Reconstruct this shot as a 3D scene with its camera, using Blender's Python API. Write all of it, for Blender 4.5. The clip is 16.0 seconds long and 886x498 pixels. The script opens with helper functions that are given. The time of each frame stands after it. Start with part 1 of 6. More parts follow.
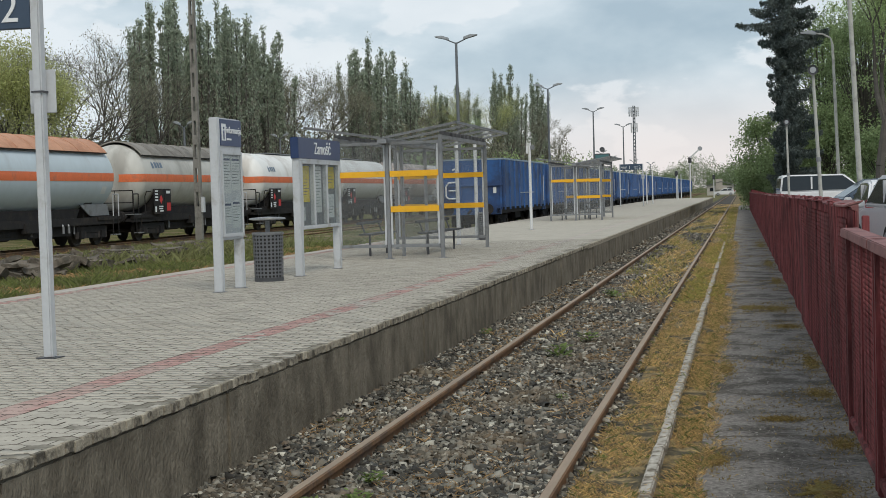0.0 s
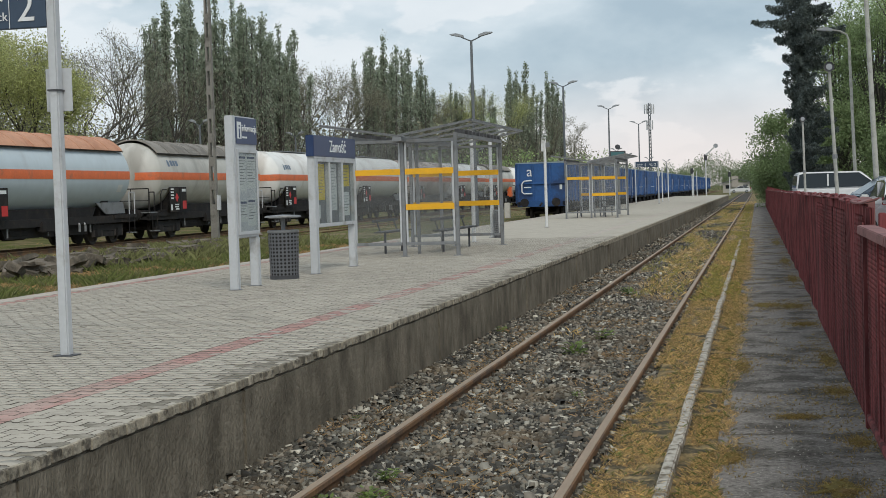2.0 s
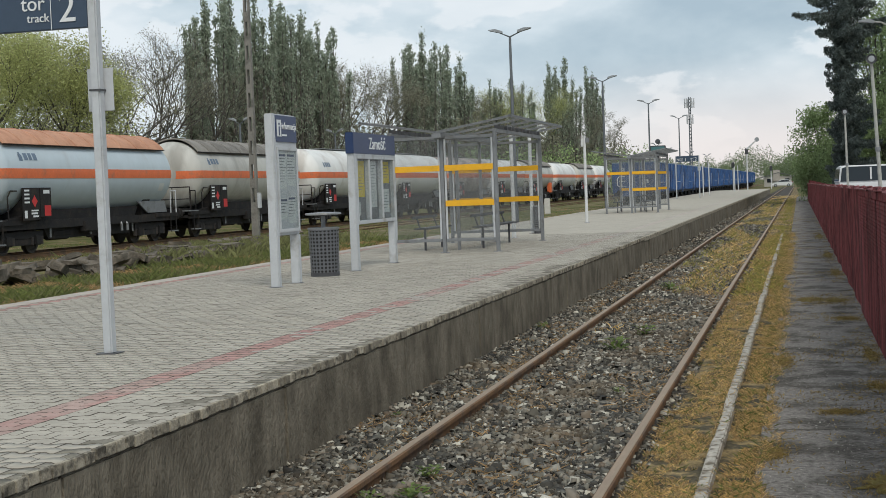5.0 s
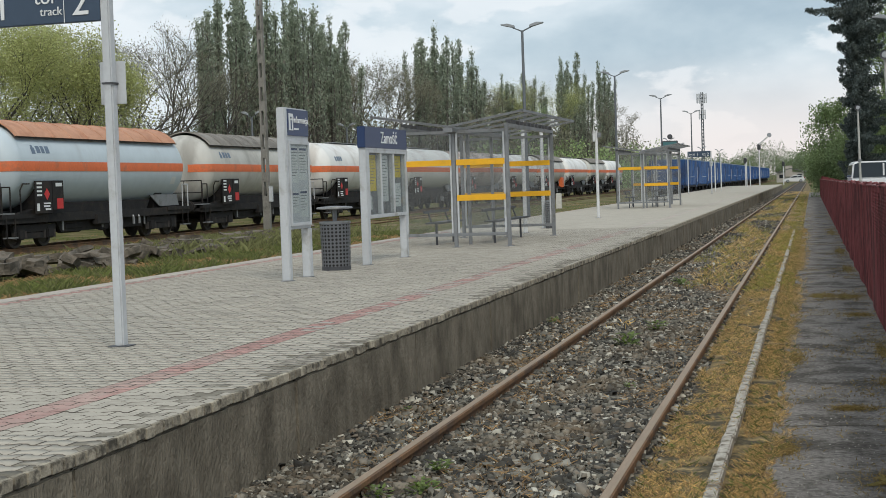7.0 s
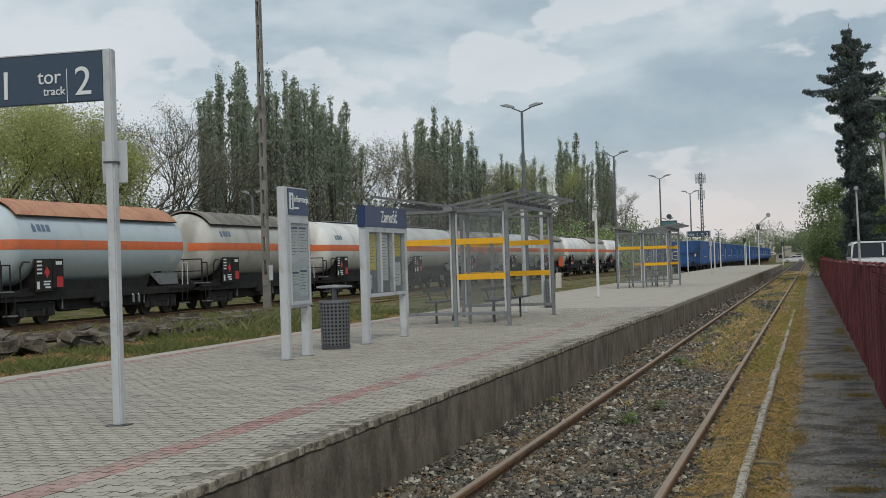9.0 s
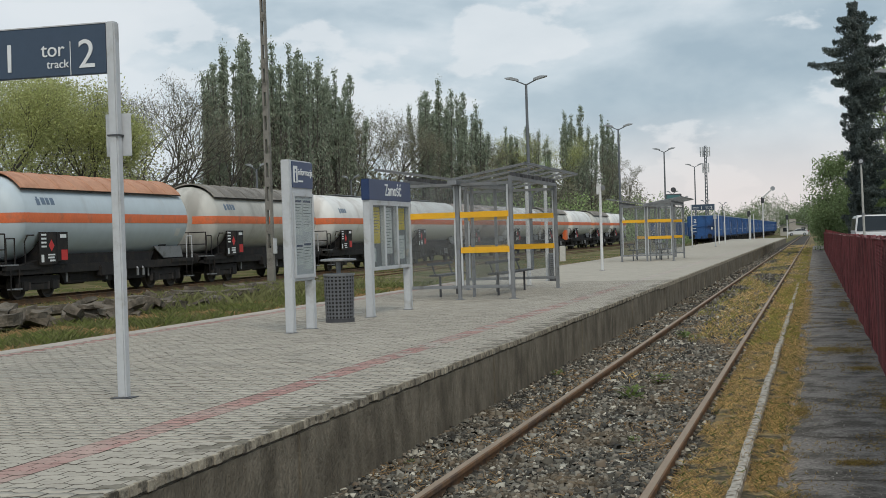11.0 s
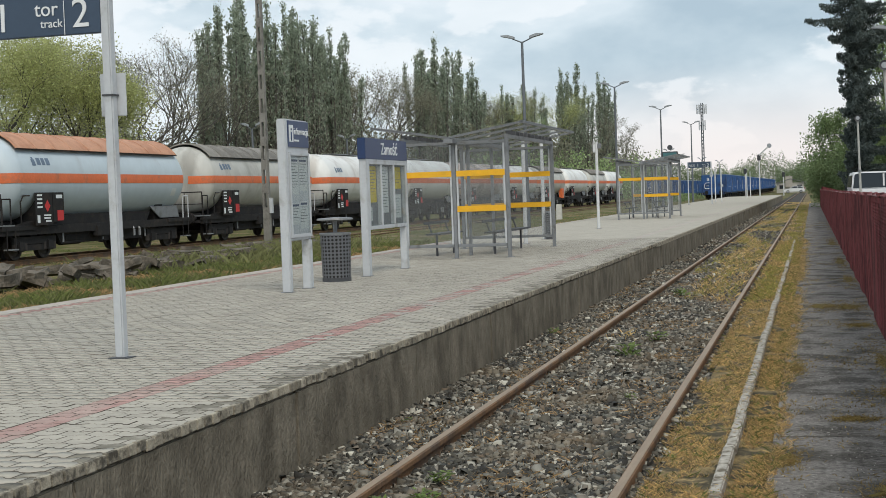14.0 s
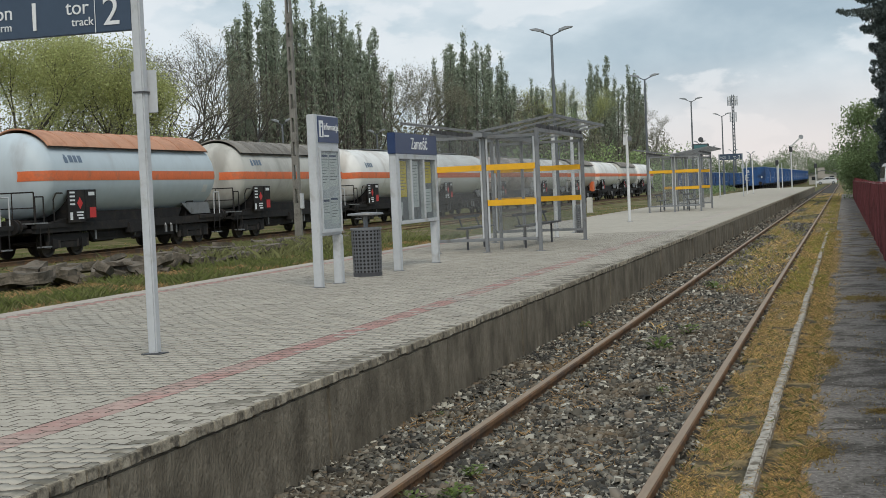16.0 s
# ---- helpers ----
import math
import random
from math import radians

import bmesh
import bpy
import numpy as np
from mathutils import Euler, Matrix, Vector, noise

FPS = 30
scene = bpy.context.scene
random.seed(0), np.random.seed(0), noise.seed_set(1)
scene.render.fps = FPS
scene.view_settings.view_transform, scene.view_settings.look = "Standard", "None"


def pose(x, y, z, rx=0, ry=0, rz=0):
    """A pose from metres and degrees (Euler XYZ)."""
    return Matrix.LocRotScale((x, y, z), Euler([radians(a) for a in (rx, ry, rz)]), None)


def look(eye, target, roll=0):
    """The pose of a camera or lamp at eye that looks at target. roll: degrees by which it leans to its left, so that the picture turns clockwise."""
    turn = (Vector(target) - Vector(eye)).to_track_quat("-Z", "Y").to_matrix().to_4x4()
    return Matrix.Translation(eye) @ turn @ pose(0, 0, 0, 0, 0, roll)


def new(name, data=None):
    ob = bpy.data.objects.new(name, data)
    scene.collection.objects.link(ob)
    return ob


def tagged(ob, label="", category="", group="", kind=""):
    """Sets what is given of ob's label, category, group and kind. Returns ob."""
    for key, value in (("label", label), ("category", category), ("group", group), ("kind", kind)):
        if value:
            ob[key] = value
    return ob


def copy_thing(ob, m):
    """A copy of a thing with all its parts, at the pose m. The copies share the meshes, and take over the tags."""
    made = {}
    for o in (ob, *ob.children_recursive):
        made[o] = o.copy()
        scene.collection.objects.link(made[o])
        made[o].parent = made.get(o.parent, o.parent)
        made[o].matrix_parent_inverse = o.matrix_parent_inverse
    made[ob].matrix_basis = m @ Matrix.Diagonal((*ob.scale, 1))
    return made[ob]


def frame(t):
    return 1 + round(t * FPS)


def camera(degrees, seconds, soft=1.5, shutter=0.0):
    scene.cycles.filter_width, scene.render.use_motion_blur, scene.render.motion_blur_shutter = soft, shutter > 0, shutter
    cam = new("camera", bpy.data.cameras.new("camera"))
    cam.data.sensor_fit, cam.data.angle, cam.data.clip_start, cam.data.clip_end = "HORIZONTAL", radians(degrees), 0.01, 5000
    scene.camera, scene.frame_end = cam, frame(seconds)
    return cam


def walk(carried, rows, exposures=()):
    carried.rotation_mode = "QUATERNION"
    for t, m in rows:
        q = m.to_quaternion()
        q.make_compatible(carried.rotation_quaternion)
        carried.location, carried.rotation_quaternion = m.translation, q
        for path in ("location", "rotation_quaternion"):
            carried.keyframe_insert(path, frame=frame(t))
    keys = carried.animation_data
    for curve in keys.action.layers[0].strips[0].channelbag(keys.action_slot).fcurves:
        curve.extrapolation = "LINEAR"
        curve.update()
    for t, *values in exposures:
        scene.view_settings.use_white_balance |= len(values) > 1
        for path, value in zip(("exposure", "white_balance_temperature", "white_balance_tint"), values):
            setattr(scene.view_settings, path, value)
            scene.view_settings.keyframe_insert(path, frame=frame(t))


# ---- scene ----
cam = camera(35.0, 16.0, soft=0.5)
EYE = (0.0, 0.0, 1.731)
TURNS = (
    (0.0, 87.799, 1.669, 12.004),
    (0.5, 87.796, 1.745, 12.385),
    (1.0, 87.797, 1.621, 12.674),
    (1.5, 87.748, 1.597, 12.681),
    (2.0, 87.724, 1.748, 12.624),
    (2.5, 87.706, 1.933, 12.659),
    (3.0, 87.697, 1.961, 13.050),
    (3.5, 87.672, 2.011, 13.414),
    (4.0, 87.657, 2.058, 13.647),
    (4.5, 87.649, 2.127, 13.944),
    (5.0, 87.628, 2.185, 14.240),
    (7.5, 87.410, 2.005, 14.793),
    (8.0, 89.458, 1.973, 14.808),
    (8.5, 91.074, 1.928, 14.755),
    (9.0, 90.643, 1.826, 14.702),
    (11.5, 89.369, 1.840, 14.886),
    (12.0, 89.120, 1.895, 14.911),
    (12.5, 88.909, 1.875, 14.903),
    (13.0, 88.695, 1.873, 14.859),
    (13.5, 88.257, 1.933, 14.823),
    (14.0, 87.872, 2.059, 14.720),
    (14.5, 87.689, 2.247, 14.714),
    (15.0, 87.621, 2.427, 14.909),
    (15.5, 87.650, 2.500, 15.654),
    (16.0, 87.687, 2.506, 15.954),
)
walk(cam, [(t, pose(*EYE, rx, ry, rz)) for t, rx, ry, rz in TURNS],
     [(0.0, 0.08), (5.0, 0.1), (7.5, 0.16), (8.0, -0.16), (8.5, -0.36), (9.0, -0.2), (11.3, -0.05), (13.0, 0.08), (14.0, 0.22), (14.5, 0.18), (15.2, 0.06), (16.0, 0.03)])

# ---- world, sun ----
world = bpy.data.worlds.new("overcast_sky")
scene.world = world
world.use_nodes = True


def sky():
    nt = world.node_tree
    nt.nodes.clear()
    N, L = nt.nodes.new, nt.links.new
    out, bg = N("ShaderNodeOutputWorld"), N("ShaderNodeBackground")
    tc = N("ShaderNodeTexCoord")
    air = N("ShaderNodeTexSky")
    air.sky_type, air.sun_disc = "NISHITA", False
    air.sun_elevation, air.sun_rotation = radians(48), radians(120)
    thin = N("ShaderNodeVectorMath")
    thin.operation = "SCALE"
    thin.inputs["Scale"].default_value = 0.10
    L(air.outputs[0], thin.inputs[0])
    mp = N("ShaderNodeMapping")
    mp.inputs["Scale"].default_value = (1.0, 1.0, 2.1)
    mp.inputs["Location"].default_value = (0.35, 0.1, 0.2)
    L(tc.outputs["Generated"], mp.inputs[0])
    big, fine = N("ShaderNodeTexNoise"), N("ShaderNodeTexNoise")
    for n, sc, d in ((big, 5.5, 9), (fine, 19.0, 6)):
        n.inputs["Scale"].default_value = sc
        n.inputs["Detail"].default_value = d
        n.inputs["Roughness"].default_value = 0.5
        L(mp.outputs[0], n.inputs["Vector"])
    big.inputs["Distortion"].default_value = 0.35
    mixn = N("ShaderNodeMix")
    mixn.inputs[0].default_value = 0.3
    L(big.outputs[0], mixn.inputs[2])
    L(fine.outputs[0], mixn.inputs[3])
    ramp = N("ShaderNodeValToRGB")
    e = ramp.color_ramp.elements
    e[0].position, e[0].color = 0.36, (0.395, 0.505, 0.59, 1)
    e[1].position, e[1].color = 0.66, (0.765, 0.825, 0.87, 1)
    m = e.new(0.46)
    m.color = (0.485, 0.59, 0.665, 1)
    m = e.new(0.54)
    m.color = (0.60, 0.695, 0.76, 1)
    # the cloud cover is thinner and brighter over the sidings
    side, tilt, tone = N("ShaderNodeSeparateXYZ"), N("ShaderNodeMath"), N("ShaderNodeMath")
    L(tc.outputs["Generated"], side.inputs[0])
    tilt.operation = "MULTIPLY_ADD"
    tilt.inputs[1].default_value, tilt.inputs[2].default_value = -0.27, -0.03
    L(side.outputs[0], tilt.inputs[0])
    tone.operation = "ADD"
    tone.use_clamp = True
    L(mixn.outputs[0], tone.inputs[0])
    L(tilt.outputs[0], tone.inputs[1])
    L(tone.outputs[0], ramp.inputs[0])
    heap, edge, puff = N("ShaderNodeTexNoise"), N("ShaderNodeMapRange"), N("ShaderNodeMix")
    heap.inputs["Scale"].default_value, heap.inputs["Detail"].default_value, heap.inputs["Roughness"].default_value = 8.5, 12, 0.5
    mp2 = N("ShaderNodeMapping")
    mp2.inputs["Location"].default_value, mp2.inputs["Scale"].default_value = (1.7, 0.4, 0.9), (1.0, 1.0, 2.0)
    L(tc.outputs["Generated"], mp2.inputs[0])
    L(mp2.outputs[0], heap.inputs["Vector"])
    edge.interpolation_type = "SMOOTHSTEP"
    edge.inputs[1].default_value, edge.inputs[2].default_value, edge.inputs[4].default_value = 0.525, 0.565, 0.7
    L(heap.outputs[0], edge.inputs[0])
    puff.data_type = "RGBA"
    puff.inputs[7].default_value = (0.80, 0.845, 0.88, 1)
    L(edge.outputs[0], puff.inputs[0])
    L(ramp.outputs[0], puff.inputs[6])
    sep = N("ShaderNodeSeparateXYZ")
    L(tc.outputs["Generated"], sep.inputs[0])
    low = N("ShaderNodeMapRange")
    low.interpolation_type = "SMOOTHSTEP"
    low.inputs[1].default_value, low.inputs[2].default_value = 0.015, 0.095
    low.inputs[3].default_value, low.inputs[4].default_value = 0.95, 0.0
    L(sep.outputs[2], low.inputs[0])
    east = N("ShaderNodeMapRange")
    east.interpolation_type = "SMOOTHSTEP"
    east.inputs[1].default_value, east.inputs[2].default_value = -0.33, -0.05
    L(sep.outputs[0], east.inputs[0])
    both = N("ShaderNodeMath")
    both.operation = "MULTIPLY"
    L(low.outputs[0], both.inputs[0])
    L(east.outputs[0], both.inputs[1])
    glow = N("ShaderNodeMix")
    glow.data_type = "RGBA"
    glow.inputs[7].default_value = (0.84, 0.785, 0.775, 1)
    L(both.outputs[0], glow.inputs[0])
    L(puff.outputs[2], glow.inputs[6])
    veil = N("ShaderNodeMix")
    veil.data_type = "RGBA"
    veil.inputs[0].default_value = 0.93
    L(thin.outputs[0], veil.inputs[6])
    L(glow.outputs[2], veil.inputs[7])
    L(veil.outputs[2], bg.inputs[0])
    bg.inputs[1].default_value = SKY
    L(bg.outputs[0], out.inputs[0])


SKY = 1.0
sky()
sun_data = bpy.data.lights.new("sun", "SUN")
sun_data.energy, sun_data.angle, sun_data.color = 1.6, radians(25), (1.0, 0.93, 0.82)
sun = new("sun", sun_data)
sun.matrix_world = look((30, -20, 60), (0, 30, 0))


# ---- materials ----
def mat(name, color, rough=0.7, metal=0.0, scale=3.0, var=0.18, bump=0.15, bscale=None, dirt=None, amount=0.35, dscale=None, shift=0.0, stretch=(1, 1, 1), space="Object", spec=0.5, island=0.0):
    """Two scales of grain, a second colour in patches (dirt), fine relief, and shift: brightness varied from object to object."""
    m = bpy.data.materials.new(name)
    m.use_nodes = True
    nt = m.node_tree
    N, L = nt.nodes.new, nt.links.new
    b = nt.nodes["Principled BSDF"]
    tc = N("ShaderNodeTexCoord")
    mp = N("ShaderNodeMapping")
    mp.inputs["Scale"].default_value = stretch
    if space == "Position":
        L(N("ShaderNodeNewGeometry").outputs["Position"], mp.inputs[0])
    else:
        L(tc.outputs[space], mp.inputs[0])
    fine, wide = N("ShaderNodeTexNoise"), N("ShaderNodeTexNoise")
    for n, sc, de in ((fine, scale * 6, 4), (wide, scale, 3)):
        n.inputs["Scale"].default_value, n.inputs["Detail"].default_value = sc, de
        L(mp.outputs[0], n.inputs["Vector"])
    add = N("ShaderNodeMath")
    L(fine.outputs[0], add.inputs[0])
    L(wide.outputs[0], add.inputs[1])
    rng = N("ShaderNodeMapRange")
    rng.inputs[1].default_value, rng.inputs[2].default_value = 0.6, 1.4
    rng.inputs[3].default_value, rng.inputs[4].default_value = 1 - var, 1 + var
    L(add.outputs[0], rng.inputs[0])
    value = rng.outputs[0]
    if shift:
        info, r2, mul = N("ShaderNodeObjectInfo"), N("ShaderNodeMapRange"), N("ShaderNodeMath")
        mul.operation = "MULTIPLY"
        r2.inputs[3].default_value, r2.inputs[4].default_value = 1 - shift, 1 + shift
        L(info.outputs["Random"], r2.inputs[0])
        L(value, mul.inputs[0])
        L(r2.outputs[0], mul.inputs[1])
        value = mul.outputs[0]
    if island:
        gi, r3, mul2 = N("ShaderNodeNewGeometry"), N("ShaderNodeMapRange"), N("ShaderNodeMath")
        mul2.operation = "MULTIPLY"
        r3.inputs[3].default_value, r3.inputs[4].default_value = 1 - island, 1 + island
        L(gi.outputs["Random Per Island"], r3.inputs[0])
        L(value, mul2.inputs[0])
        L(r3.outputs[0], mul2.inputs[1])
        value = mul2.outputs[0]
    base = None
    if dirt:
        pn, pr, px = N("ShaderNodeTexNoise"), N("ShaderNodeMapRange"), N("ShaderNodeMix")
        px.data_type = "RGBA"
        pn.inputs["Scale"].default_value, pn.inputs["Detail"].default_value = dscale or scale * 0.7, 6
        pn.inputs["Roughness"].default_value = 0.65
        L(mp.outputs[0], pn.inputs["Vector"])
        pr.interpolation_type = "SMOOTHSTEP"
        pr.inputs[1].default_value, pr.inputs[2].default_value = 0.62 - amount * 0.35, 0.78 - amount * 0.35
        L(pn.outputs[0], pr.inputs[0])
        L(pr.outputs[0], px.inputs[0])
        px.inputs[6].default_value, px.inputs[7].default_value = (*color, 1), (*dirt, 1)
        base = px.outputs[2]
    sc = N("ShaderNodeVectorMath")
    sc.operation = "SCALE"
    if base:
        L(base, sc.inputs[0])
    else:
        sc.inputs[0].default_value = color
    L(value, sc.inputs["Scale"])
    L(sc.outputs[0], b.inputs["Base Color"])
    b.inputs["Roughness"].default_value, b.inputs["Metallic"].default_value, b.inputs["Specular IOR Level"].default_value = rough, metal, spec
    if bump:
        bn, bp = N("ShaderNodeTexNoise"), N("ShaderNodeBump")
        bn.inputs["Scale"].default_value, bn.inputs["Detail"].default_value = bscale or scale * 12, 4
        L(mp.outputs[0], bn.inputs["Vector"])
        bp.inputs["Strength"].default_value, bp.inputs["Distance"].default_value = bump, 0.02
        L(bn.outputs[0], bp.inputs["Height"])
        L(bp.outputs[0], b.inputs["Normal"])
    return m


def leafy(name, color, var=0.35):
    """Leaves: the tone varies from clump to clump; a little light passes through."""
    m = bpy.data.materials.new(name)
    m.use_nodes = True
    nt = m.node_tree
    N, L = nt.nodes.new, nt.links.new
    b = nt.nodes["Principled BSDF"]
    geo, rng, sc = N("ShaderNodeNewGeometry"), N("ShaderNodeMapRange"), N("ShaderNodeVectorMath")
    rng.inputs[3].default_value, rng.inputs[4].default_value = 1 - var, 1 + var
    L(geo.outputs["Random Per Island"], rng.inputs[0])
    sc.operation = "SCALE"
    sc.inputs[0].default_value = color
    L(rng.outputs[0], sc.inputs["Scale"])
    L(sc.outputs[0], b.inputs["Base Color"])
    b.inputs["Roughness"].default_value = 0.75
    tr, mx = N("ShaderNodeBsdfTranslucent"), N("ShaderNodeMixShader")
    mx.inputs[0].default_value = 0.42
    L(sc.outputs[0], tr.inputs[0])
    L(b.outputs[0], mx.inputs[1])
    L(tr.outputs[0], mx.inputs[2])
    L(mx.outputs[0], nt.nodes["Material Output"].inputs[0])
    return m


def glassy(name, tint, alpha, rough=0.03):
    m = bpy.data.materials.new(name)
    m.use_nodes = True
    nt = m.node_tree
    N, L = nt.nodes.new, nt.links.new
    clear, gloss, mx = N("ShaderNodeBsdfTransparent"), N("ShaderNodeBsdfPrincipled"), N("ShaderNodeMixShader")
    clear.inputs[0].default_value = (*tint, 1)
    gloss.inputs["Base Color"].default_value = (0.35, 0.36, 0.36, 1)
    gloss.inputs["Roughness"].default_value = rough
    mx.inputs[0].default_value = alpha
    L(clear.outputs[0], mx.inputs[1])
    L(gloss.outputs[0], mx.inputs[2])
    L(mx.outputs[0], nt.nodes["Material Output"].inputs[0])
    nt.nodes.remove(nt.nodes["Principled BSDF"])
    return m


PAINT_GREY = mat("light_grey_paint", (0.50, 0.52, 0.54), 0.45, 0, 4, 0.08, 0.04, dirt=(0.36, 0.36, 0.35), amount=0.3)
STEEL = mat("grey_steel", (0.23, 0.24, 0.25), 0.5, 0.3, 5, 0.14, 0.05, dirt=(0.15, 0.15, 0.15), amount=0.3)
DARK_STEEL = mat("dark_steel", (0.07, 0.072, 0.078), 0.55, 0.2, 5, 0.2, 0.08)
BIN_GREY = mat("bin_steel", (0.135, 0.14, 0.15), 0.5, 0.2, 5, 0.14, 0.05)
WHITE_POLE = mat("white_pole_paint", (0.62, 0.63, 0.63), 0.5, 0, 4, 0.08, 0.04, dirt=(0.4, 0.39, 0.37), amount=0.3)
NAVY = mat("navy_sign_face", (0.018, 0.040, 0.115), 0.35, 0, 3, 0.08, 0.02)
SLATE = mat("slate_sign_face", (0.04, 0.066, 0.108), 0.4, 0, 3, 0.08, 0.02)
WHITE = mat("white_lettering", (0.72, 0.74, 0.75), 0.5, 0, 4, 0.04, 0)
PAPER = mat("white_paper", (0.62, 0.64, 0.63), 0.8, 0, 6, 0.05, 0)
YELLOW_PAPER = mat("yellow_paper", (0.68, 0.52, 0.07), 0.8, 0, 6, 0.06, 0)
INK = mat("grey_print", (0.16, 0.17, 0.18), 0.8, 0, 6, 0.1, 0)
YELLOW_BAND = mat("yellow_film", (0.80, 0.42, 0.015), 0.5, 0, 5, 0.1, 0.02, dirt=(0.6, 0.36, 0.05), amount=0.2)
GLASS = glassy("shelter_glass", (0.89, 0.9, 0.905), 0.11, 0.1)
ROOF_GLASS = glassy("roof_sheet_clear", (0.92, 0.93, 0.93), 0.2, 0.35)
CASE_GLASS = glassy("display_case_glass", (0.92, 0.94, 0.94), 0.10, 0.02)
CAR_GLASS = mat("car_window_glass", (0.02, 0.025, 0.03), 0.04, 0, 3, 0.05, 0)
CONCRETE_WALL = mat("weathered_concrete", (0.205, 0.182, 0.142), 0.95, 0, 4.0, 0.42, 0.9, 45, dirt=(0.135, 0.119, 0.092), amount=0.5, dscale=3.0, stretch=(1, 1.0, 0.55), space="Position", spec=0.15)
KERB = mat("kerb_block", (0.34, 0.305, 0.24), 0.95, 0, 16, 0.4, 0.4, 60, dirt=(0.12, 0.108, 0.088), amount=0.42, dscale=9, shift=0.3, space="Position", spec=0.15)
PAVER = mat("concrete_paver", (0.40, 0.37, 0.315), 0.92, 0, 2.5, 0.16, 0.3, 60, dirt=(0.385, 0.355, 0.30), amount=0.4, dscale=0.5, shift=0.04, space="Position", spec=0.2, island=0.06)
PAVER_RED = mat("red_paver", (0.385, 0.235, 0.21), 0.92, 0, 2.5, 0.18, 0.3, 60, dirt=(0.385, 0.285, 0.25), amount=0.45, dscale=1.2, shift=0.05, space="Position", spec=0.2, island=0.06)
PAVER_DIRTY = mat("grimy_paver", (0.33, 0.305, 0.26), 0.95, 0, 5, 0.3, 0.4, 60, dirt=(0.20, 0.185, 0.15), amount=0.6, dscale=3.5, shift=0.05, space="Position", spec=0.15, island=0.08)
PAVER_PALE_RED = mat("pale_red_paver", (0.42, 0.365, 0.32), 0.92, 0, 2.5, 0.2, 0.3, 60, dirt=(0.40, 0.375, 0.335), amount=0.5, space="Position", spec=0.2)
JOINT = mat("joint_sand", (0.115, 0.10, 0.08), 0.95, 0, 3, 0.25, 0.3, space="Position")
RUST = mat("rusty_rail", (0.205, 0.115, 0.058), 0.75, 0.2, 4, 0.25, 0.25, 40, dirt=(0.12, 0.08, 0.055), amount=0.45, space="Position")
RAIL_TOP = mat("rail_head", (0.31, 0.225, 0.15), 0.55, 0.3, 2, 0.2, 0.1, stretch=(6, 0.6, 1), space="Position")
# bed colour near black: the shade between the stones is painted in
BALLAST_BED = mat("ballast_bed", (0.035, 0.03, 0.024), 0.95, 0, 2, 0.35, 0.8, 30, dirt=(0.07, 0.05, 0.03), amount=0.4, dscale=0.9, space="Position")
ASPHALT = mat("old_asphalt", (0.27, 0.25, 0.228), 0.97, 0, 30.0, 0.8, 0.8, 140, dirt=(0.125, 0.114, 0.10), amount=0.5, dscale=1.7, space="Position", spec=0.1)
STRIP = mat("weathered_kerb_strip", (0.42, 0.395, 0.345), 0.95, 0, 12, 0.4, 0.6, 30, dirt=(0.15, 0.13, 0.10), amount=0.42, dscale=9, space="Position", spec=0.15)
SOIL = mat("grassy_soil", (0.19, 0.155, 0.09), 0.97, 0, 1.2, 0.45, 0.8, 12, dirt=(0.095, 0.105, 0.035), amount=0.6, dscale=0.4, space="Position", spec=0.1)
STRAW_BED = mat("dry_grass_bed", (0.30, 0.225, 0.115), 0.97, 0, 9, 0.55, 1.0, 60, dirt=(0.085, 0.075, 0.052), amount=0.6, dscale=5, space="Position", spec=0.1)
MOSS = mat("moss", (0.17, 0.13, 0.025), 0.95, 0, 6, 0.4, 1.0, 60, dirt=(0.13, 0.075, 0.02), amount=0.4)
MAROON = mat("maroon_paint", (0.19, 0.05, 0.052), 0.8, 0, 9, 0.45, 0.25, 30, dirt=(0.085, 0.026, 0.027), amount=0.5, dscale=5, shift=0.12, stretch=(1, 1, 0.15), spec=0.25)
FADED_MAROON = mat("faded_maroon_rail", (0.21, 0.088, 0.083), 0.7, 0, 4, 0.2, 0.1, dirt=(0.13, 0.045, 0.042), amount=0.4)
BLACK_FRAME = mat("black_underframe", (0.021, 0.02, 0.0205), 0.8, 0, 3, 0.3, 0.1, dirt=(0.036, 0.03, 0.026), amount=0.4, spec=0.25)
WHEEL = mat("wheel_steel", (0.05, 0.042, 0.038), 0.6, 0.4, 4, 0.3, 0.05)
BLUE_WAGON = mat("blue_wagon_paint", (0.02, 0.085, 0.25), 0.5, 0, 1.2, 0.2, 0.05, dirt=(0.018, 0.045, 0.125), amount=0.5, shift=0.12)
RIM_BLUE = mat("pale_blue_rim", (0.22, 0.29, 0.36), 0.55, 0, 2, 0.15, 0.05)
ORANGE = mat("orange_stripe", (0.72, 0.165, 0.055), 0.55, 0, 2, 0.12, 0.02, dirt=(0.5, 0.16, 0.08), amount=0.3)
RED_LENS = mat("red_lens", (0.27, 0.02, 0.025), 0.2, 0, 3, 0.1, 0)
RED_MARK = mat("red_plate", (0.55, 0.03, 0.03), 0.55, 0, 3, 0.1, 0)
CONCRETE_POST = mat("concrete_post", (0.22, 0.21, 0.19), 0.9, 0, 3, 0.2, 0.3, dirt=(0.13, 0.125, 0.11), amount=0.4)
STONE = mat("broken_concrete", (0.165, 0.14, 0.11), 0.95, 0, 3, 0.35, 0.8, dirt=(0.075, 0.065, 0.05), amount=0.5)
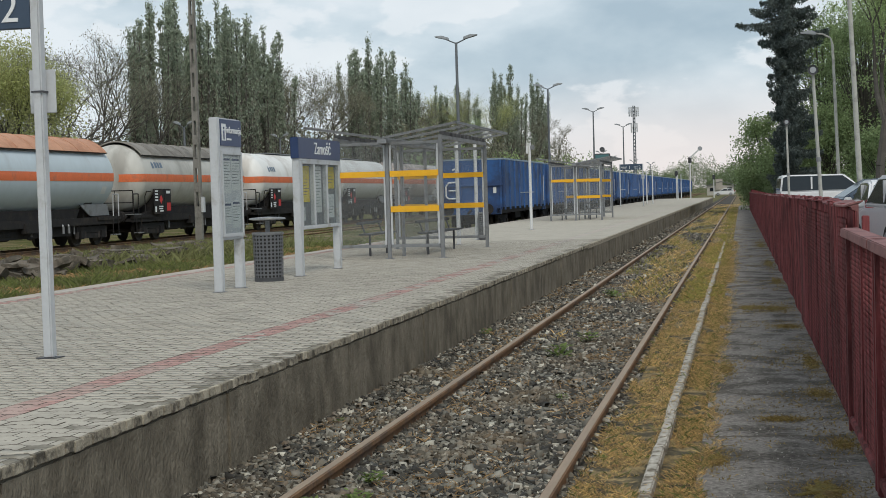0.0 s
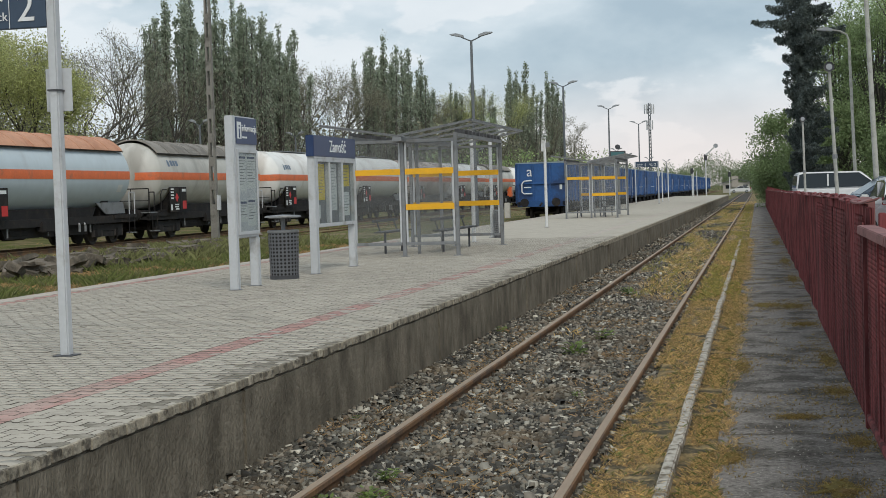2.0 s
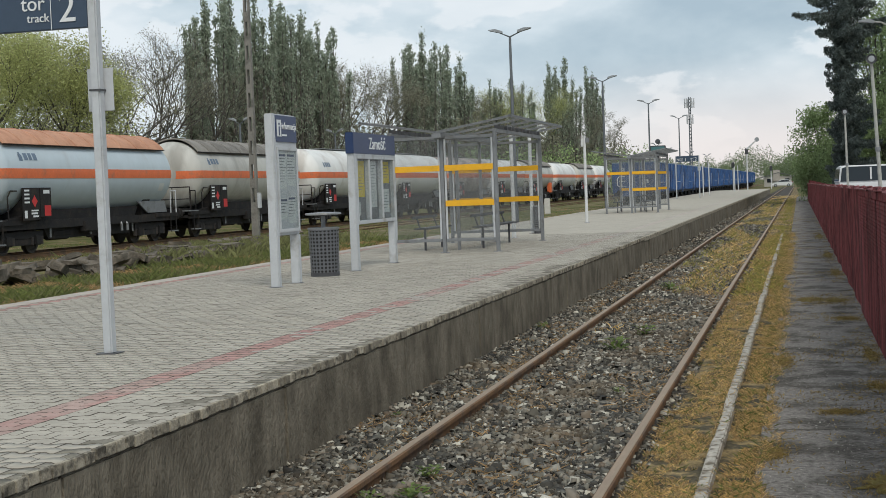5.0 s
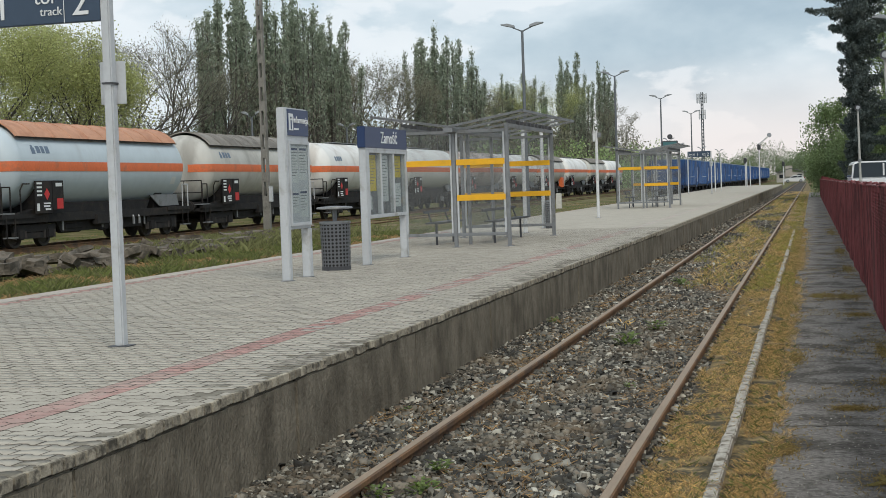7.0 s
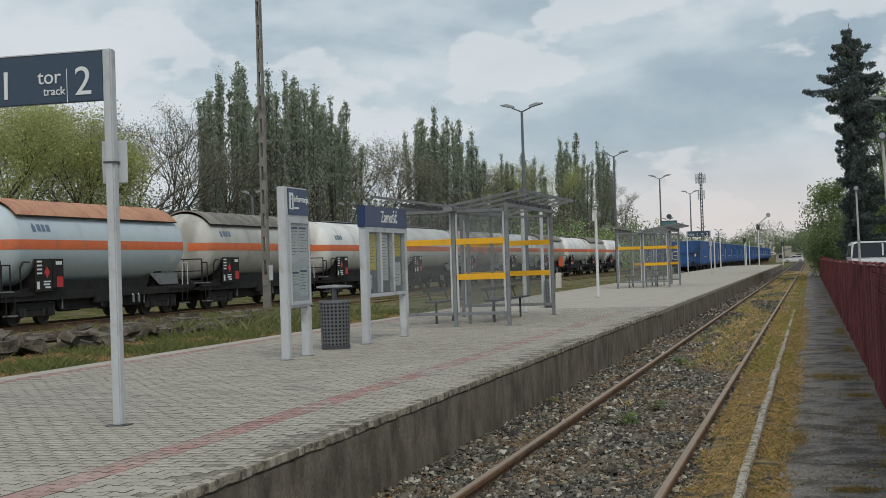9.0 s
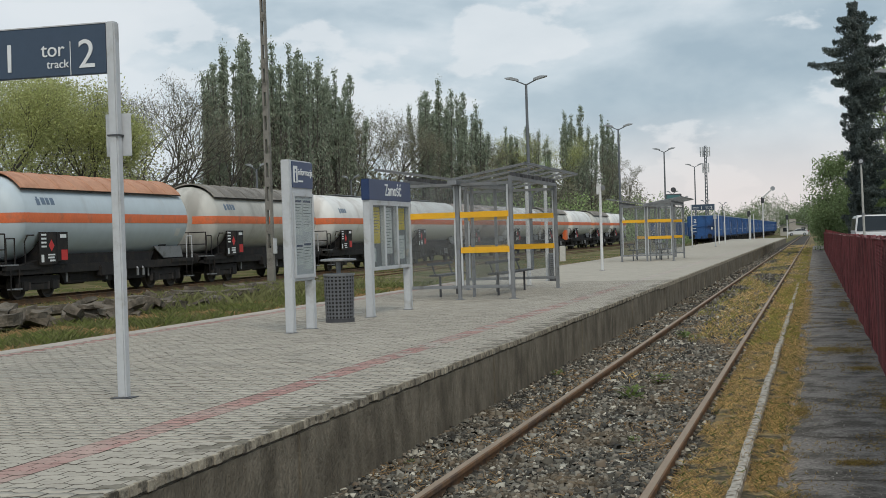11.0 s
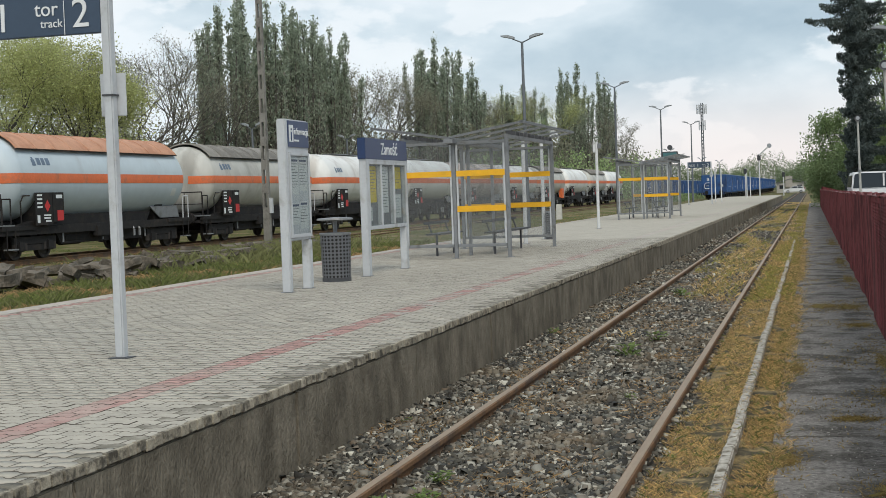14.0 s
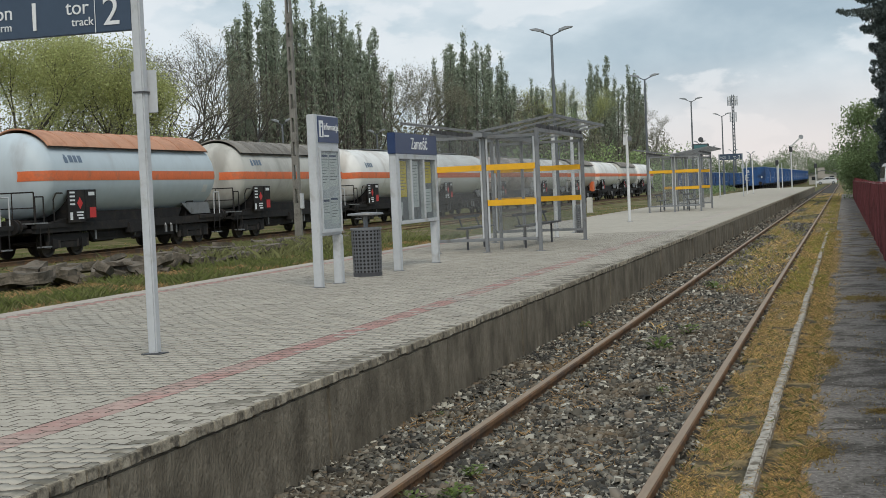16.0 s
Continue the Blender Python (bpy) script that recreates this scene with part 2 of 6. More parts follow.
BARK = mat("bark", (0.085, 0.078, 0.068), 0.95, 0, 3, 0.3, 0.4)
LAMP_POST = mat("lamp_post_grey", (0.14, 0.155, 0.17), 0.55, 0.2, 3, 0.12, 0.05)
LAMP_HEAD = mat("lamp_head", (0.32, 0.34, 0.36), 0.5, 0.1, 3, 0.1, 0.02)
TYRE = mat("tyre_rubber", (0.02, 0.02, 0.02), 0.9)
PALE_POLE = mat("pale_grey_pole", (0.40, 0.405, 0.375), 0.8, 0, 3, 0.12, 0.1, dirt=(0.30, 0.30, 0.28), amount=0.4)
RUBBLE_WHITE = mat("whitewashed_marker", (0.55, 0.54, 0.50), 0.9, 0, 6, 0.15, 0.2)
PLASTER = mat("old_plaster", (0.42, 0.40, 0.36), 0.9, 0, 2, 0.15, 0.2)
CHIMNEY = mat("pale_chimney", (0.38, 0.35, 0.31), 0.9, 0, 3, 0.2, 0.3)
ROOF_DARK = mat("grey_roofing", (0.16, 0.165, 0.17), 0.85, 0, 1, 0.15, 0.2)
TEAL = mat("teal_screen", (0.06, 0.16, 0.17), 0.3, 0, 3, 0.1, 0)


# ---- building helpers ----
class Mesh:
    """Collects solids and makes one mesh of them."""

    def __init__(self):
        self.v, self.f = [], []

    def add(self, verts, faces):
        k = len(self.v)
        self.v += [tuple(p) for p in verts]
        self.f += [tuple(i + k for i in q) for q in faces]
        return self

    def box(self, x0, x1, y0, y1, z0, z1):
        return self.add([(x, y, z) for x in (x0, x1) for y in (y0, y1) for z in (z0, z1)],
                        [(0, 1, 3, 2), (4, 6, 7, 5), (0, 4, 5, 1), (2, 3, 7, 6), (0, 2, 6, 4), (1, 5, 7, 3)])

    def tube(self, a, b, r0, r1=None, n=8, caps=True):
        a, b = Vector(a), Vector(b)
        r1 = r0 if r1 is None else r1
        d = (b - a).normalized()
        s = d.orthogonal().normalized()
        t = d.cross(s)
        ring = [(math.cos(2 * math.pi * i / n), math.sin(2 * math.pi * i / n)) for i in range(n)]
        vs = [a + (s * c + t * q) * r0 for c, q in ring] + [b + (s * c + t * q) * r1 for c, q in ring]
        fs = [(i, (i + 1) % n, n + (i + 1) % n, n + i) for i in range(n)]
        if caps:
            fs += [tuple(range(n - 1, -1, -1)), tuple(range(n, 2 * n))]
        return self.add(vs, fs)

    def pipe(self, pts, r, n=6):
        for a, b in zip(pts, pts[1:]):
            self.tube(a, b, r, r, n)
        return self

    def lathe(self, profile, n=24, a0=0.0, a1=2 * math.pi, axis="z", closed=True):
        """Turns (along, radius) points about an axis; angle 0 is +x, for axis y angle 90 degrees is +z."""
        steps = n if closed else n + 1
        vs = []
        for al, r in profile:
            for i in range(steps):
                an = a0 + (a1 - a0) * i / n
                c, s = r * math.cos(an), r * math.sin(an)
                vs.append((c, s, al) if axis == "z" else (c, al, s))
        fs = []
        for k in range(len(profile) - 1):
            for i in range(n):
                j = (i + 1) % steps
                fs.append((k * steps + i, k * steps + j, (k + 1) * steps + j, (k + 1) * steps + i))
        return self.add(vs, fs)

    def prism(self, outline, axis, lo, hi):
        """An outline in the plane across an axis, drawn out along it."""
        n = len(outline)
        place = {"x": lambda p, h: (h, p[0], p[1]), "y": lambda p, h: (p[0], h, p[1]), "z": lambda p, h: (p[0], p[1], h)}[axis]
        vs = [place(p, lo) for p in outline] + [place(p, hi) for p in outline]
        fs = [tuple(range(n - 1, -1, -1)), tuple(range(n, 2 * n))] + [(i, (i + 1) % n, n + (i + 1) % n, n + i) for i in range(n)]
        return self.add(vs, fs)

    def data(self, name, material, bevel=0.0, smooth=False):
        me = bpy.data.meshes.new(name)
        me.from_pydata(self.v, [], self.f)
        bm = bmesh.new()
        bm.from_mesh(me)
        bmesh.ops.recalc_face_normals(bm, faces=bm.faces)
        if bevel:
            bmesh.ops.bevel(bm, geom=[e for e in bm.edges if len(e.link_faces) == 2 and e.calc_face_angle(0) > 0.6], offset=bevel, segments=2, affect="EDGES", clamp_overlap=True)
        if smooth:
            for fc in bm.faces:
                fc.smooth = True
            for e in bm.edges:
                e.smooth = len(e.link_faces) != 2 or e.calc_face_angle(0) < 0.7
        bm.to_mesh(me)
        bm.free()
        me.materials.append(material)
        return me


def part(name, shape, material, parent, label="", bevel=0.0, smooth=False, at=None):
    ob = new(name, shape.data(name, material, bevel, smooth) if isinstance(shape, Mesh) else shape)
    ob.parent = parent
    if at is not None:
        ob.matrix_basis = at
    return tagged(ob, label)


def thing(name, label, category, at, group=""):
    ob = new(name)
    ob.empty_display_size = 0.2
    ob.matrix_basis = at
    return tagged(ob, label, category, group)


def setting(name, shape, material, label, category, bevel=0.0, kind="structure"):
    ob = new(name, shape.data(name, material, bevel) if isinstance(shape, Mesh) else shape)
    return tagged(ob, label, category, "", kind)


def soup(name, verts, size, material):
    """One mesh out of an array of equal polygons: verts (n * size, 3)."""
    verts = np.asarray(verts, np.float32).reshape(-1, 3)
    n = len(verts) // size
    me = bpy.data.meshes.new(name)
    me.vertices.add(n * size)
    me.vertices.foreach_set("co", verts.ravel())
    me.loops.add(n * size)
    me.loops.foreach_set("vertex_index", np.arange(n * size, dtype=np.int32))
    me.polygons.add(n)
    me.polygons.foreach_set("loop_start", np.arange(0, n * size, size, dtype=np.int32))
    me.update(calc_edges=True)
    me.materials.append(material)
    return me


def indexed(name, verts, faces, material):
    """One mesh out of arrays: verts (n, 3), faces (m, k)."""
    faces = np.asarray(faces, np.int32)
    m, k = faces.shape
    me = bpy.data.meshes.new(name)
    me.vertices.add(len(verts))
    me.vertices.foreach_set("co", np.asarray(verts, np.float32).ravel())
    me.loops.add(m * k)
    me.loops.foreach_set("vertex_index", faces.ravel())
    me.polygons.add(m)
    me.polygons.foreach_set("loop_start", np.arange(0, m * k, k, dtype=np.int32))
    me.update(calc_edges=True)
    me.materials.append(material)
    return me


def lettering(text, size, material, depth=0.004):
    """Letters as a mesh in the xz plane, facing -y, from the origin rightwards."""
    cu = bpy.data.curves.new("letters", "FONT")
    cu.body, cu.size, cu.extrude = text, size, depth
    ob = new("letters", cu)
    bpy.context.view_layer.update()
    me = bpy.data.meshes.new_from_object(ob.evaluated_get(bpy.context.evaluated_depsgraph_get()))
    bpy.data.objects.remove(ob)
    me.transform(Matrix.Rotation(radians(90), 4, "X"))
    me.materials.clear()
    me.materials.append(material)
    return me


rng = np.random.default_rng(7)

# ---- ground, track, platform ----
PX0, PX1, PZ, PY0, PY1 = -9.78, -3.45, 0.5, -12.0, 172.0
RAILS = (-2.64, -1.133)


def ground():
    xs = [-900, -200, -60, -45, -36, -30, -24, -20, -16, -13.4, -12.6, -9.0, -3.45, -0.9, 0.9, 1.3, 20, 60, 200, 900]
    hs = [0, 0, 0, 0.05, 0.05, 0.0, -0.02, 0.0, 0.02, 0.0, -0.2, -0.25, -0.28, -0.12, -0.1, 0.16, 0.2, 0.2, 0, 0]
    ys = [-300, -60, -10] + list(range(0, 120, 3)) + [130, 160, 200, 260, 340, 450, 700, 1500, 3000]
    vs, fs = [], []
    for y in ys:
        for x, h in zip(xs, hs):
            rough = 0.05 if -34 < x < -13 and y < 150 else 0
            vs.append((x, y, h + rough * noise.noise(Vector((x * 0.4, y * 0.4, 0)))))
    n = len(xs)
    for j in range(len(ys) - 1):
        for i in range(n - 1):
            fs.append((j * n + i, j * n + i + 1, (j + 1) * n + i + 1, (j + 1) * n + i))
    setting("ground", Mesh().add(vs, fs), SOIL, "patchy spring grass and bare soil", "ground")
    bed = Mesh()
    for a, b in ((-12, 40), (40, 296)):
        bed.add([(x, y, z) for y in (a, b) for x, z in ((PX1, -0.14), (-3.0, -0.125), (-1.9, -0.12), (-0.95, -0.11))],
                [(i, i + 1, i + 5, i + 4) for i in range(3)])
    setting("track_bed", bed, BALLAST_BED, "grey stone ballast bed with brown stains", "track bed")
    setting("dry_verge", Mesh().box(-0.97, -0.28, -12, 296, -0.2, -0.055), STRAW_BED, "strip of dead straw-coloured grass beside the rail", "verge")
    setting("asphalt_path", Mesh().box(-0.30, 0.78, -12, 130, -0.2, 0.0), ASPHALT, "cracked dark asphalt path with mossy joints", "path")
    setting("car_park", Mesh().box(0.95, 18, -12, 84, -0.1, 0.25), ASPHALT, "asphalt car park behind the fence", "pavement")


def strip():
    """The narrow weathered kerb in the dry grass, in lengths."""
    row = tagged(new("kerb_strip"), "low narrow whitish concrete kerb strip in dry grass", "kerb", "", "structure")
    for i in range(34):
        y0 = -4 + i * 1.5
        jig = 0.006 * math.sin(i * 2.3)
        part("kerb_length", Mesh().box(-0.612 + jig, -0.538 + jig, y0, y0 + 1.488, -0.15, 0.005 - 0.0018 * max(0, i - 14) + 0.008 * math.sin(i * 1.7)), STRIP, row, bevel=0.01)


def rail_profile():
    return [(-0.062, -0.172), (0.062, -0.172), (0.062, -0.16), (0.01, -0.14), (0.009, -0.045), (0.036, -0.036), (0.036, -0.006), (0.028, 0.0), (-0.028, 0.0), (-0.036, -0.006), (-0.036, -0.036), (-0.009, -0.045), (-0.01, -0.14), (-0.062, -0.16)]


def track(x, z, y0, y1, label, bright=False):
    t = thing("railway_track", label, "track", pose(x, 0, z))
    for s in (-1, 1):
        side = [(p + s * 0.7535, q) for p, q in rail_profile()]
        r = part("rail", Mesh().prism(side, "y", y0, y1), RUST, t)
        if bright:
            part("running_surface", Mesh().box(s * 0.7535 - 0.026, s * 0.7535 + 0.026, y0, y1, 0.0, 0.003), RAIL_TOP, r, "worn brownish rail head")
    return t


def platform():
    core = Mesh().box(PX0 + 0.12, PX1 - 0.05, PY0, PY1, -0.3, PZ - 0.026)
    base = setting("platform", core, JOINT, "long island platform paved with pale concrete blocks", "platform")
    for i in range(62):
        y0 = PY0 + i * 3.0
        if y0 >= PY1:
            break
        y1 = min(y0 + 2.985, PY1)
        part("wall_panel", Mesh().box(PX1 - 0.05, PX1 + 0.012 * math.sin(i * 3.1), y0, y1, -0.3, PZ - 0.06), CONCRETE_WALL, base, bevel=0.012)
        part("wall_panel", Mesh().box(PX0, PX0 + 0.12, y0, y1, -0.3, PZ - 0.06), CONCRETE_WALL, base, bevel=0.012)
    far = Mesh().box(PX0, -4.48, 36, PY1, PZ - 0.05, PZ).box(-4.22, PX1 - 0.07, 36, PY1, PZ - 0.05, PZ).box(PX0, -4.48, PY0, 4, PZ - 0.05, PZ).box(-4.22, PX1 - 0.07, PY0, 4, PZ - 0.05, PZ)
    part("far_paving", far, PAVER, base)
    part("far_red_line", Mesh().box(-4.477, -4.223, 36, PY1, PZ - 0.05, PZ - 0.001).box(-4.477, -4.223, PY0, 4, PZ - 0.05, PZ - 0.001), PAVER_PALE_RED, base, "pale red warning line")
    return base


def joint_line(u):
    """Sideways swing of the wavy joint, u in block lengths."""
    return 0.03 * float(np.interp(u % 1.0, (0, 0.15, 0.35, 0.65, 0.85, 1), (0, 0, 1, 1, 0, 0)))


def paver_shape(knots):
    """A wavy interlocking block between two joints, 0.124 m wide, top at z = 0."""
    g = 0.0042
    at = [0.17 * (u - knots[0]) for u in knots]
    at[0], at[-1] = g, at[-1] - g
    low = [(x, joint_line(u) + g) for x, u in zip(at, knots)]
    high = [(x, joint_line(u) + 0.124 - g) for x, u in zip(at, knots)]
    return low + high[::-1]


def paver_rows():
    """Start of each block in block lengths from the red line, its kind and whether it is red; running bond, halves along the line."""
    even = [(k, "a", k == 0) for k in range(-31, 1)] + [(1, "c", True), (1.5, "d", False)] + [(k, "a", False) for k in range(2, 6)]
    odd = [(k + 0.5, "b", False) for k in range(-31, -1)] + [(-0.5, "d", False), (0, "c", True), (0.5, "b", True)] + [(k + 0.5, "b", False) for k in range(1, 5)] + [(5.5, "d", False)]
    return even, odd


def paving(base):
    """The wavy blocks: the nearest as pieces, the rest joined."""
    outs = {"a": paver_shape((0, 0.15, 0.35, 0.65, 0.85, 1)), "b": paver_shape((0.5, 0.65, 0.85, 1.15, 1.35, 1.5)),
            "c": paver_shape((0, 0.15, 0.25, 0.35, 0.42, 0.5)), "d": paver_shape((0.5, 0.58, 0.65, 0.75, 0.85, 1))}
    n = 12
    paints = (PAVER, PAVER_RED, PAVER_PALE_RED, PAVER_DIRTY)
    one = {}
    for kind, out in outs.items():
        for m in paints:
            me = Mesh().add([(x, y, 0) for x, y in out] + [(x, y, -0.03) for x, y in out], [tuple(range(n))] + [(i, n + i, n + (i + 1) % n, (i + 1) % n) for i in range(n)]).data("paver", m)
            me.materials.append(JOINT)
            for poly in me.polygons:
                poly.material_index = 0 if len(poly.vertices) == n else 1
            one[kind, m] = me
    rest = {m: [] for m in paints}
    flat = {k: np.array([(x, y, 0.0) for x, y in o]) for k, o in outs.items()}
    rows = paver_rows()
    near = 0
    for i, y in enumerate(np.arange(4.0, 36.0, 0.124)):
        for u, kind, red in rows[i % 2]:
            x = -4.477 + 0.17 * u
            # the red line turns to paler blocks at random, more of them farther off
            m = (PAVER_PALE_RED if rng.random() < (y - 9) / 27 else PAVER_RED) if red else PAVER
            lift = rng.normal(0, 0.0009)
            if -9.53 < x < -9.34:
                m = PAVER_RED
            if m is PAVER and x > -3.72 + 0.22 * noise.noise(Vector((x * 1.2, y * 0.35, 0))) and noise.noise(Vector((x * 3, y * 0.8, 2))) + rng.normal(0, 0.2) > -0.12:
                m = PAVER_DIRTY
            if 6.4 < y < 8.0 and x > -5.8 and near < 298:
                ob = part("paver", one[kind, m], m, base)
                ob.matrix_basis = pose(x, y, PZ + lift)
                near += 1
            else:
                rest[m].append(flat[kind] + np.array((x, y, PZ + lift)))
    for m, blocks in rest.items():
        top = np.array(blocks).reshape(-1, 3)
        low = top.copy()
        low[:, 2] -= 0.03
        v = np.concatenate([top, low])
        K = len(top)
        idx = np.arange(K).reshape(-1, n)
        nxt = np.roll(idx, -1, axis=1)
        quads = np.stack([idx, idx + K, nxt + K, nxt], axis=-1).reshape(-1, 4)
        # the wavy tops as five quads each
        cells = [(0, 1, 10, 11), (1, 2, 9, 10), (2, 3, 8, 9), (3, 4, 7, 8), (4, 5, 6, 7)]
        tops = np.concatenate([idx[:, list(c)] for c in cells])
        # joints farther off than 22 m are closed: no sides there
        quads = quads[v[quads[:, 0], 1] < 22.0]
        me = indexed("paving_blocks", v, np.concatenate([tops, quads]), m)
        me.materials.append(JOINT)
        me.polygons.foreach_set("material_index", np.concatenate([np.zeros(len(tops), np.int32), np.ones(len(quads), np.int32)]))
        ob = new("paving_blocks", me)
        ob.parent = base
        tagged(ob, "", "", "", "stuff")
    # the row of upright blocks along the edge
    edge = Mesh().box(0, 0.036, 0, 0.1, -0.058, 0).data("edge_block", KERB, 0.004)
    for i, y in enumerate(np.arange(4.2, 32.0, 0.106)):
        ob = part("edge_block", edge, KERB, base)
        ob.matrix_basis = pose(PX1 - 0.026 + rng.normal(0, 0.003), y, PZ + 0.004 + rng.normal(0, 0.003))
    far = Mesh()
    for y in np.arange(32.0, PY1, 0.8):
        far.box(PX1 - 0.07, PX1 + 0.01, y, y + 0.79, PZ - 0.085, PZ + 0.004)
    far.box(PX1 - 0.07, PX1 + 0.01, PY0, 4.19, PZ - 0.085, PZ + 0.004)
    part("edge_run", far, KERB, base)
    rear = Mesh()
    for y in np.arange(PY0, PY1, 1.0):
        rear.box(PX0 - 0.03, PX0 + 0.30, y, y + 0.99, PZ - 0.058, PZ + 0.004)
    part("rear_edge_run", rear, PAVER_PALE_RED, base)


def scatter_stones(name, n, xr, yr, z, size, material, label, category, power=1.0):
    """Broken stones: uneven flattish six-sided lumps."""
    u = rng.random(n)
    y = yr[0] + (yr[1] - yr[0]) * u ** power
    x = rng.uniform(xr[0], xr[1], n)
    cube = np.array([(i, j, k) for k in (-1, 1) for j in (-1, 1) for i in (-1, 1)], float)
    faces = np.array([(0, 2, 3, 1), (4, 5, 7, 6), (0, 1, 5, 4), (2, 6, 7, 3), (0, 4, 6, 2), (1, 3, 7, 5)])[1:]
    s = size * rng.lognormal(0, 0.33, n)
    v = cube[None] * rng.uniform(0.3, 1.0, (n, 8, 3)) * np.stack([rng.uniform(1.0, 1.6, n), rng.uniform(0.75, 1.1, n), rng.uniform(0.4, 0.75, n)], 1)[:, None]
    # turned about a level axis first, then about the upright
    tilt, a = rng.normal(0, 0.6, n), rng.uniform(0, 6.28, n)
    ct, st, c, q = (f(g)[:, None] for g in (tilt, a) for f in (np.cos, np.sin))
    u, z2 = v[..., 0] * ct - v[..., 2] * st, v[..., 0] * st + v[..., 2] * ct
    w = np.stack([u * c - v[..., 1] * q, u * q + v[..., 1] * c, z2], -1) * s[:, None, None]
    w[..., 0] += x[:, None]
    w[..., 1] += y[:, None]
    w[..., 2] += (z + rng.uniform(-0.8, 1.0, n) * size)[:, None]
    f = (faces[None] + 8 * np.arange(n)[:, None, None]).reshape(-1, 4)
    return setting(name, indexed(name, w.reshape(-1, 3), f, material), material, label, category, kind="stuff")


def stone_material():
    m = bpy.data.materials.new("crushed_stone")
    m.use_nodes = True
    nt = m.node_tree
    N, L = nt.nodes.new, nt.links.new
    b = nt.nodes["Principled BSDF"]
    geo, ramp = N("ShaderNodeNewGeometry"), N("ShaderNodeValToRGB")
    e = ramp.color_ramp.elements
    # the large near-black share of the ramp paints gap shadows into the stone colours
    e[0].color, e[1].color = (0.022, 0.02, 0.017, 1), (0.60, 0.57, 0.48, 1)
    for p, col in ((0.4, (0.075, 0.07, 0.057, 1)), (0.65, (0.19, 0.18, 0.148, 1)), (0.76, (0.15, 0.112, 0.078, 1)), (0.92, (0.31, 0.295, 0.25, 1))):
        e.new(p).color = col
    L(geo.outputs["Random Per Island"], ramp.inputs[0])
    no, mx = N("ShaderNodeTexNoise"), N("ShaderNodeMix")
    no.inputs["Scale"].default_value, no.inputs["Detail"].default_value = 0.8, 5
    L(geo.outputs["Position"], no.inputs["Vector"])
    rg = N("ShaderNodeMapRange")
    rg.inputs[1].default_value, rg.inputs[2].default_value, rg.inputs[4].default_value = 0.52, 0.7, 0.5
    L(no.outputs[0], rg.inputs[0])
    mx.data_type = "RGBA"
    L(rg.outputs[0], mx.inputs[0])
    L(ramp.outputs[0], mx.inputs[6])
    mx.inputs[7].default_value = (0.17, 0.122, 0.07, 1)
    L(mx.outputs[2], b.inputs["Base Color"])
    b.inputs["Roughness"].default_value = 0.9
    return m


def blades(name, spots, height, width, lean, material, label, category="grass", parent=None):
    """Grass: one bent blade (two triangles as a quad) at each spot."""
    p = np.asarray(spots, float)
    n = len(p)
    a = rng.uniform(0, 6.28, n)
    h = height * rng.uniform(0.45, 1.3, n)
    d = np.stack([np.cos(a), np.sin(a), np.zeros(n)], 1)
    s = np.stack([-np.sin(a), np.cos(a), np.zeros(n)], 1) * (width * rng.uniform(0.6, 1.3, n))[:, None]
    bend = d * (h * rng.normal(0, lean, n))[:, None]
    up = np.stack([np.zeros(n), np.zeros(n), h], 1)
    q = np.stack([p - s, p + s, p + bend * 0.5 + up * 0.65 + s * 0.7, p + bend * 1.2 + up], 1)
    ob = new(name, soup(name, q.reshape(-1, 3), 4, material))
    if parent:
        ob.parent = parent
        return ob
    return tagged(ob, label, category, "", "stuff")


STONES = stone_material()
GRIT = mat("pale_grit", (0.38, 0.36, 0.32), 0.95, 0, 20, 0.3, 0, space="Position", island=0.5)
STRAW = leafy("straw_blades", (0.68, 0.475, 0.195), 0.5)
GREEN_BLADES = leafy("green_blades", (0.15, 0.175, 0.05), 0.45)
MOSS_BLADES = leafy("moss_crumbs", (0.30, 0.215, 0.075), 0.5)
WEED = leafy("weed_leaves", (0.155, 0.215, 0.055), 0.35)
RUSSET = leafy("russet_weeds", (0.43, 0.275, 0.13), 0.45)

ground()
platform_base = platform()
strip()
track(-1.8865, 0.0, -12, 296, "rusty station track on stone ballast", True)
track(-11.7, 0.0, -60, 438, "rusty track behind the platform", True)
track(-26.0, 0.15, -40, 420, "rusty siding under the tank wagons")
track(-21.3, 0.06, -40, 420, "overgrown rusty siding in grass")
scatter_stones("ballast", 96000, (PX1, -0.98), (5.5, 32), -0.118, 0.0195, STONES, "loose grey crushed stones between the rails", "ballast", 1.7)
scatter_stones("distant_ballast", 13000, (PX1, -1.0), (32, 120), -0.118, 0.031, STONES, "loose grey crushed stones between the rails", "ballast", 1.6)


def clear_of_rails(x):
    return (np.abs(x - RAILS[0]) > 0.09) & (np.abs(x - RAILS[1]) > 0.085)


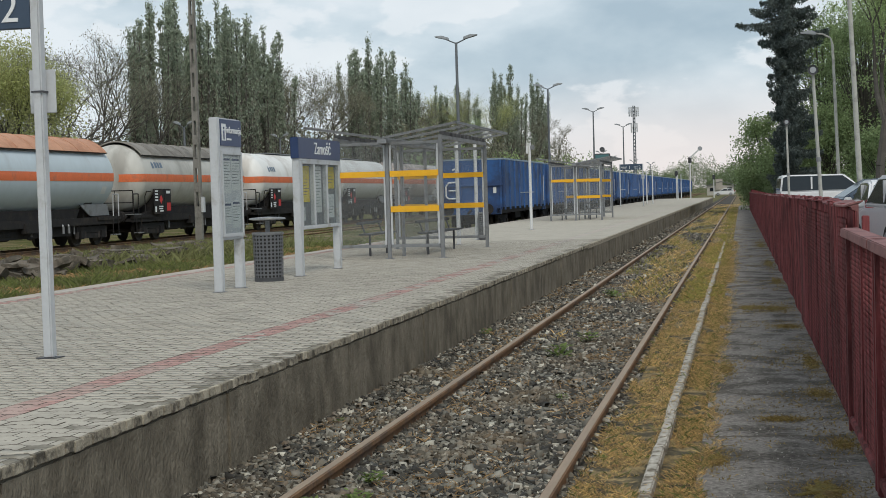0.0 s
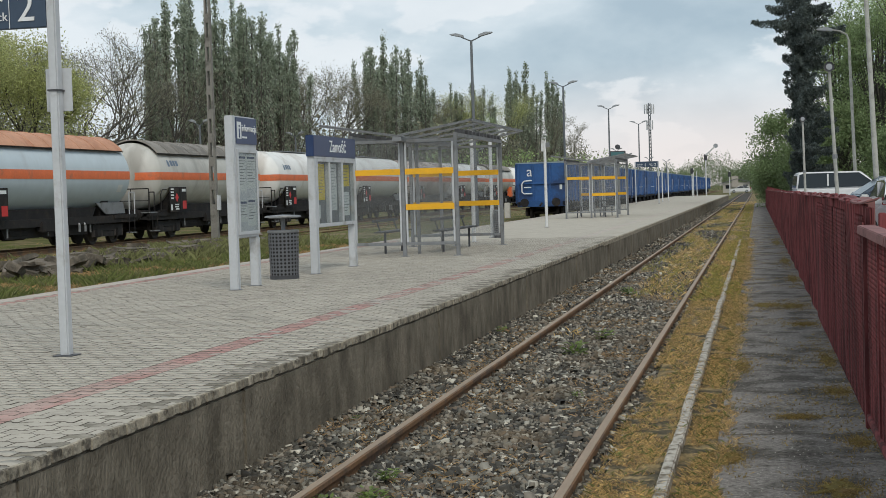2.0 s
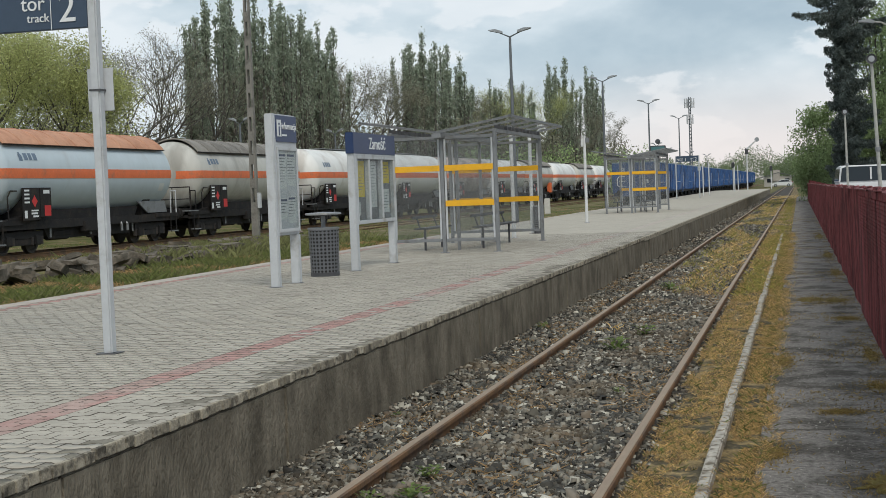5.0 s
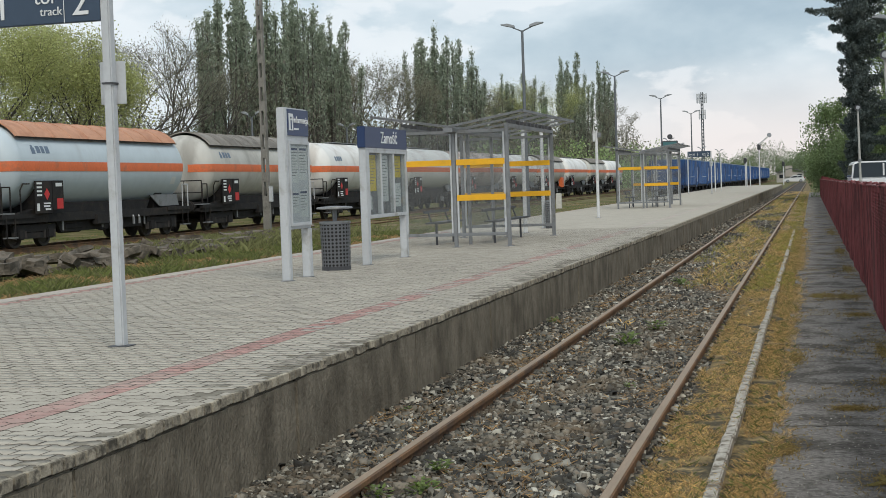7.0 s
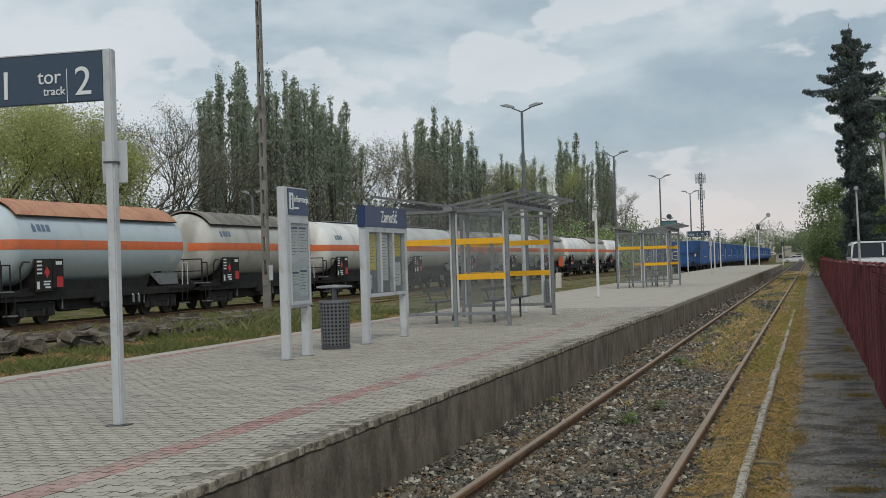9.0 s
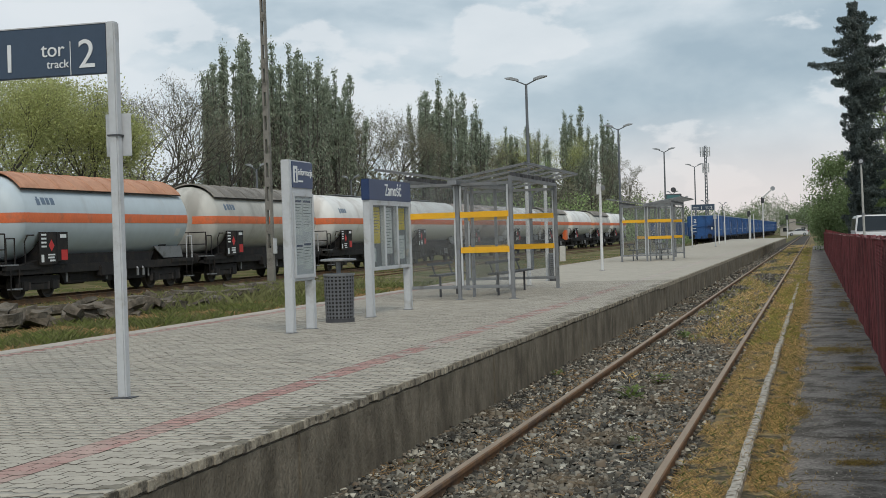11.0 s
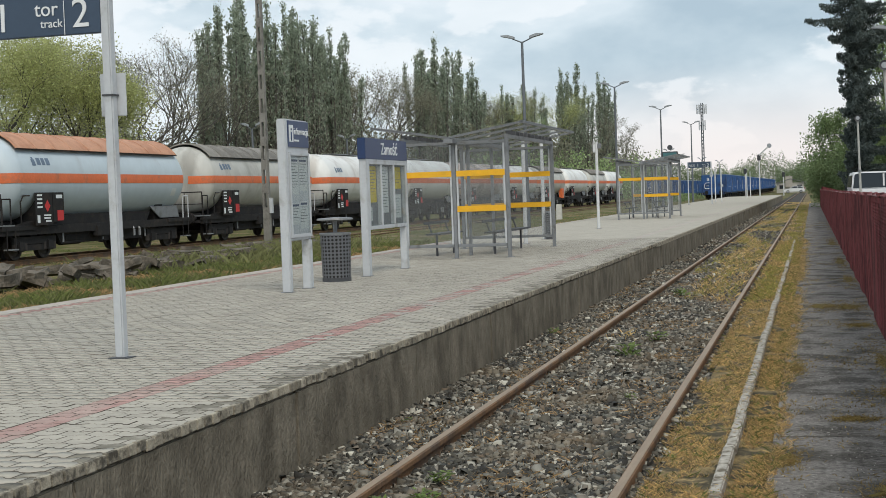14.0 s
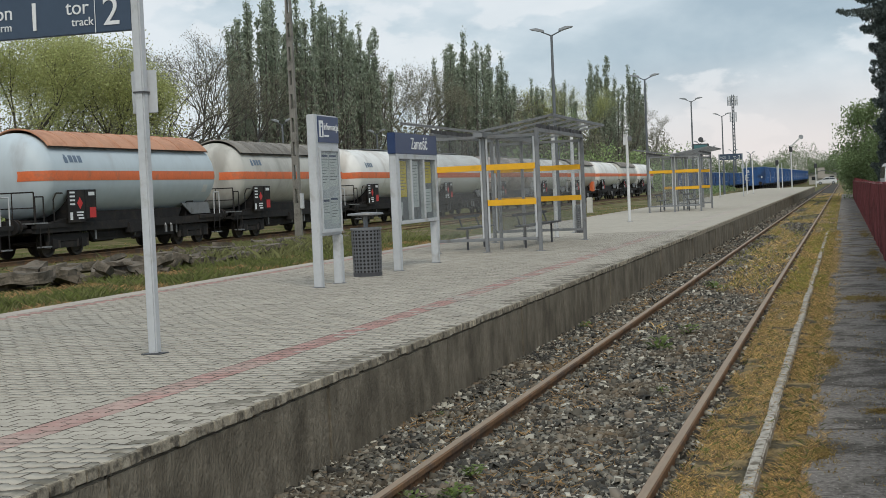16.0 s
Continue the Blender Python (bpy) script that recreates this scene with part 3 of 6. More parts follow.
def verge_grass():
    n = 240000
    y = 5.5 + 40 * rng.random(n) ** 1.6
    x = np.where(rng.random(n) < 0.55, rng.normal(-0.38, 0.10, n), rng.uniform(-1.04, -0.58, n))
    edge = np.array([-0.2 + min(0.2, max(0.0, (b - 13) * 0.014)) + 0.12 * noise.noise(Vector((0, b * 0.9, 7))) + 0.07 * noise.noise(Vector((0, b * 5, 2))) for b in y])
    x = np.where(x > edge, edge - rng.random(n) * 0.3, np.maximum(x, -1.04))
    keep = np.array([noise.noise(Vector((a * 2.6, b * 1.1, 3))) + 0.6 * noise.noise(Vector((a * 9, b * 6, 1))) > -0.28 + 0.3 * (b % 0.013 > 0.008) for a, b in zip(x, y)])
    keep &= ~((x > -0.63) & (x < -0.52) & (rng.random(n) < 0.82)) & clear_of_rails(x)
    spots = np.stack([x, y, np.where((x > -0.63) & (x < -0.52), -0.005, np.where(x > -0.3, 0.0, -0.06))], 1)[keep]
    pick = rng.random(len(spots))
    blades("dead_grass", spots[pick < 0.5], 0.022, 0.0008, 1.1, STRAW, "matted straw-coloured dead grass along the rail")
    blades("brown_dead_grass", spots[(pick >= 0.5) & (pick < 0.92)], 0.02, 0.0009, 1.1, RUSSET, "matted brown dead grass along the rail")
    blades("green_shoots", spots[pick >= 0.92], 0.034, 0.0016, 0.9, GREEN_BLADES, "few green shoots in the dead grass")
    n = 30000
    y = 17 + 127 * rng.random(n) ** 1.5
    x = rng.uniform(-2.5, -0.25, n)
    keep = (rng.random(n) < (y - 16) / 16) & ((x > -1.05) | (np.array([noise.noise(Vector((a, b * 0.12, 8))) for a, b in zip(x, y)]) > -0.02)) & clear_of_rails(x) & ~((x > -0.64) & (x < -0.52))
    blades("distant_dead_grass", np.stack([x, y, np.full(n, -0.1)], 1)[keep], 0.07, 0.005, 1.0, STRAW, "straw-coloured grass between far rails")
    n = 14000
    y = 22 + 100 * rng.random(n) ** 1.3
    x = np.where(rng.random(n) < 0.7, rng.normal(-0.72, 0.2, n), rng.uniform(-2.5, -1.3, n))
    keep = clear_of_rails(x) & (np.array([noise.noise(Vector((a * 1.5, b * 0.3, 5))) for a, b in zip(x, y)]) > -0.1)
    blades("verge_green_grass", np.stack([x, y, np.full(n, -0.08)], 1)[keep], 0.085, 0.005, 0.8, YELLOW_GREEN, "sparse yellow-green grass beside the far rail")
    # dry scraps among the stones
    n = 24000
    y = 6 + 26 * rng.random(n) ** 1.3
    x = rng.uniform(PX1 + 0.03, -1.2, n)
    keep = clear_of_rails(x) & (np.array([noise.noise(Vector((a * 1.3, b * 0.8, 9))) for a, b in zip(x, y)]) > 0.04)
    blades("dry_scraps", np.stack([x, y, np.full(n, -0.105)], 1)[keep], 0.03, 0.0025, 1.6, RUSSET, "dry brown plant scraps among the stones")


YELLOW_GREEN = leafy("yellow_green_blades", (0.34, 0.31, 0.085), 0.4)


def weed(x, y, z, size, count, label):
    """A low rosette of leaves."""
    qs = []
    for _ in range(count):
        a, r, h = rng.uniform(0, 6.28), size * rng.uniform(0.15, 1), size * rng.uniform(0.1, 0.8)
        c = Vector((r * math.cos(a), r * math.sin(a), h))
        d = Vector((math.cos(a), math.sin(a), rng.uniform(-0.2, 0.7))).normalized() * size * 0.28
        s = Vector((-math.sin(a), math.cos(a), 0.2)) * size * 0.11
        qs += [c - d, c + s, c + d, c - s]
    ob = new("weed", soup("weed", np.array([tuple(q) for q in qs]), 4, WEED))
    ob.location = (x, y, z)
    tagged(ob, label, "weed", "weeds on the ballast")


verge_grass()
for wx, wy, wz, ws, wc in ((-2.36, 8.6, -0.1, 0.10, 60), (-2.3, 7.95, -0.1, 0.12, 60), (-2.52, 7.85, -0.1, 0.09, 45), (-2.02, 15.5, -0.1, 0.16, 70), (-1.85, 17, -0.1, 0.14, 60), (-3.3, 18, -0.12, 0.12, 40),
                           (-2.2, 24, -0.1, 0.16, 60), (-1.6, 12.2, -0.1, 0.07, 30), (-3.25, 11, -0.12, 0.07, 26), (-0.95, 9.3, -0.06, 0.05, 20)):
    weed(wx, wy, wz, ws, wc, "small green weed growing through the ballast")


def moss_patch(x, y, sx, sy):
    """A low cushion of moss with a ragged outline."""
    vs, fs, n = [(0, 0, 0.016)], [], 44
    for ring, h in ((0.5, 0.012), (1.0, 0.0)):
        for i in range(n):
            a = 2 * math.pi * i / n
            r = ring * (0.85 + 0.75 * noise.noise(Vector((math.cos(a) * 3 + x * 9, math.sin(a) * 3 + y * 5, 0))) + 0.35 * noise.noise(Vector((math.cos(a) * 9 + x, math.sin(a) * 9 + y, 3))))
            vs.append((0.55 * sx * r * math.cos(a), 0.55 * sy * r * math.sin(a), h + 0.004))
    fs += [(0, 1 + i, 1 + (i + 1) % n) for i in range(n)]
    fs += [(1 + i, 1 + n + i, 1 + n + (i + 1) % n, 1 + (i + 1) % n) for i in range(n)]
    ob = new("moss_patch", Mesh().add(vs, fs).data("moss_patch", MOSS))
    ob.location = (x, y, 0.0)
    k = 900
    r = np.abs(rng.normal(0, 0.62, k)) + 0.05
    a = rng.uniform(0, 6.28, k)
    tuft = blades("tuft", np.stack([sx * r * np.cos(a), sy * r * np.sin(a), np.full(k, 0.002)], 1), 0.018, 0.0024, 1.3, MOSS_BLADES, "", parent=ob)
    tagged(tuft, "", "", "", "stuff")
    tagged(ob, "yellow-brown moss cushion on the asphalt path", "moss", "moss on the path")


for mx_, my_, sx_, sy_ in ((0.42, 8.1, 0.26, 0.5), (0.55, 7.0, 0.2, 0.5), (0.62, 9.6, 0.10, 0.25), (0.25, 10.6, 0.16, 0.12), (0.6, 11.9, 0.14, 0.3), (0.5, 17.6, 0.22, 0.3), (0.1, 20.4, 0.36, 0.7), (0.45, 20.2, 0.3, 0.6), (0.58, 26, 0.14, 1.2),
                           (0.55, 32, 0.16, 2.0), (0.5, 42, 0.2, 3.0), (0.62, 14, 0.08, 0.8), (-0.2, 9.0, 0.12, 0.4), (-0.18, 13.5, 0.1, 0.6)):
    moss_patch(mx_, my_, sx_, sy_)


def crack(pts):
    """A crack in the asphalt: a thin dark sunken seam filled with soil."""
    m = Mesh()
    for (x0, y0), (x1, y1) in zip(pts, pts[1:]):
        m.add([(x0, y0 - 0.008 - 0.008 * math.sin(x0 * 40) ** 2, 0.003), (x1, y1 - 0.02, 0.003), (x1, y1 + 0.02, 0.003), (x0, y0 + 0.02, 0.003)], [(0, 1, 2, 3)])
    setting("asphalt_crack", m, JOINT, "soil-filled crack across the asphalt path", "crack")


for cy in (9.9, 11.9, 14.4, 18.4, 22.0):
    crack([(-0.28 + 0.1 * i, cy + 0.3 * noise.noise(Vector((i * 0.5, cy, 0)))) for i in range(10)])


def path_litter():
    """Small stones, moss crumbs and dry blades strewn on the asphalt, thickest in bands and along the fence."""
    n = 16000
    y = 5.5 + 60 * rng.random(n) ** 1.5
    x = rng.uniform(-0.28, 0.74, n)
    band = np.array([noise.noise(Vector((a * 0.5, b * 0.75, 12))) + 0.5 * noise.noise(Vector((a * 5, b * 3, 2))) for a, b in zip(x, y)])
    keep = (band > 0.17) | ((x > 0.5) & (band > 0.0)) | ((x < -0.1) & (band > 0.05))
    blades("path_moss", np.stack([x, y, np.full(n, -0.001)], 1)[keep], 0.016, 0.005, 1.6, MOSS_BLADES, "yellow-brown moss crumbs strewn on the asphalt")
    scatter_stones("path_grit", 4000, (-0.28, 0.74), (5.5, 26), 0.001, 0.0032, GRIT, "small grey grit lying on the asphalt", "grit", 1.4)


path_litter()

# ---- platform furniture ----
def bars(parent, spots, material, face="x", name="print"):
    """Unreadable writing as thin bars: (y0, y1, z0, z1) on a face of constant x, or (x0, x1, z0, z1) on one of constant y."""
    for at, a, b, c, d in spots:
        m = Mesh().box(at, at + 0.002, a, b, c, d) if face == "x" else Mesh().box(a, b, at - 0.002, at, c, d)
        part(name, m, material, parent)


def write(text, size, parent, at, name="lettering", material=None):
    ob = new(name, lettering(text, size, material or WHITE))
    ob.parent, ob.matrix_basis = parent, at
    return ob


def platform_sign(x, y, label):
    """Signboard across the platform between two poles; local origin at the foot of its right pole."""
    s = thing("platform_sign", label, "sign", pose(x, y, PZ), "platform number signs")
    for px in (0, -1.66):
        part("pole", Mesh().box(px - 0.04, px + 0.04, -0.045, 0.045, 0, 3.09), PAINT_GREY, s, bevel=0.012)
        part("foot_plate", Mesh().box(px - 0.085, px + 0.085, -0.085, 0.085, 0, 0.008), DARK_STEEL, s, "dark foot plate")
    b = part("board", Mesh().box(-1.62, -0.041, -0.03, 0.03, 2.67, 3.08), SLATE, s, "slate blue board", bevel=0.006)
    part("trim", Mesh().box(-1.62, -0.041, -0.034, 0.034, 3.08, 3.09), PAINT_GREY, b, "grey edge trim")
    f = -0.034
    write("2", 0.335, b, pose(-0.305, f, 2.727))
    write("tor", 0.17, b, pose(-0.64, f, 2.835))
    write("track", 0.098, b, pose(-0.59, f, 2.738))
    part("divider", Mesh().box(-0.372, -0.366, f - 0.002, f, 2.67, 2.95), WHITE, b)
    write("1", 0.335, b, pose(-1.02, f, 2.727))
    write("peron", 0.17, b, pose(-1.55, f, 2.835))
    write("platform", 0.098, b, pose(-1.49, f, 2.738))
    plate = part("back_plate", Mesh().box(-0.115, 0.115, 0.05, 0.058, 1.99, 2.34), PAINT_GREY, s, "pale grey plate", bevel=0.003)
    part("clamp", Mesh().box(-0.05, 0.05, -0.052, 0.05, 2.15, 2.165), DARK_STEEL, plate)
    return s


def information_board():
    """Two pillars with a tall display case; long side along the platform, facing the track."""
    s = thing("information_board", "light grey information board with navy header and paper timetables", "notice board", pose(-6.96, 17.94, PZ))
    part("pillar", Mesh().box(-0.062, 0.062, 0, 0.10, 0, 2.37), PAINT_GREY, s, bevel=0.012)
    part("pillar", Mesh().box(-0.062, 0.062, 0.80, 0.92, 0, 0.70), PAINT_GREY, s, bevel=0.012)
    for y in (0.05, 0.86):
        part("foot", Mesh().box(-0.08, 0.08, y - 0.07, y + 0.07, 0, 0.008), STEEL, s)
    c = part("case", Mesh().box(-0.055, 0.05, 0.101, 0.92, 0.70, 2.37), PAINT_GREY, s, bevel=0.01)
    h = part("header", Mesh().box(0.05, 0.064, 0.108, 0.91, 1.99, 2.35), NAVY, c, "navy header panel")
    part("info_square", Mesh().box(0.064, 0.067, 0.15, 0.31, 2.06, 2.29), WHITE, h, "white square with a letter i")
    write("i", 0.27, h, pose(0.071, 0.195, 2.075, 0, 0, 90), material=NAVY)
    write("informacja", 0.135, h, pose(0.068, 0.325, 2.165, 0, 0, 90))
    bars(h, [(0.0645, 0.335, 0.52, 2.07, 2.095)], WHITE)
    for a, b2, z0, z1 in ((0.115, 0.165, 0.74, 1.92), (0.855, 0.905, 0.74, 1.92), (0.165, 0.855, 1.87, 1.92), (0.165, 0.855, 0.74, 0.79)):
        part("case_frame", Mesh().box(0.05, 0.072, a, b2, z0, z1), PAINT_GREY, c, bevel=0.004)
    part("backing", Mesh().box(0.0502, 0.0515, 0.165, 0.855, 0.79, 1.87), PAINT_GREY, c, "grey backing board")
    for a, b2, z0, z1 in ((0.20, 0.47, 1.34, 1.84), (0.50, 0.82, 1.38, 1.84), (0.20, 0.47, 0.92, 1.22), (0.5, 0.8, 0.86, 1.24)):
        sheet = part("paper_sheet", Mesh().box(0.0517, 0.054, a, b2, z0, z1), PAPER, c, "printed white paper sheet")
        bars(sheet, [(0.0542, a + 0.02, b2 - 0.02, z1 - 0.05, z1 - 0.02)], NAVY)
        bars(sheet, [(0.0542, a + 0.02, b2 - 0.02 - 0.05 * (k % 3), z1 - 0.085 - 0.04 * k, z1 - 0.077 - 0.04 * k) for k in range(int((z1 - z0 - 0.12) / 0.04))], INK)
    part("pane", Mesh().box(0.062, 0.065, 0.165, 0.855, 0.79, 1.87), CASE_GLASS, c, "glass pane")


def station_sign():
    s = thing("station_name_sign", "grey display case with navy station name header", "sign", pose(-6.935, 21.4, PZ))
    for y, h in ((0.0, 1.86), (2.16, 0.74)):
        part("post", Mesh().box(-0.06, 0.06, y, y + 0.14, 0, h), PAINT_GREY, s, bevel=0.012)
        part("foot", Mesh().box(-0.08, 0.08, y - 0.02, y + 0.16, 0, 0.008), STEEL, s)
    h = part("header", Mesh().box(-0.068, 0.068, -0.03, 2.34, 1.88, 2.22), NAVY, s, "navy header box", bevel=0.008)
    write("Zamość", 0.275, h, pose(0.072, 0.80, 1.965, 0, 0, 90))
    part("header_lip", Mesh().box(-0.058, 0.06, 0.0, 2.32, 1.85, 1.88), PAINT_GREY, h)
    c = part("case", Mesh().box(-0.055, -0.02, 0.141, 2.32, 0.74, 1.85), STEEL, s)
    for a, b2, z0, z1 in ((0.141, 0.19, 0.74, 1.85), (0.80, 0.87, 0.80, 1.80), (1.52, 1.59, 0.80, 1.80), (2.25, 2.32, 0.74, 1.85), (0.19, 2.25, 1.80, 1.85), (0.19, 2.25, 0.74, 0.80)):
        part("case_frame", Mesh().box(-0.02, 0.058, a, b2, z0, z1), PAINT_GREY, c, bevel=0.006)
    for a, b2, z0, z1, m in ((0.24, 0.75, 1.18, 1.77, YELLOW_PAPER), (0.95, 1.42, 1.0, 1.77, PAPER), (1.68, 2.18, 1.40, 1.77, YELLOW_PAPER), (1.68, 2.15, 0.9, 1.3, PAPER), (0.26, 0.5, 0.88, 1.1, PAPER)):
        sheet = part("timetable" if m is YELLOW_PAPER else "paper_sheet", Mesh().box(-0.02, -0.016, a, b2, z0, z1), m, c, "yellow printed timetable" if m is YELLOW_PAPER else "white printed sheet")
        bars(sheet, [(-0.0158, a + 0.04, b2 - 0.04 - 0.06 * (k % 3), z1 - 0.07 - 0.05 * k, z1 - 0.062 - 0.05 * k) for k in range(int((z1 - z0 - 0.1) / 0.05))], INK)
    for a, b2 in ((0.19, 0.80), (0.87, 1.52), (1.59, 2.25)):
        part("pane", Mesh().box(0.04, 0.044, a, b2, 0.80, 1.80), CASE_GLASS, c, "reflecting glass pane")


def perforated(m, r, z0, z1, cols, rows, hole, lo=1.0):
    """A drum wall with a round-cornered hole in each cell."""
    for i in range(cols):
        a0, a1 = 2 * math.pi * i / cols, 2 * math.pi * (i + 1) / cols
        for j in range(rows):
            b0, b1 = z0 + (z1 - z0) * j / rows, z0 + (z1 - z0) * (j + 1) / rows
            def at(u, v):
                a, z = a0 + (a1 - a0) * u, b0 + (b1 - b0) * v
                k = r * (lo + (1 - lo) * (z - z0) / (z1 - z0))
                return (k * math.cos(a), k * math.sin(a), z)
            o = [at(u, v) for u, v in ((0, 0), (0.5, 0), (1, 0), (1, 0.5), (1, 1), (0.5, 1), (0, 1), (0, 0.5))]
            h = [at(0.5 + hole * math.cos(q), 0.5 + hole * math.sin(q)) for q in (math.radians(225 + 45 * k) for k in range(8))]
            m.add(o + h, [(k, (k + 1) % 8, 8 + (k + 1) % 8, 8 + k) for k in range(8)])
    return m


def litter_bin(x, y, z, s=1.0, lid=True):
    b = thing("litter_bin", "grey perforated steel litter bin with a flat lid", "litter bin", pose(x, y, z), "platform litter bins")
    part("drum", perforated(Mesh(), 0.235 * s, 0.05, 0.72, 24, 12, 0.33, 0.93), BIN_GREY, b)
    part("liner", Mesh().lathe([(0.06, 0.0), (0.06, 0.195 * s), (0.70, 0.205 * s)], 20), TYRE, b, "black liner")
    part("rim", Mesh().lathe([(0.71, 0.24 * s), (0.74, 0.245 * s), (0.745, 0.225 * s), (0.70, 0.222 * s)], 22), STEEL, b, smooth=True)
    part("base_ring", Mesh().lathe([(0.0, 0.20 * s), (0.0, 0.222 * s), (0.06, 0.222 * s), (0.06, 0.2 * s)], 22), DARK_STEEL, b)
    if not lid:
        return tagged(b, "grey perforated steel litter bin without a lid")
    part("stem", Mesh().tube((0, 0, 0.5), (0, 0, 0.92), 0.035), STEEL, b)
    part("lid", Mesh().lathe([(0.93, 0.0), (0.925, 0.2 * s), (0.94, 0.28 * s), (0.965, 0.27 * s), (0.98, 0.0)], 24), STEEL, b, "flat grey lid", smooth=True)
    return b


def bench(parent, x, y0, y1):
    b = part("bench", Mesh().box(x - 0.16, x + 0.16, y0, y1, 0.44, 0.475), DARK_STEEL, parent, "dark grey bench", bevel=0.01)
    part("backrest", Mesh().box(x - 0.2, x - 0.16, y0, y1, 0.66, 0.72), DARK_STEEL, b, bevel=0.01)
    for y in (y0 + 0.3, y1 - 0.3):
        part("bench_leg", Mesh().box(x - 0.02, x + 0.02, y - 0.02, y + 0.02, 0, 0.44), DARK_STEEL, b)
        part("back_bracket", Mesh().pipe([(x - 0.1, y, 0.46), (x - 0.18, y, 0.70)], 0.018), DARK_STEEL, b)


def shelter():
    """Glazed platform shelter with a butterfly roof; local origin on the platform below its valley, near end."""
    s = thing("platform_shelter", "grey steel and glass platform shelter with butterfly roof", "shelter", pose(-6.85, 27.0, PZ), "platform shelters")
    LEN = 4.9
    spots = {-1.05: 2.42, 0.0: 2.33, 1.08: 2.42}
    for y in (0.0, LEN):
        for x, h in spots.items():
            part("post", Mesh().box(x - 0.036, x + 0.036, y - 0.036, y + 0.036, 0, h), STEEL, s, bevel=0.008)
            part("foot_plate", Mesh().box(x - 0.08, x + 0.08, y - 0.08, y + 0.08, 0, 0.01), STEEL, s)
        for x0, x1 in ((-1.005, -0.045), (0.045, 1.035)):
            f = part("top_rail", Mesh().box(x0, x1, y - 0.025, y + 0.025, 2.25, 2.31), STEEL, s, bevel=0.005)
            part("bottom_rail", Mesh().box(x0, x1, y - 0.025, y + 0.025, 0.22, 0.28), STEEL, s, bevel=0.005)
            for x in (x0, x1 - 0.035):
                part("frame_bar", Mesh().box(x, x + 0.035, y - 0.02, y + 0.02, 0.28, 2.25), PAINT_GREY, f)
            part("pane", Mesh().box(x0 + 0.035, x1 - 0.035, y - 0.004, y + 0.004, 0.28, 2.25), GLASS, f, "dusty glass pane").visible_shadow = False
            for z in (0.92, 1.62):
                if x0 < 0 and y == 0.0 and z < 1:
                    continue
                part("yellow_band", Mesh().box(x0 + 0.005, x1 - 0.005, y - 0.03, y - 0.022, z, z + 0.115), YELLOW_BAND, f, "yellow warning band")
    # roof: two wings rising from the valley
    for sx, xe in ((-1, -1.58), (1, 1.5)):
        m = Mesh()
        y0, y1 = -0.4, LEN + 0.75
        zv, ze, th = 2.36, 2.615, 0.03
        m.add([(0.0, y0, zv), (xe, y0, ze), (xe, y1, ze), (0, y1, zv), (0, y0, zv + th), (xe, y0, ze + th), (xe, y1, ze + th), (0, y1, zv + th)],
              [(0, 1, 2, 3), (4, 7, 6, 5), (0, 4, 5, 1), (1, 5, 6, 2), (2, 6, 7, 3), (3, 7, 4, 0)])
        r = part("roof_wing", m, ROOF_GLASS, s, "translucent roof sheet")
        r.visible_shadow = False
        for k in range(6):
            y = y0 + (y1 - y0 - 0.08) * k / 5
            part("roof_rib", Mesh().add([(0, y, zv - 0.006), (xe, y, ze - 0.006), (xe, y + 0.07, ze - 0.006), (0, y + 0.07, zv - 0.006), (0, y, zv + th + 0.006), (xe, y, ze + th + 0.006), (xe, y + 0.07, ze + th + 0.006), (0, y + 0.07, zv + th + 0.006)],
                                        [(0, 1, 2, 3), (4, 7, 6, 5), (0, 4, 5, 1), (1, 5, 6, 2), (2, 6, 7, 3), (3, 7, 4, 0)]), STEEL, r, "grey roof rib")
        part("eave", Mesh().box(min(xe, xe - sx * 0.06), max(xe, xe - sx * 0.06), y0, y1, ze - 0.012, ze + 0.036), STEEL, r)
        xb = 1.08 * sx
        part("eave_beam", Mesh().box(xb - 0.04, xb + 0.04, 0.045, LEN - 0.045, 2.34, 2.41), STEEL, s)
        for k in range(12):
            y = 0.25 + (LEN - 0.5) * k / 11
            part("purlin_end", Mesh().box(xb - 0.05, xb + 0.05, y - 0.05, y + 0.05, 2.41, 2.49), DARK_STEEL, s)
    part("gutter", Mesh().box(-0.09, 0.09, -0.4, LEN + 0.15, 2.27, 2.355), STEEL, s)
    bench(s, 0.42, 1.3, 4.6)
    bench(s, -0.75, 1.0, 3.0)
    for y in (1.2, 3.4):
        part("middle_post", Mesh().box(-0.03, 0.03, y - 0.03, y + 0.03, 0, 2.27), STEEL, s)
    return s


def speaker_pole(x, y, h, speaker=True):
    p = thing("platform_pole", "slim white pole with a small loudspeaker" if speaker else "slim white steel pole", "pole", pose(x, y, PZ), "white platform poles")
    part("pole", Mesh().tube((0, 0, 0), (0, 0, h), 0.05, 0.045, 10), WHITE_POLE, p, smooth=True)
    part("foot_plate", Mesh().lathe([(0, 0), (0, 0.10), (0.008, 0.10), (0.008, 0)], 14), STEEL, p)
    if speaker:
        k = part("loudspeaker", Mesh().box(-0.11, -0.03, -0.08, 0.08, h - 0.35, h + 0.02), WHITE_POLE, p, "white loudspeaker box", bevel=0.015)
        part("loudspeaker", Mesh().box(0.04, 0.16, -0.06, 0.06, h - 0.22, h - 0.06), STEEL, p, "grey horn loudspeaker", bevel=0.02)
    return p


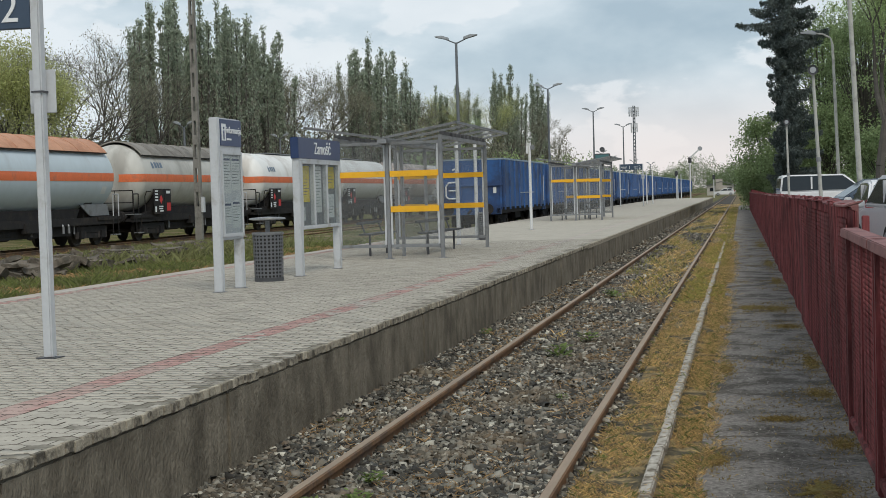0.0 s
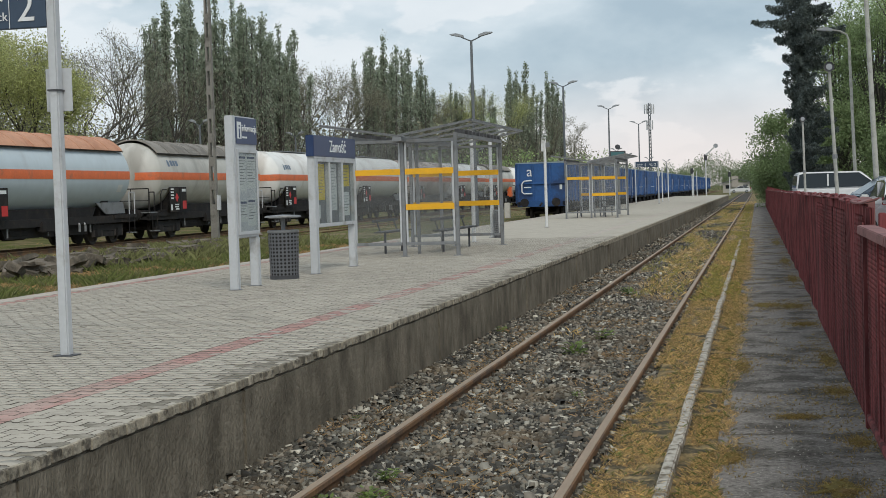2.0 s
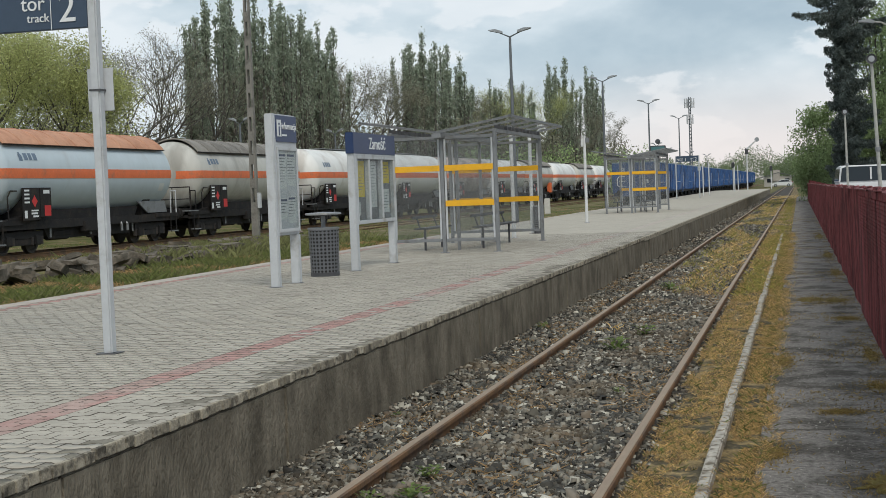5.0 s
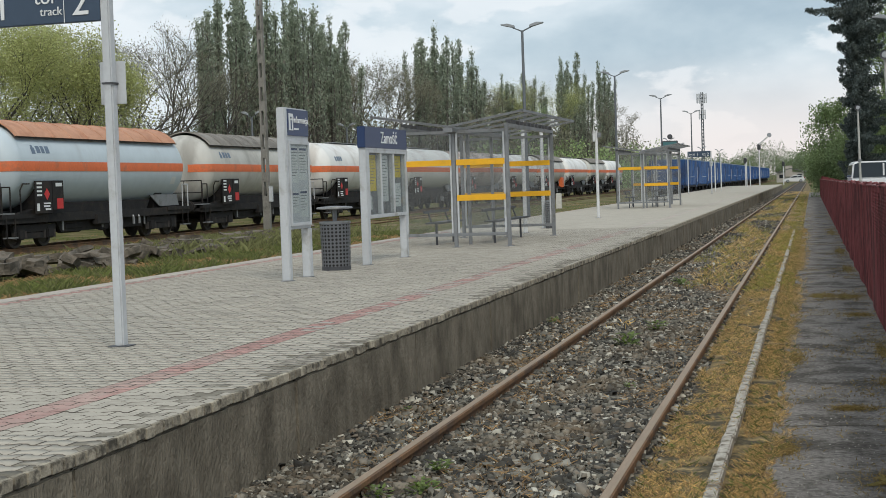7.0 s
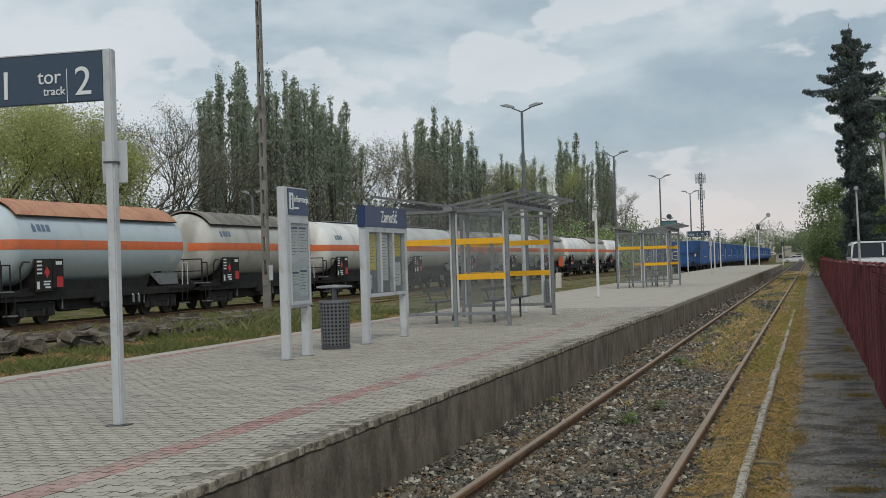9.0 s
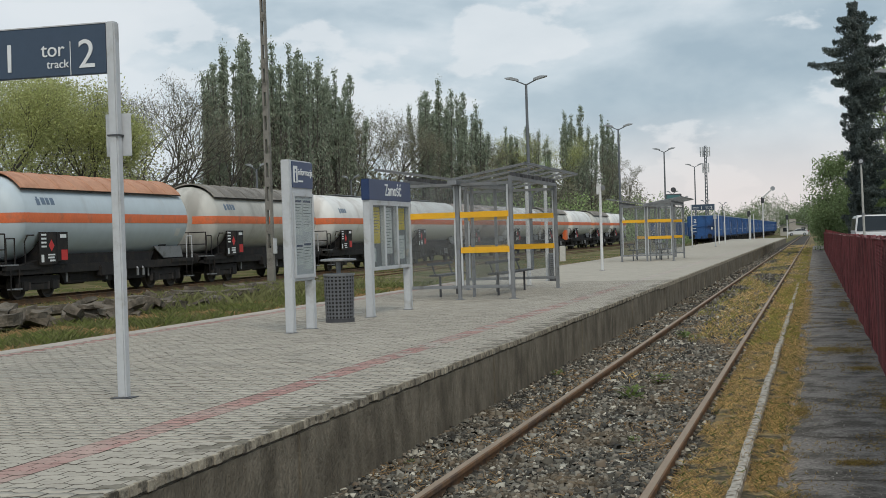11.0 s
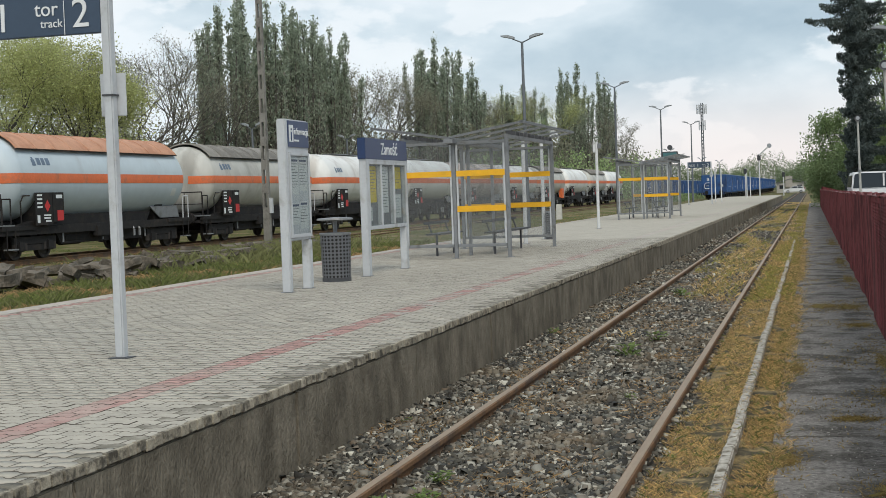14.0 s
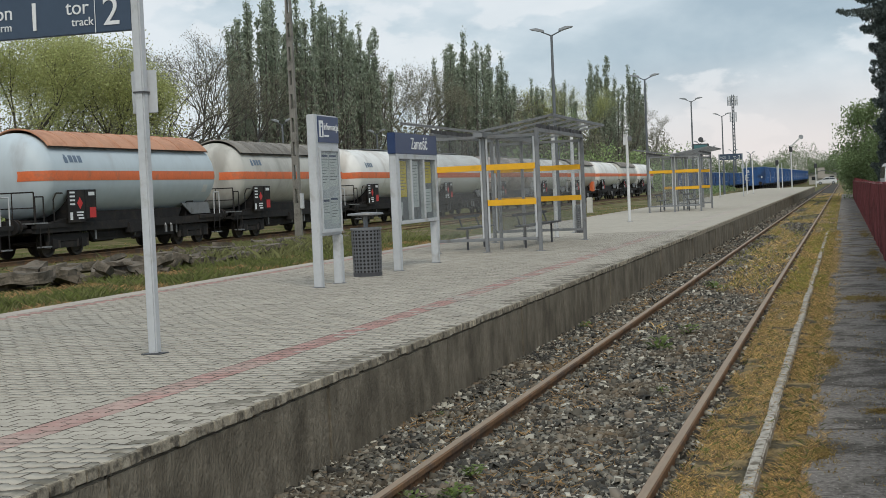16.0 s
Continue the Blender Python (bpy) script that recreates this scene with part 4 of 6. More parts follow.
def twin_lamp(x, y, z, h, arm=0.9, label="tall grey steel lamp post with two arms"):
    p = thing("street_lamp", label, "lamp post", pose(x, y, z), "twin-arm yard lamps")
    part("post", Mesh().tube((0, 0, 0), (0, 0, h * 0.45), 0.13, 0.10, 10).tube((0, 0, h * 0.45), (0, 0, h - 0.25), 0.085, 0.06, 10), LAMP_POST, p, smooth=True)
    for sx in (-1, 1):
        part("arm", Mesh().tube((0, 0, h - 0.3), (sx * arm * 0.55, 0, h - 0.08), 0.035, 0.03, 6), LAMP_POST, p)
        part("lamp_head", Mesh().prism([(sx * arm * 0.42, h - 0.12), (sx * arm * 1.15, h + 0.04), (sx * arm * 1.2, h + 0.10), (sx * arm * 0.8, h + 0.12), (sx * arm * 0.42, h + 0.01)], "y", -0.12, 0.12), LAMP_HEAD, p, "grey lamp head", bevel=0.02)
    return p


def concrete_post():
    """Tall prestressed post: two tapering rails joined by webs, with oblong openings between."""
    p = thing("concrete_post", "tall grey concrete post with oblong openings", "post", pose(-22.4, 55.8, -0.05))
    H_ = 14.2

    def w(z):
        return 0.155 - 0.055 * z / H_

    def slab_(x0, x1, a, b, d=0.11):
        return Mesh().add([(x0 * w(a), -d, a), (x1 * w(a), -d, a), (x1 * w(a), d, a), (x0 * w(a), d, a), (x0 * w(b), -d, b), (x1 * w(b), -d, b), (x1 * w(b), d, b), (x0 * w(b), d, b)],
                          [(3, 2, 1, 0), (4, 5, 6, 7), (0, 1, 5, 4), (1, 2, 6, 5), (2, 3, 7, 6), (3, 0, 4, 7)])
    part("side_rail", slab_(-1, -0.4, 0, H_), CONCRETE_POST, p, bevel=0.01)
    part("side_rail", slab_(0.4, 1, 0, H_), CONCRETE_POST, p, bevel=0.01)
    part("foot_block", slab_(-0.4, 0.4, 0, 1.6, 0.105), CONCRETE_POST, p)
    z = 2.2
    while z < H_ - 0.5:
        part("web", slab_(-0.4, 0.4, z, min(z + 0.4, H_), 0.105), CONCRETE_POST, p)
        z += 1.0
    part("cable_box", Mesh().box(0.15, 0.27, -0.1, 0.1, 1.35, 2.0), PAINT_GREY, p, "small grey cable box", bevel=0.01)


platform_sign(-5.53, 10.47, "slate blue platform and track sign on grey poles")
copy = platform_sign(-7.04, 103.3, "distant platform and track sign on grey poles")
information_board()
station_sign()
litter_bin(-7.07, 20.35, PZ)
first_shelter = shelter()
second_shelter = copy_thing(first_shelter, pose(-6.8, 58.6, PZ))
litter_bin(-6.75, 36.85, PZ, 0.6, False)
speaker_pole(-6.86, 34.0, 2.75, False)
speaker_pole(-6.96, 37.0, 2.75, False)
speaker_pole(-6.81, 45.9, 2.85)
speaker_pole(-7.55, 115, 2.7, False)
speaker_pole(-7.2, 117, 2.7, False)
speaker_pole(-6.6, 150, 2.6, False)
speaker_pole(-7.0, 168, 2.9, False)
for ly in (68.1, 101.5, 133.2, 167.5):
    twin_lamp(-13.6, ly, -0.05, 9.5)
for lx, ly, lh in ((-17, 175, 6.6), (-17.5, 195, 6.4), (-16, 215, 6.2), (-15, 240, 6.2), (-33, 80.3, 6.6), (-33, 98.4, 6.5), (-30, 152, 6.5)):
    twin_lamp(lx, ly, -0.05, lh, 0.6, "low grey yard lamp with two arms")
concrete_post()


def display_board():
    p = thing("platform_display", "platform display box with a round lamp on top", "display", pose(-6.36, 66.0, PZ))
    part("pole", Mesh().tube((0, 0.1, 0), (0, 0.1, 2.6), 0.06, 0.06, 8), STEEL, p)
    part("box", Mesh().box(-0.36, 0.36, -0.12, 0.12, 2.45, 2.95), DARK_STEEL, p, bevel=0.02)
    part("screen", Mesh().box(-0.31, 0.31, -0.128, -0.121, 2.5, 2.9), TEAL, p, "dull teal screen")
    part("lamp_disc", Mesh().lathe([(-0.12, 0.0), (-0.12, 0.11), (0.06, 0.12), (0.06, 0.0)], 18, axis="y"), DARK_STEEL, p, "round dark lamp", at=pose(0, 0, 3.14))


def signal_mast(x, y, z, h, arm):
    p = thing("signal_mast", "white railway signal mast with a tilted arm" if arm else "white railway signal mast with lamp head", "signal", pose(x, y, z), "railway signals")
    part("mast", Mesh().tube((0, 0, 0), (0, 0, h), 0.09, 0.07, 8), WHITE_POLE, p)
    part("head", Mesh().box(-0.22, 0.22, -0.12, 0.12, h - 0.9, h - 0.1), DARK_STEEL, p, bevel=0.05)
    if arm:
        part("semaphore_arm", Mesh().tube((0, -0.1, h - 0.2), (1.2, -0.1, h + 0.85), 0.12, 0.12, 4), WHITE_POLE, p, "pale tilted arm")
        part("arm_disc", Mesh().lathe([(-0.05, 0), (-0.05, 0.3), (0.05, 0.3), (0.05, 0)], 14, axis="y"), LAMP_HEAD, p, at=pose(1.35, -0.1, h + 1.0))


display_board()
signal_mast(-6.7, 190, -0.1, 6.0, True)
signal_mast(-9.2, 205, -0.1, 4.4, False)
signal_mast(-4.6, 240, -0.1, 4.0, False)


def telecom_mast():
    p = thing("telecom_mast", "tall grey telecom mast with panel antennas", "mast", pose(-22.3, 303, 0))
    for a in range(3):
        c, s = 0.3 * math.cos(2.1 * a), 0.3 * math.sin(2.1 * a)
        part("leg", Mesh().tube((c, s, 0), (c * 0.8, s * 0.8, 19.6), 0.13, 0.1, 6), LAMP_POST, p)
    web = Mesh()
    for k in range(26):
        z = 0.75 * k
        for a in range(3):
            b = (a + 1) % 3
            web.tube((0.29 * math.cos(2.1 * a), 0.29 * math.sin(2.1 * a), z), (0.27 * math.cos(2.1 * b), 0.27 * math.sin(2.1 * b), z + 0.75), 0.05, 0.05, 4)
    part("lattice", web, LAMP_POST, p)
    for z, r, n in ((18.3, 0.95, 6), (14.9, 0.65, 5)):
        for k in range(n):
            a = 6.283 * k / n
            part("antenna", Mesh().box(-0.13, 0.13, -0.1, 0.1, -1.0, 1.0), PAINT_GREY, p, at=pose(r * math.cos(a), r * math.sin(a), z))
            part("bracket", Mesh().tube((0, 0, z), (r * math.cos(a), r * math.sin(a), z), 0.06, 0.06, 4), LAMP_POST, p)


telecom_mast()


# ---- rolling stock ----
def bogie(parent, y, mid=0.92, keyed=None):
    b = part("bogie", Mesh().box(-1.06, -0.94, y - 1.3, y + 1.3, 0.52, 0.76).box(0.94, 1.06, y - 1.3, y + 1.3, 0.52, 0.76).box(-1.0, 1.0, y - 0.2, y + 0.2, 0.5, 0.8)
             .prism([(y - 0.5, 0.3), (y + 0.5, 0.3), (y + 0.7, 0.5), (y - 0.7, 0.5)], "x", 0.95, 1.05).prism([(y - 0.5, 0.3), (y + 0.5, 0.3), (y + 0.7, 0.5), (y - 0.7, 0.5)], "x", -1.05, -0.95), BLACK_FRAME, parent)
    for dy in (-0.9, 0.9):
        w = Mesh()
        for sx in (-1, 1):
            w.add(*lathe_x(sx))
        w.tube((-0.9, 0, 0), (0.9, 0, 0), 0.08, 0.08, 8)
        ob = part("wheelset", w, WHEEL, b, at=pose(0, y + dy, 0.46))
        if keyed is not None:
            keyed.append((ob, y + dy))
        for sx in (-1, 1):
            part("axle_box", Mesh().box(sx * 1.0 - 0.12, sx * 1.0 + 0.12, y + dy - 0.2, y + dy + 0.2, 0.28, 0.64), BLACK_FRAME, b, bevel=0.04)
            for q in (-0.31, 0.31):
                part("spring", Mesh().tube((sx * 1.0, y + dy + q, 0.3), (sx * 1.0, y + dy + q, 0.56), 0.09, 0.09, 8), WHEEL, b)
    return b


def lathe_x(sx):
    m = Mesh().lathe([(0.68, 0.0), (0.68, 0.485), (0.715, 0.485), (0.72, 0.46), (0.83, 0.455), (0.83, 0.38), (0.78, 0.33), (0.79, 0.12), (0.83, 0.1), (0.83, 0.0)], 20, axis="z")
    return [(sx * z, x, y) for x, y, z in m.v], m.f


def buffers(parent, ends, z=1.06):
    for y, d in ends:
        for x in (-0.875, 0.875):
            part("buffer", Mesh().tube((x, y, z), (x, y + d * 0.5, z), 0.09, 0.08, 10).tube((x, y + d * 0.5, z), (x, y + d * 0.56, z), 0.24, 0.24, 14), BLACK_FRAME, parent)
        part("coupling", Mesh().tube((0, y, z - 0.05), (0, y + d * 0.62, z - 0.18), 0.06, 0.05, 6), BLACK_FRAME, parent)


def tank_wagon(y, tank, shade, stripe=True, mark=False, red=True, logo=None):
    w = thing("tank_wagon", {"rust": "grey-blue gas tank wagon with rusty orange sunshade", "grey": "pale grey gas tank wagon with grey-brown sunshade", None: "white gas tank wagon with orange stripe"}[shade], "tank wagon", pose(-26.0, y, 0.15), "standing tank wagons")
    R_, C, hl = 1.42, 2.70, 5.95
    prof = [(-hl - 0.72 * math.sin(a), R_ * max(0.02, math.cos(a)) ** 0.8) for a in (1.5, 1.3, 1.1, 0.85, 0.6, 0.35, 0.15)]
    prof.insert(0, (-hl - 0.725, 0.004))
    prof += [(v, R_) for v in (-hl, -hl + 0.05, -2, 2, hl - 0.05, hl)] + [(hl + 0.72 * math.sin(a), R_ * max(0.02, math.cos(a)) ** 0.8) for a in (0.15, 0.35, 0.6, 0.85, 1.1, 1.3, 1.5)] + [(hl + 0.725, 0.004)]
    at = pose(0, 0, C)
    barrel = part("barrel", Mesh().lathe(prof, 48, axis="y"), tank, w, smooth=True, at=at)
    for v in (-hl + 0.1, -0.03, hl - 0.16):
        part("weld_seam", Mesh().lathe([(v, R_ + 0.006), (v + 0.06, R_ + 0.006)], 48, axis="y"), tank, barrel)
    if stripe:
        for s in (1, -1):
            band, rings = Mesh(), [(v, r + 0.008) for v, r in prof if r > 0.26]
            vs = [(s * math.sqrt(r * r - q * q), v + (0.008 if v > 0 else -0.008), q) for v, r in rings for q in (-0.19, -0.1, 0.0, 0.06, 0.135)]
            fs = [(5 * i + k, 5 * i + k + 1, 5 * i + k + 6, 5 * i + k + 5) for i in range(len(rings) - 1) for k in range(4)]
            part("stripe", band.add(vs, fs), ORANGE, barrel, "orange stripe round the tank", smooth=True)
    if shade:
        m = SHADE_RUST if shade == "rust" else SHADE_GREY
        hs = 5.9
        shell = Mesh()
        n, a0, a1 = 22, radians(38), radians(142)
        pts = [(r, a0 + (a1 - a0) * i / n) for r in (R_ + 0.10, R_ + 0.13) for i in range(n + 1)]
        vs = [(r * math.cos(a), yy, r * math.sin(a)) for yy in (-hs, hs) for r, a in pts]
        k = n + 1
        fs = []
        for i in range(n):
            fs += [(i, i + 1, 2 * k + i + 1, 2 * k + i), (k + i, 3 * k + i, 3 * k + i + 1, k + i + 1), (i, k + i, k + i + 1, i + 1), (2 * k + i, 2 * k + i + 1, 3 * k + i + 1, 3 * k + i)]
        fs += [(0, 2 * k, 3 * k, k), (n, k + n, 3 * k + n, 2 * k + n)]
        sh = part("sunshade", shell.add(vs, fs), m, w, "curved sunshade sheet", smooth=True, at=at)
        for i in range(11):
            yy = -hs + 0.02 + (2 * hs - 0.1) * i / 10
            part("sheet_seam", Mesh().lathe([(yy, R_ + 0.13), (yy + 0.01, R_ + 0.15), (yy + 0.05, R_ + 0.15), (yy + 0.06, R_ + 0.13)], 18, a0, a1, "y", False), m, sh)
        part("edge_angle", Mesh().box((R_ + 0.1) * math.cos(a0), (R_ + 0.15) * math.cos(a0) + 0.015, -hs, hs, (R_ + 0.1) * math.sin(a0) - 0.03, (R_ + 0.1) * math.sin(a0)), BLACK_FRAME, sh)
    else:
        part("walkway", Mesh().box(-0.3, 0.3, -2.5, 2.5, 4.16, 4.2), STEEL, w)
    # frame
    part("underframe", Mesh().box(-1.25, 1.25, -6.95, -4.9, 0.98, 1.12).box(-1.25, 1.25, 4.9, 6.95, 0.98, 1.12).box(-1.1, 1.1, -6.95, -6.8, 0.85, 1.25).box(-1.1, 1.1, 6.8, 6.95, 0.85, 1.25)
              .box(-1.2, -1.05, -6.9, 6.9, 0.82, 1.1).box(1.05, 1.2, -6.9, 6.9, 0.82, 1.1).box(-0.5, 0.5, -6.5, 6.5, 0.75, 1.25), BLACK_FRAME, w)
    for s in (-1, 1):
        k = 1.0 if s < 0 else 0.78
        part("saddle", Mesh().prism([(-1.15 * k, 1.05), (1.15 * k, 1.05), (1.28 * k, 2.0 if s < 0 else 1.7), (0.8, 1.6), (-0.8, 1.6), (-1.28 * k, 2.0 if s < 0 else 1.7)], "y", s * 4.6 - 0.3, s * 4.6 + 0.3), BLACK_FRAME, w)
        if s > 0:
            # added plate, dark grey to pass for the tank's own lower belly
            part("skirt", Mesh().prism([(6.3, 1.16), (4.55, 1.16), (3.7, 1.62), (6.1, 1.62)], "x", 1.0, 1.06), STEEL, w, "added grey plate standing in for the dark tank bottom", bevel=0.01)
        else:
            part("skirt", Mesh().prism([(-5.9, 1.12), (-3.9, 1.42), (-3.2, 1.42), (-3.6, 1.12)], "x", 0.9, 1.16), BLACK_FRAME, w)
        bogie(w, s * 4.7)
    part("air_tank", Mesh().tube((0.75, -2.6, 0.62), (0.75, -1.4, 0.62), 0.24, 0.24, 12), BLACK_FRAME, w)
    part("brake_box", Mesh().box(-0.9, 1.05, 0.5, 1.1, 0.42, 0.85), BLACK_FRAME, w, bevel=0.04)
    part("side_truss", Mesh().prism([(-3.7, 1.46), (3.9, 1.46), (3.1, 0.44), (-2.9, 0.44)], "x", 0.88, 0.96), BLACK_FRAME, w)
    for y2 in (2.0, 2.45):
        part("valve_pipe", Mesh().pipe([(1.22, y2, 0.55), (1.22, y2, 0.8), (1.1, y2, 0.95)], 0.05), STEEL, w)
    part("valve_box", Mesh().box(1.05, 1.28, -0.9, 0.1, 0.62, 1.0), BLACK_FRAME, w, bevel=0.03)
    for y2 in (-3.0, -0.2, 1.3, 3.1):
        part("hanger", Mesh().tube((1.1, y2, 1.1), (1.1, y2, 0.5), 0.035, 0.035, 6), STEEL, w)
    part("end_platform", Mesh().box(-1.25, 1.25, -7.0, -6.2, 1.13, 1.17), STEEL, w)
    buffers(w, ((-6.95, -1), (6.95, 1)))
    # hazard plates on the side
    for a, b in ((-5.15, -4.1), (-4.05, -3.35)):
        pl = part("hazard_plate", Mesh().box(1.36, 1.39, a, b, 1.12 if a < -4.1 else 1.22, 2.2), BLACK_FRAME, w, "dark plate with hazard marks")
        if a < -4.1:
            part("hazard_mark", Mesh().prism([(a + 0.55, 1.75), (a + 0.73, 1.95), (a + 0.91, 1.75), (a + 0.73, 1.55)], "x", 1.391, 1.395), RED_MARK, pl)
            bars(pl, [(1.391, a + 0.1, a + 0.42, 2.08 - 0.13 * k, 2.14 - 0.13 * k) for k in range(4)] + [(1.391, a + 0.08, a + 0.25, 1.2, 1.45), (1.391, a + 0.5, a + 0.95, 1.42, 1.47), (1.391, a + 0.5, a + 0.9, 1.32, 1.38), (1.391, a + 0.6, a + 0.95, 1.22, 1.28)], WHITE)
        else:
            part("warning_plate", Mesh().box(1.391, 1.396, a + 0.25, b - 0.05, 1.25, 1.6), RED_MARK, pl, "red warning plate")
            bars(pl, [(1.391, a + 0.2, b - 0.1, 2.0, 2.12)], WHITE)
    # steps and hand rails at the ends
    for s in (-1, 1):
        rail_paint = BLACK_FRAME if s < 0 else PAINT_GREY
        part("hand_rail", Mesh().pipe([(1.2, s * 6.85, 1.1), (1.2, s * 6.85, 2.0), (1.2, s * 6.35, 2.0), (1.2, s * 6.35, 1.1)], 0.024), rail_paint, w)
        for y2 in (6.2, 6.7):
            part("step_hanger", Mesh().tube((1.25, s * y2, 0.35), (1.25, s * y2, 1.05), 0.02, 0.02, 6), BLACK_FRAME, w)
        if s < 0:
            part("end_railing", Mesh().pipe([(-1.2, -6.9, 1.15), (-1.2, -6.9, 2.15), (1.2, -6.9, 2.15), (1.2, -6.9, 1.15)], 0.024).pipe([(-1.2, -6.9, 1.65), (1.2, -6.9, 1.65)], 0.02).pipe([(0.4, -6.9, 1.15), (0.4, -6.9, 2.15)], 0.02).pipe([(-0.4, -6.9, 1.15), (-0.4, -6.9, 2.15)], 0.02), BLACK_FRAME, w)
            part("ladder_hoop", Mesh().pipe([(1.3, -5.9, 1.15), (1.32, -5.95, 1.9), (1.34, -5.8, 2.1), (1.36, -5.45, 2.1)], 0.024), BLACK_FRAME, w)
        part("step", Mesh().box(1.1, 1.35, s * 6.45 - 0.25, s * 6.45 + 0.25, 0.36, 0.4), STEEL, w)
    # the owner's mark as plain blocks, and small data panels
    for u0, u1, a0, a1 in ((-5.2, -4.98, 0.27, 0.43), (-5.15, -5.03, 0.43, 0.49), (-4.88, -4.64, 0.29, 0.47), (-4.58, -4.38, 0.29, 0.47), (-4.31, -4.07, 0.29, 0.47)) if logo else ():
        part("owner_mark", Mesh().lathe([(u0, R_ + 0.007), (u1, R_ + 0.007)], 4, a0, a1, "y", False), logo, barrel)
    part("data_panel", Mesh().lathe([(5.1, R_ + 0.006), (5.5, R_ + 0.006)], 3, -0.5, -0.28, "y", False), PAPER, barrel)
    return w


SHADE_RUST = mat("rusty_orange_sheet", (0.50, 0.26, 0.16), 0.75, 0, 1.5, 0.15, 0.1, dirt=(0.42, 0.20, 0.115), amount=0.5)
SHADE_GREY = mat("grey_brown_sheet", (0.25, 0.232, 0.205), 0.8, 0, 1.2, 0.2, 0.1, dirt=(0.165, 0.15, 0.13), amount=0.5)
TANK_BLUE = mat("grey_blue_tank_paint", (0.50, 0.575, 0.62), 0.5, 0, 0.6, 0.08, 0.03, dirt=(0.40, 0.43, 0.45), amount=0.2, stretch=(1, 0.7, 0.3))
TANK_GREY = mat("warm_grey_tank_paint", (0.53, 0.52, 0.48), 0.55, 0, 0.6, 0.1, 0.03, dirt=(0.36, 0.345, 0.31), amount=0.4, stretch=(1, 0.7, 0.3))
TANK_WHITE = mat("white_tank_paint", (0.76, 0.755, 0.73), 0.5, 0, 0.6, 0.08, 0.03, dirt=(0.55, 0.52, 0.48), amount=0.35, stretch=(1, 0.7, 0.3))
TANK_PINK = mat("faded_tank_paint", (0.64, 0.54, 0.49), 0.6, 0, 0.6, 0.1, 0.03, dirt=(0.30, 0.25, 0.22), amount=0.5, stretch=(1, 0.7, 0.3))
LOGO_GREY = mat("grey_owner_mark", (0.13, 0.18, 0.25), 0.6)

kinds = ((TANK_GREY, None, None), (TANK_BLUE, "rust", LOGO_GREY), (TANK_GREY, "grey", LOGO_GREY), (TANK_WHITE, None, LOGO_GREY), (TANK_WHITE, None, None), (TANK_PINK, None, None), (TANK_WHITE, None, None),
         (TANK_GREY, "grey", None), (TANK_WHITE, None, None), (TANK_GREY, "grey", None), (TANK_WHITE, None, None))
for k, (tm, sm, lg) in enumerate(kinds):
    wagon = tank_wagon(46.3 + 15.15 * (k - 1), tm, sm, True, logo=lg)
    if k == 7:
        part("valve_cabinet", Mesh().box(1.02, 1.4, 4.3, 5.3, 1.0, 2.0), ORANGE, wagon, "orange valve cabinet", bevel=0.04)

WAGON_RUN = 14.04
rolling = []
wheel_keys = []


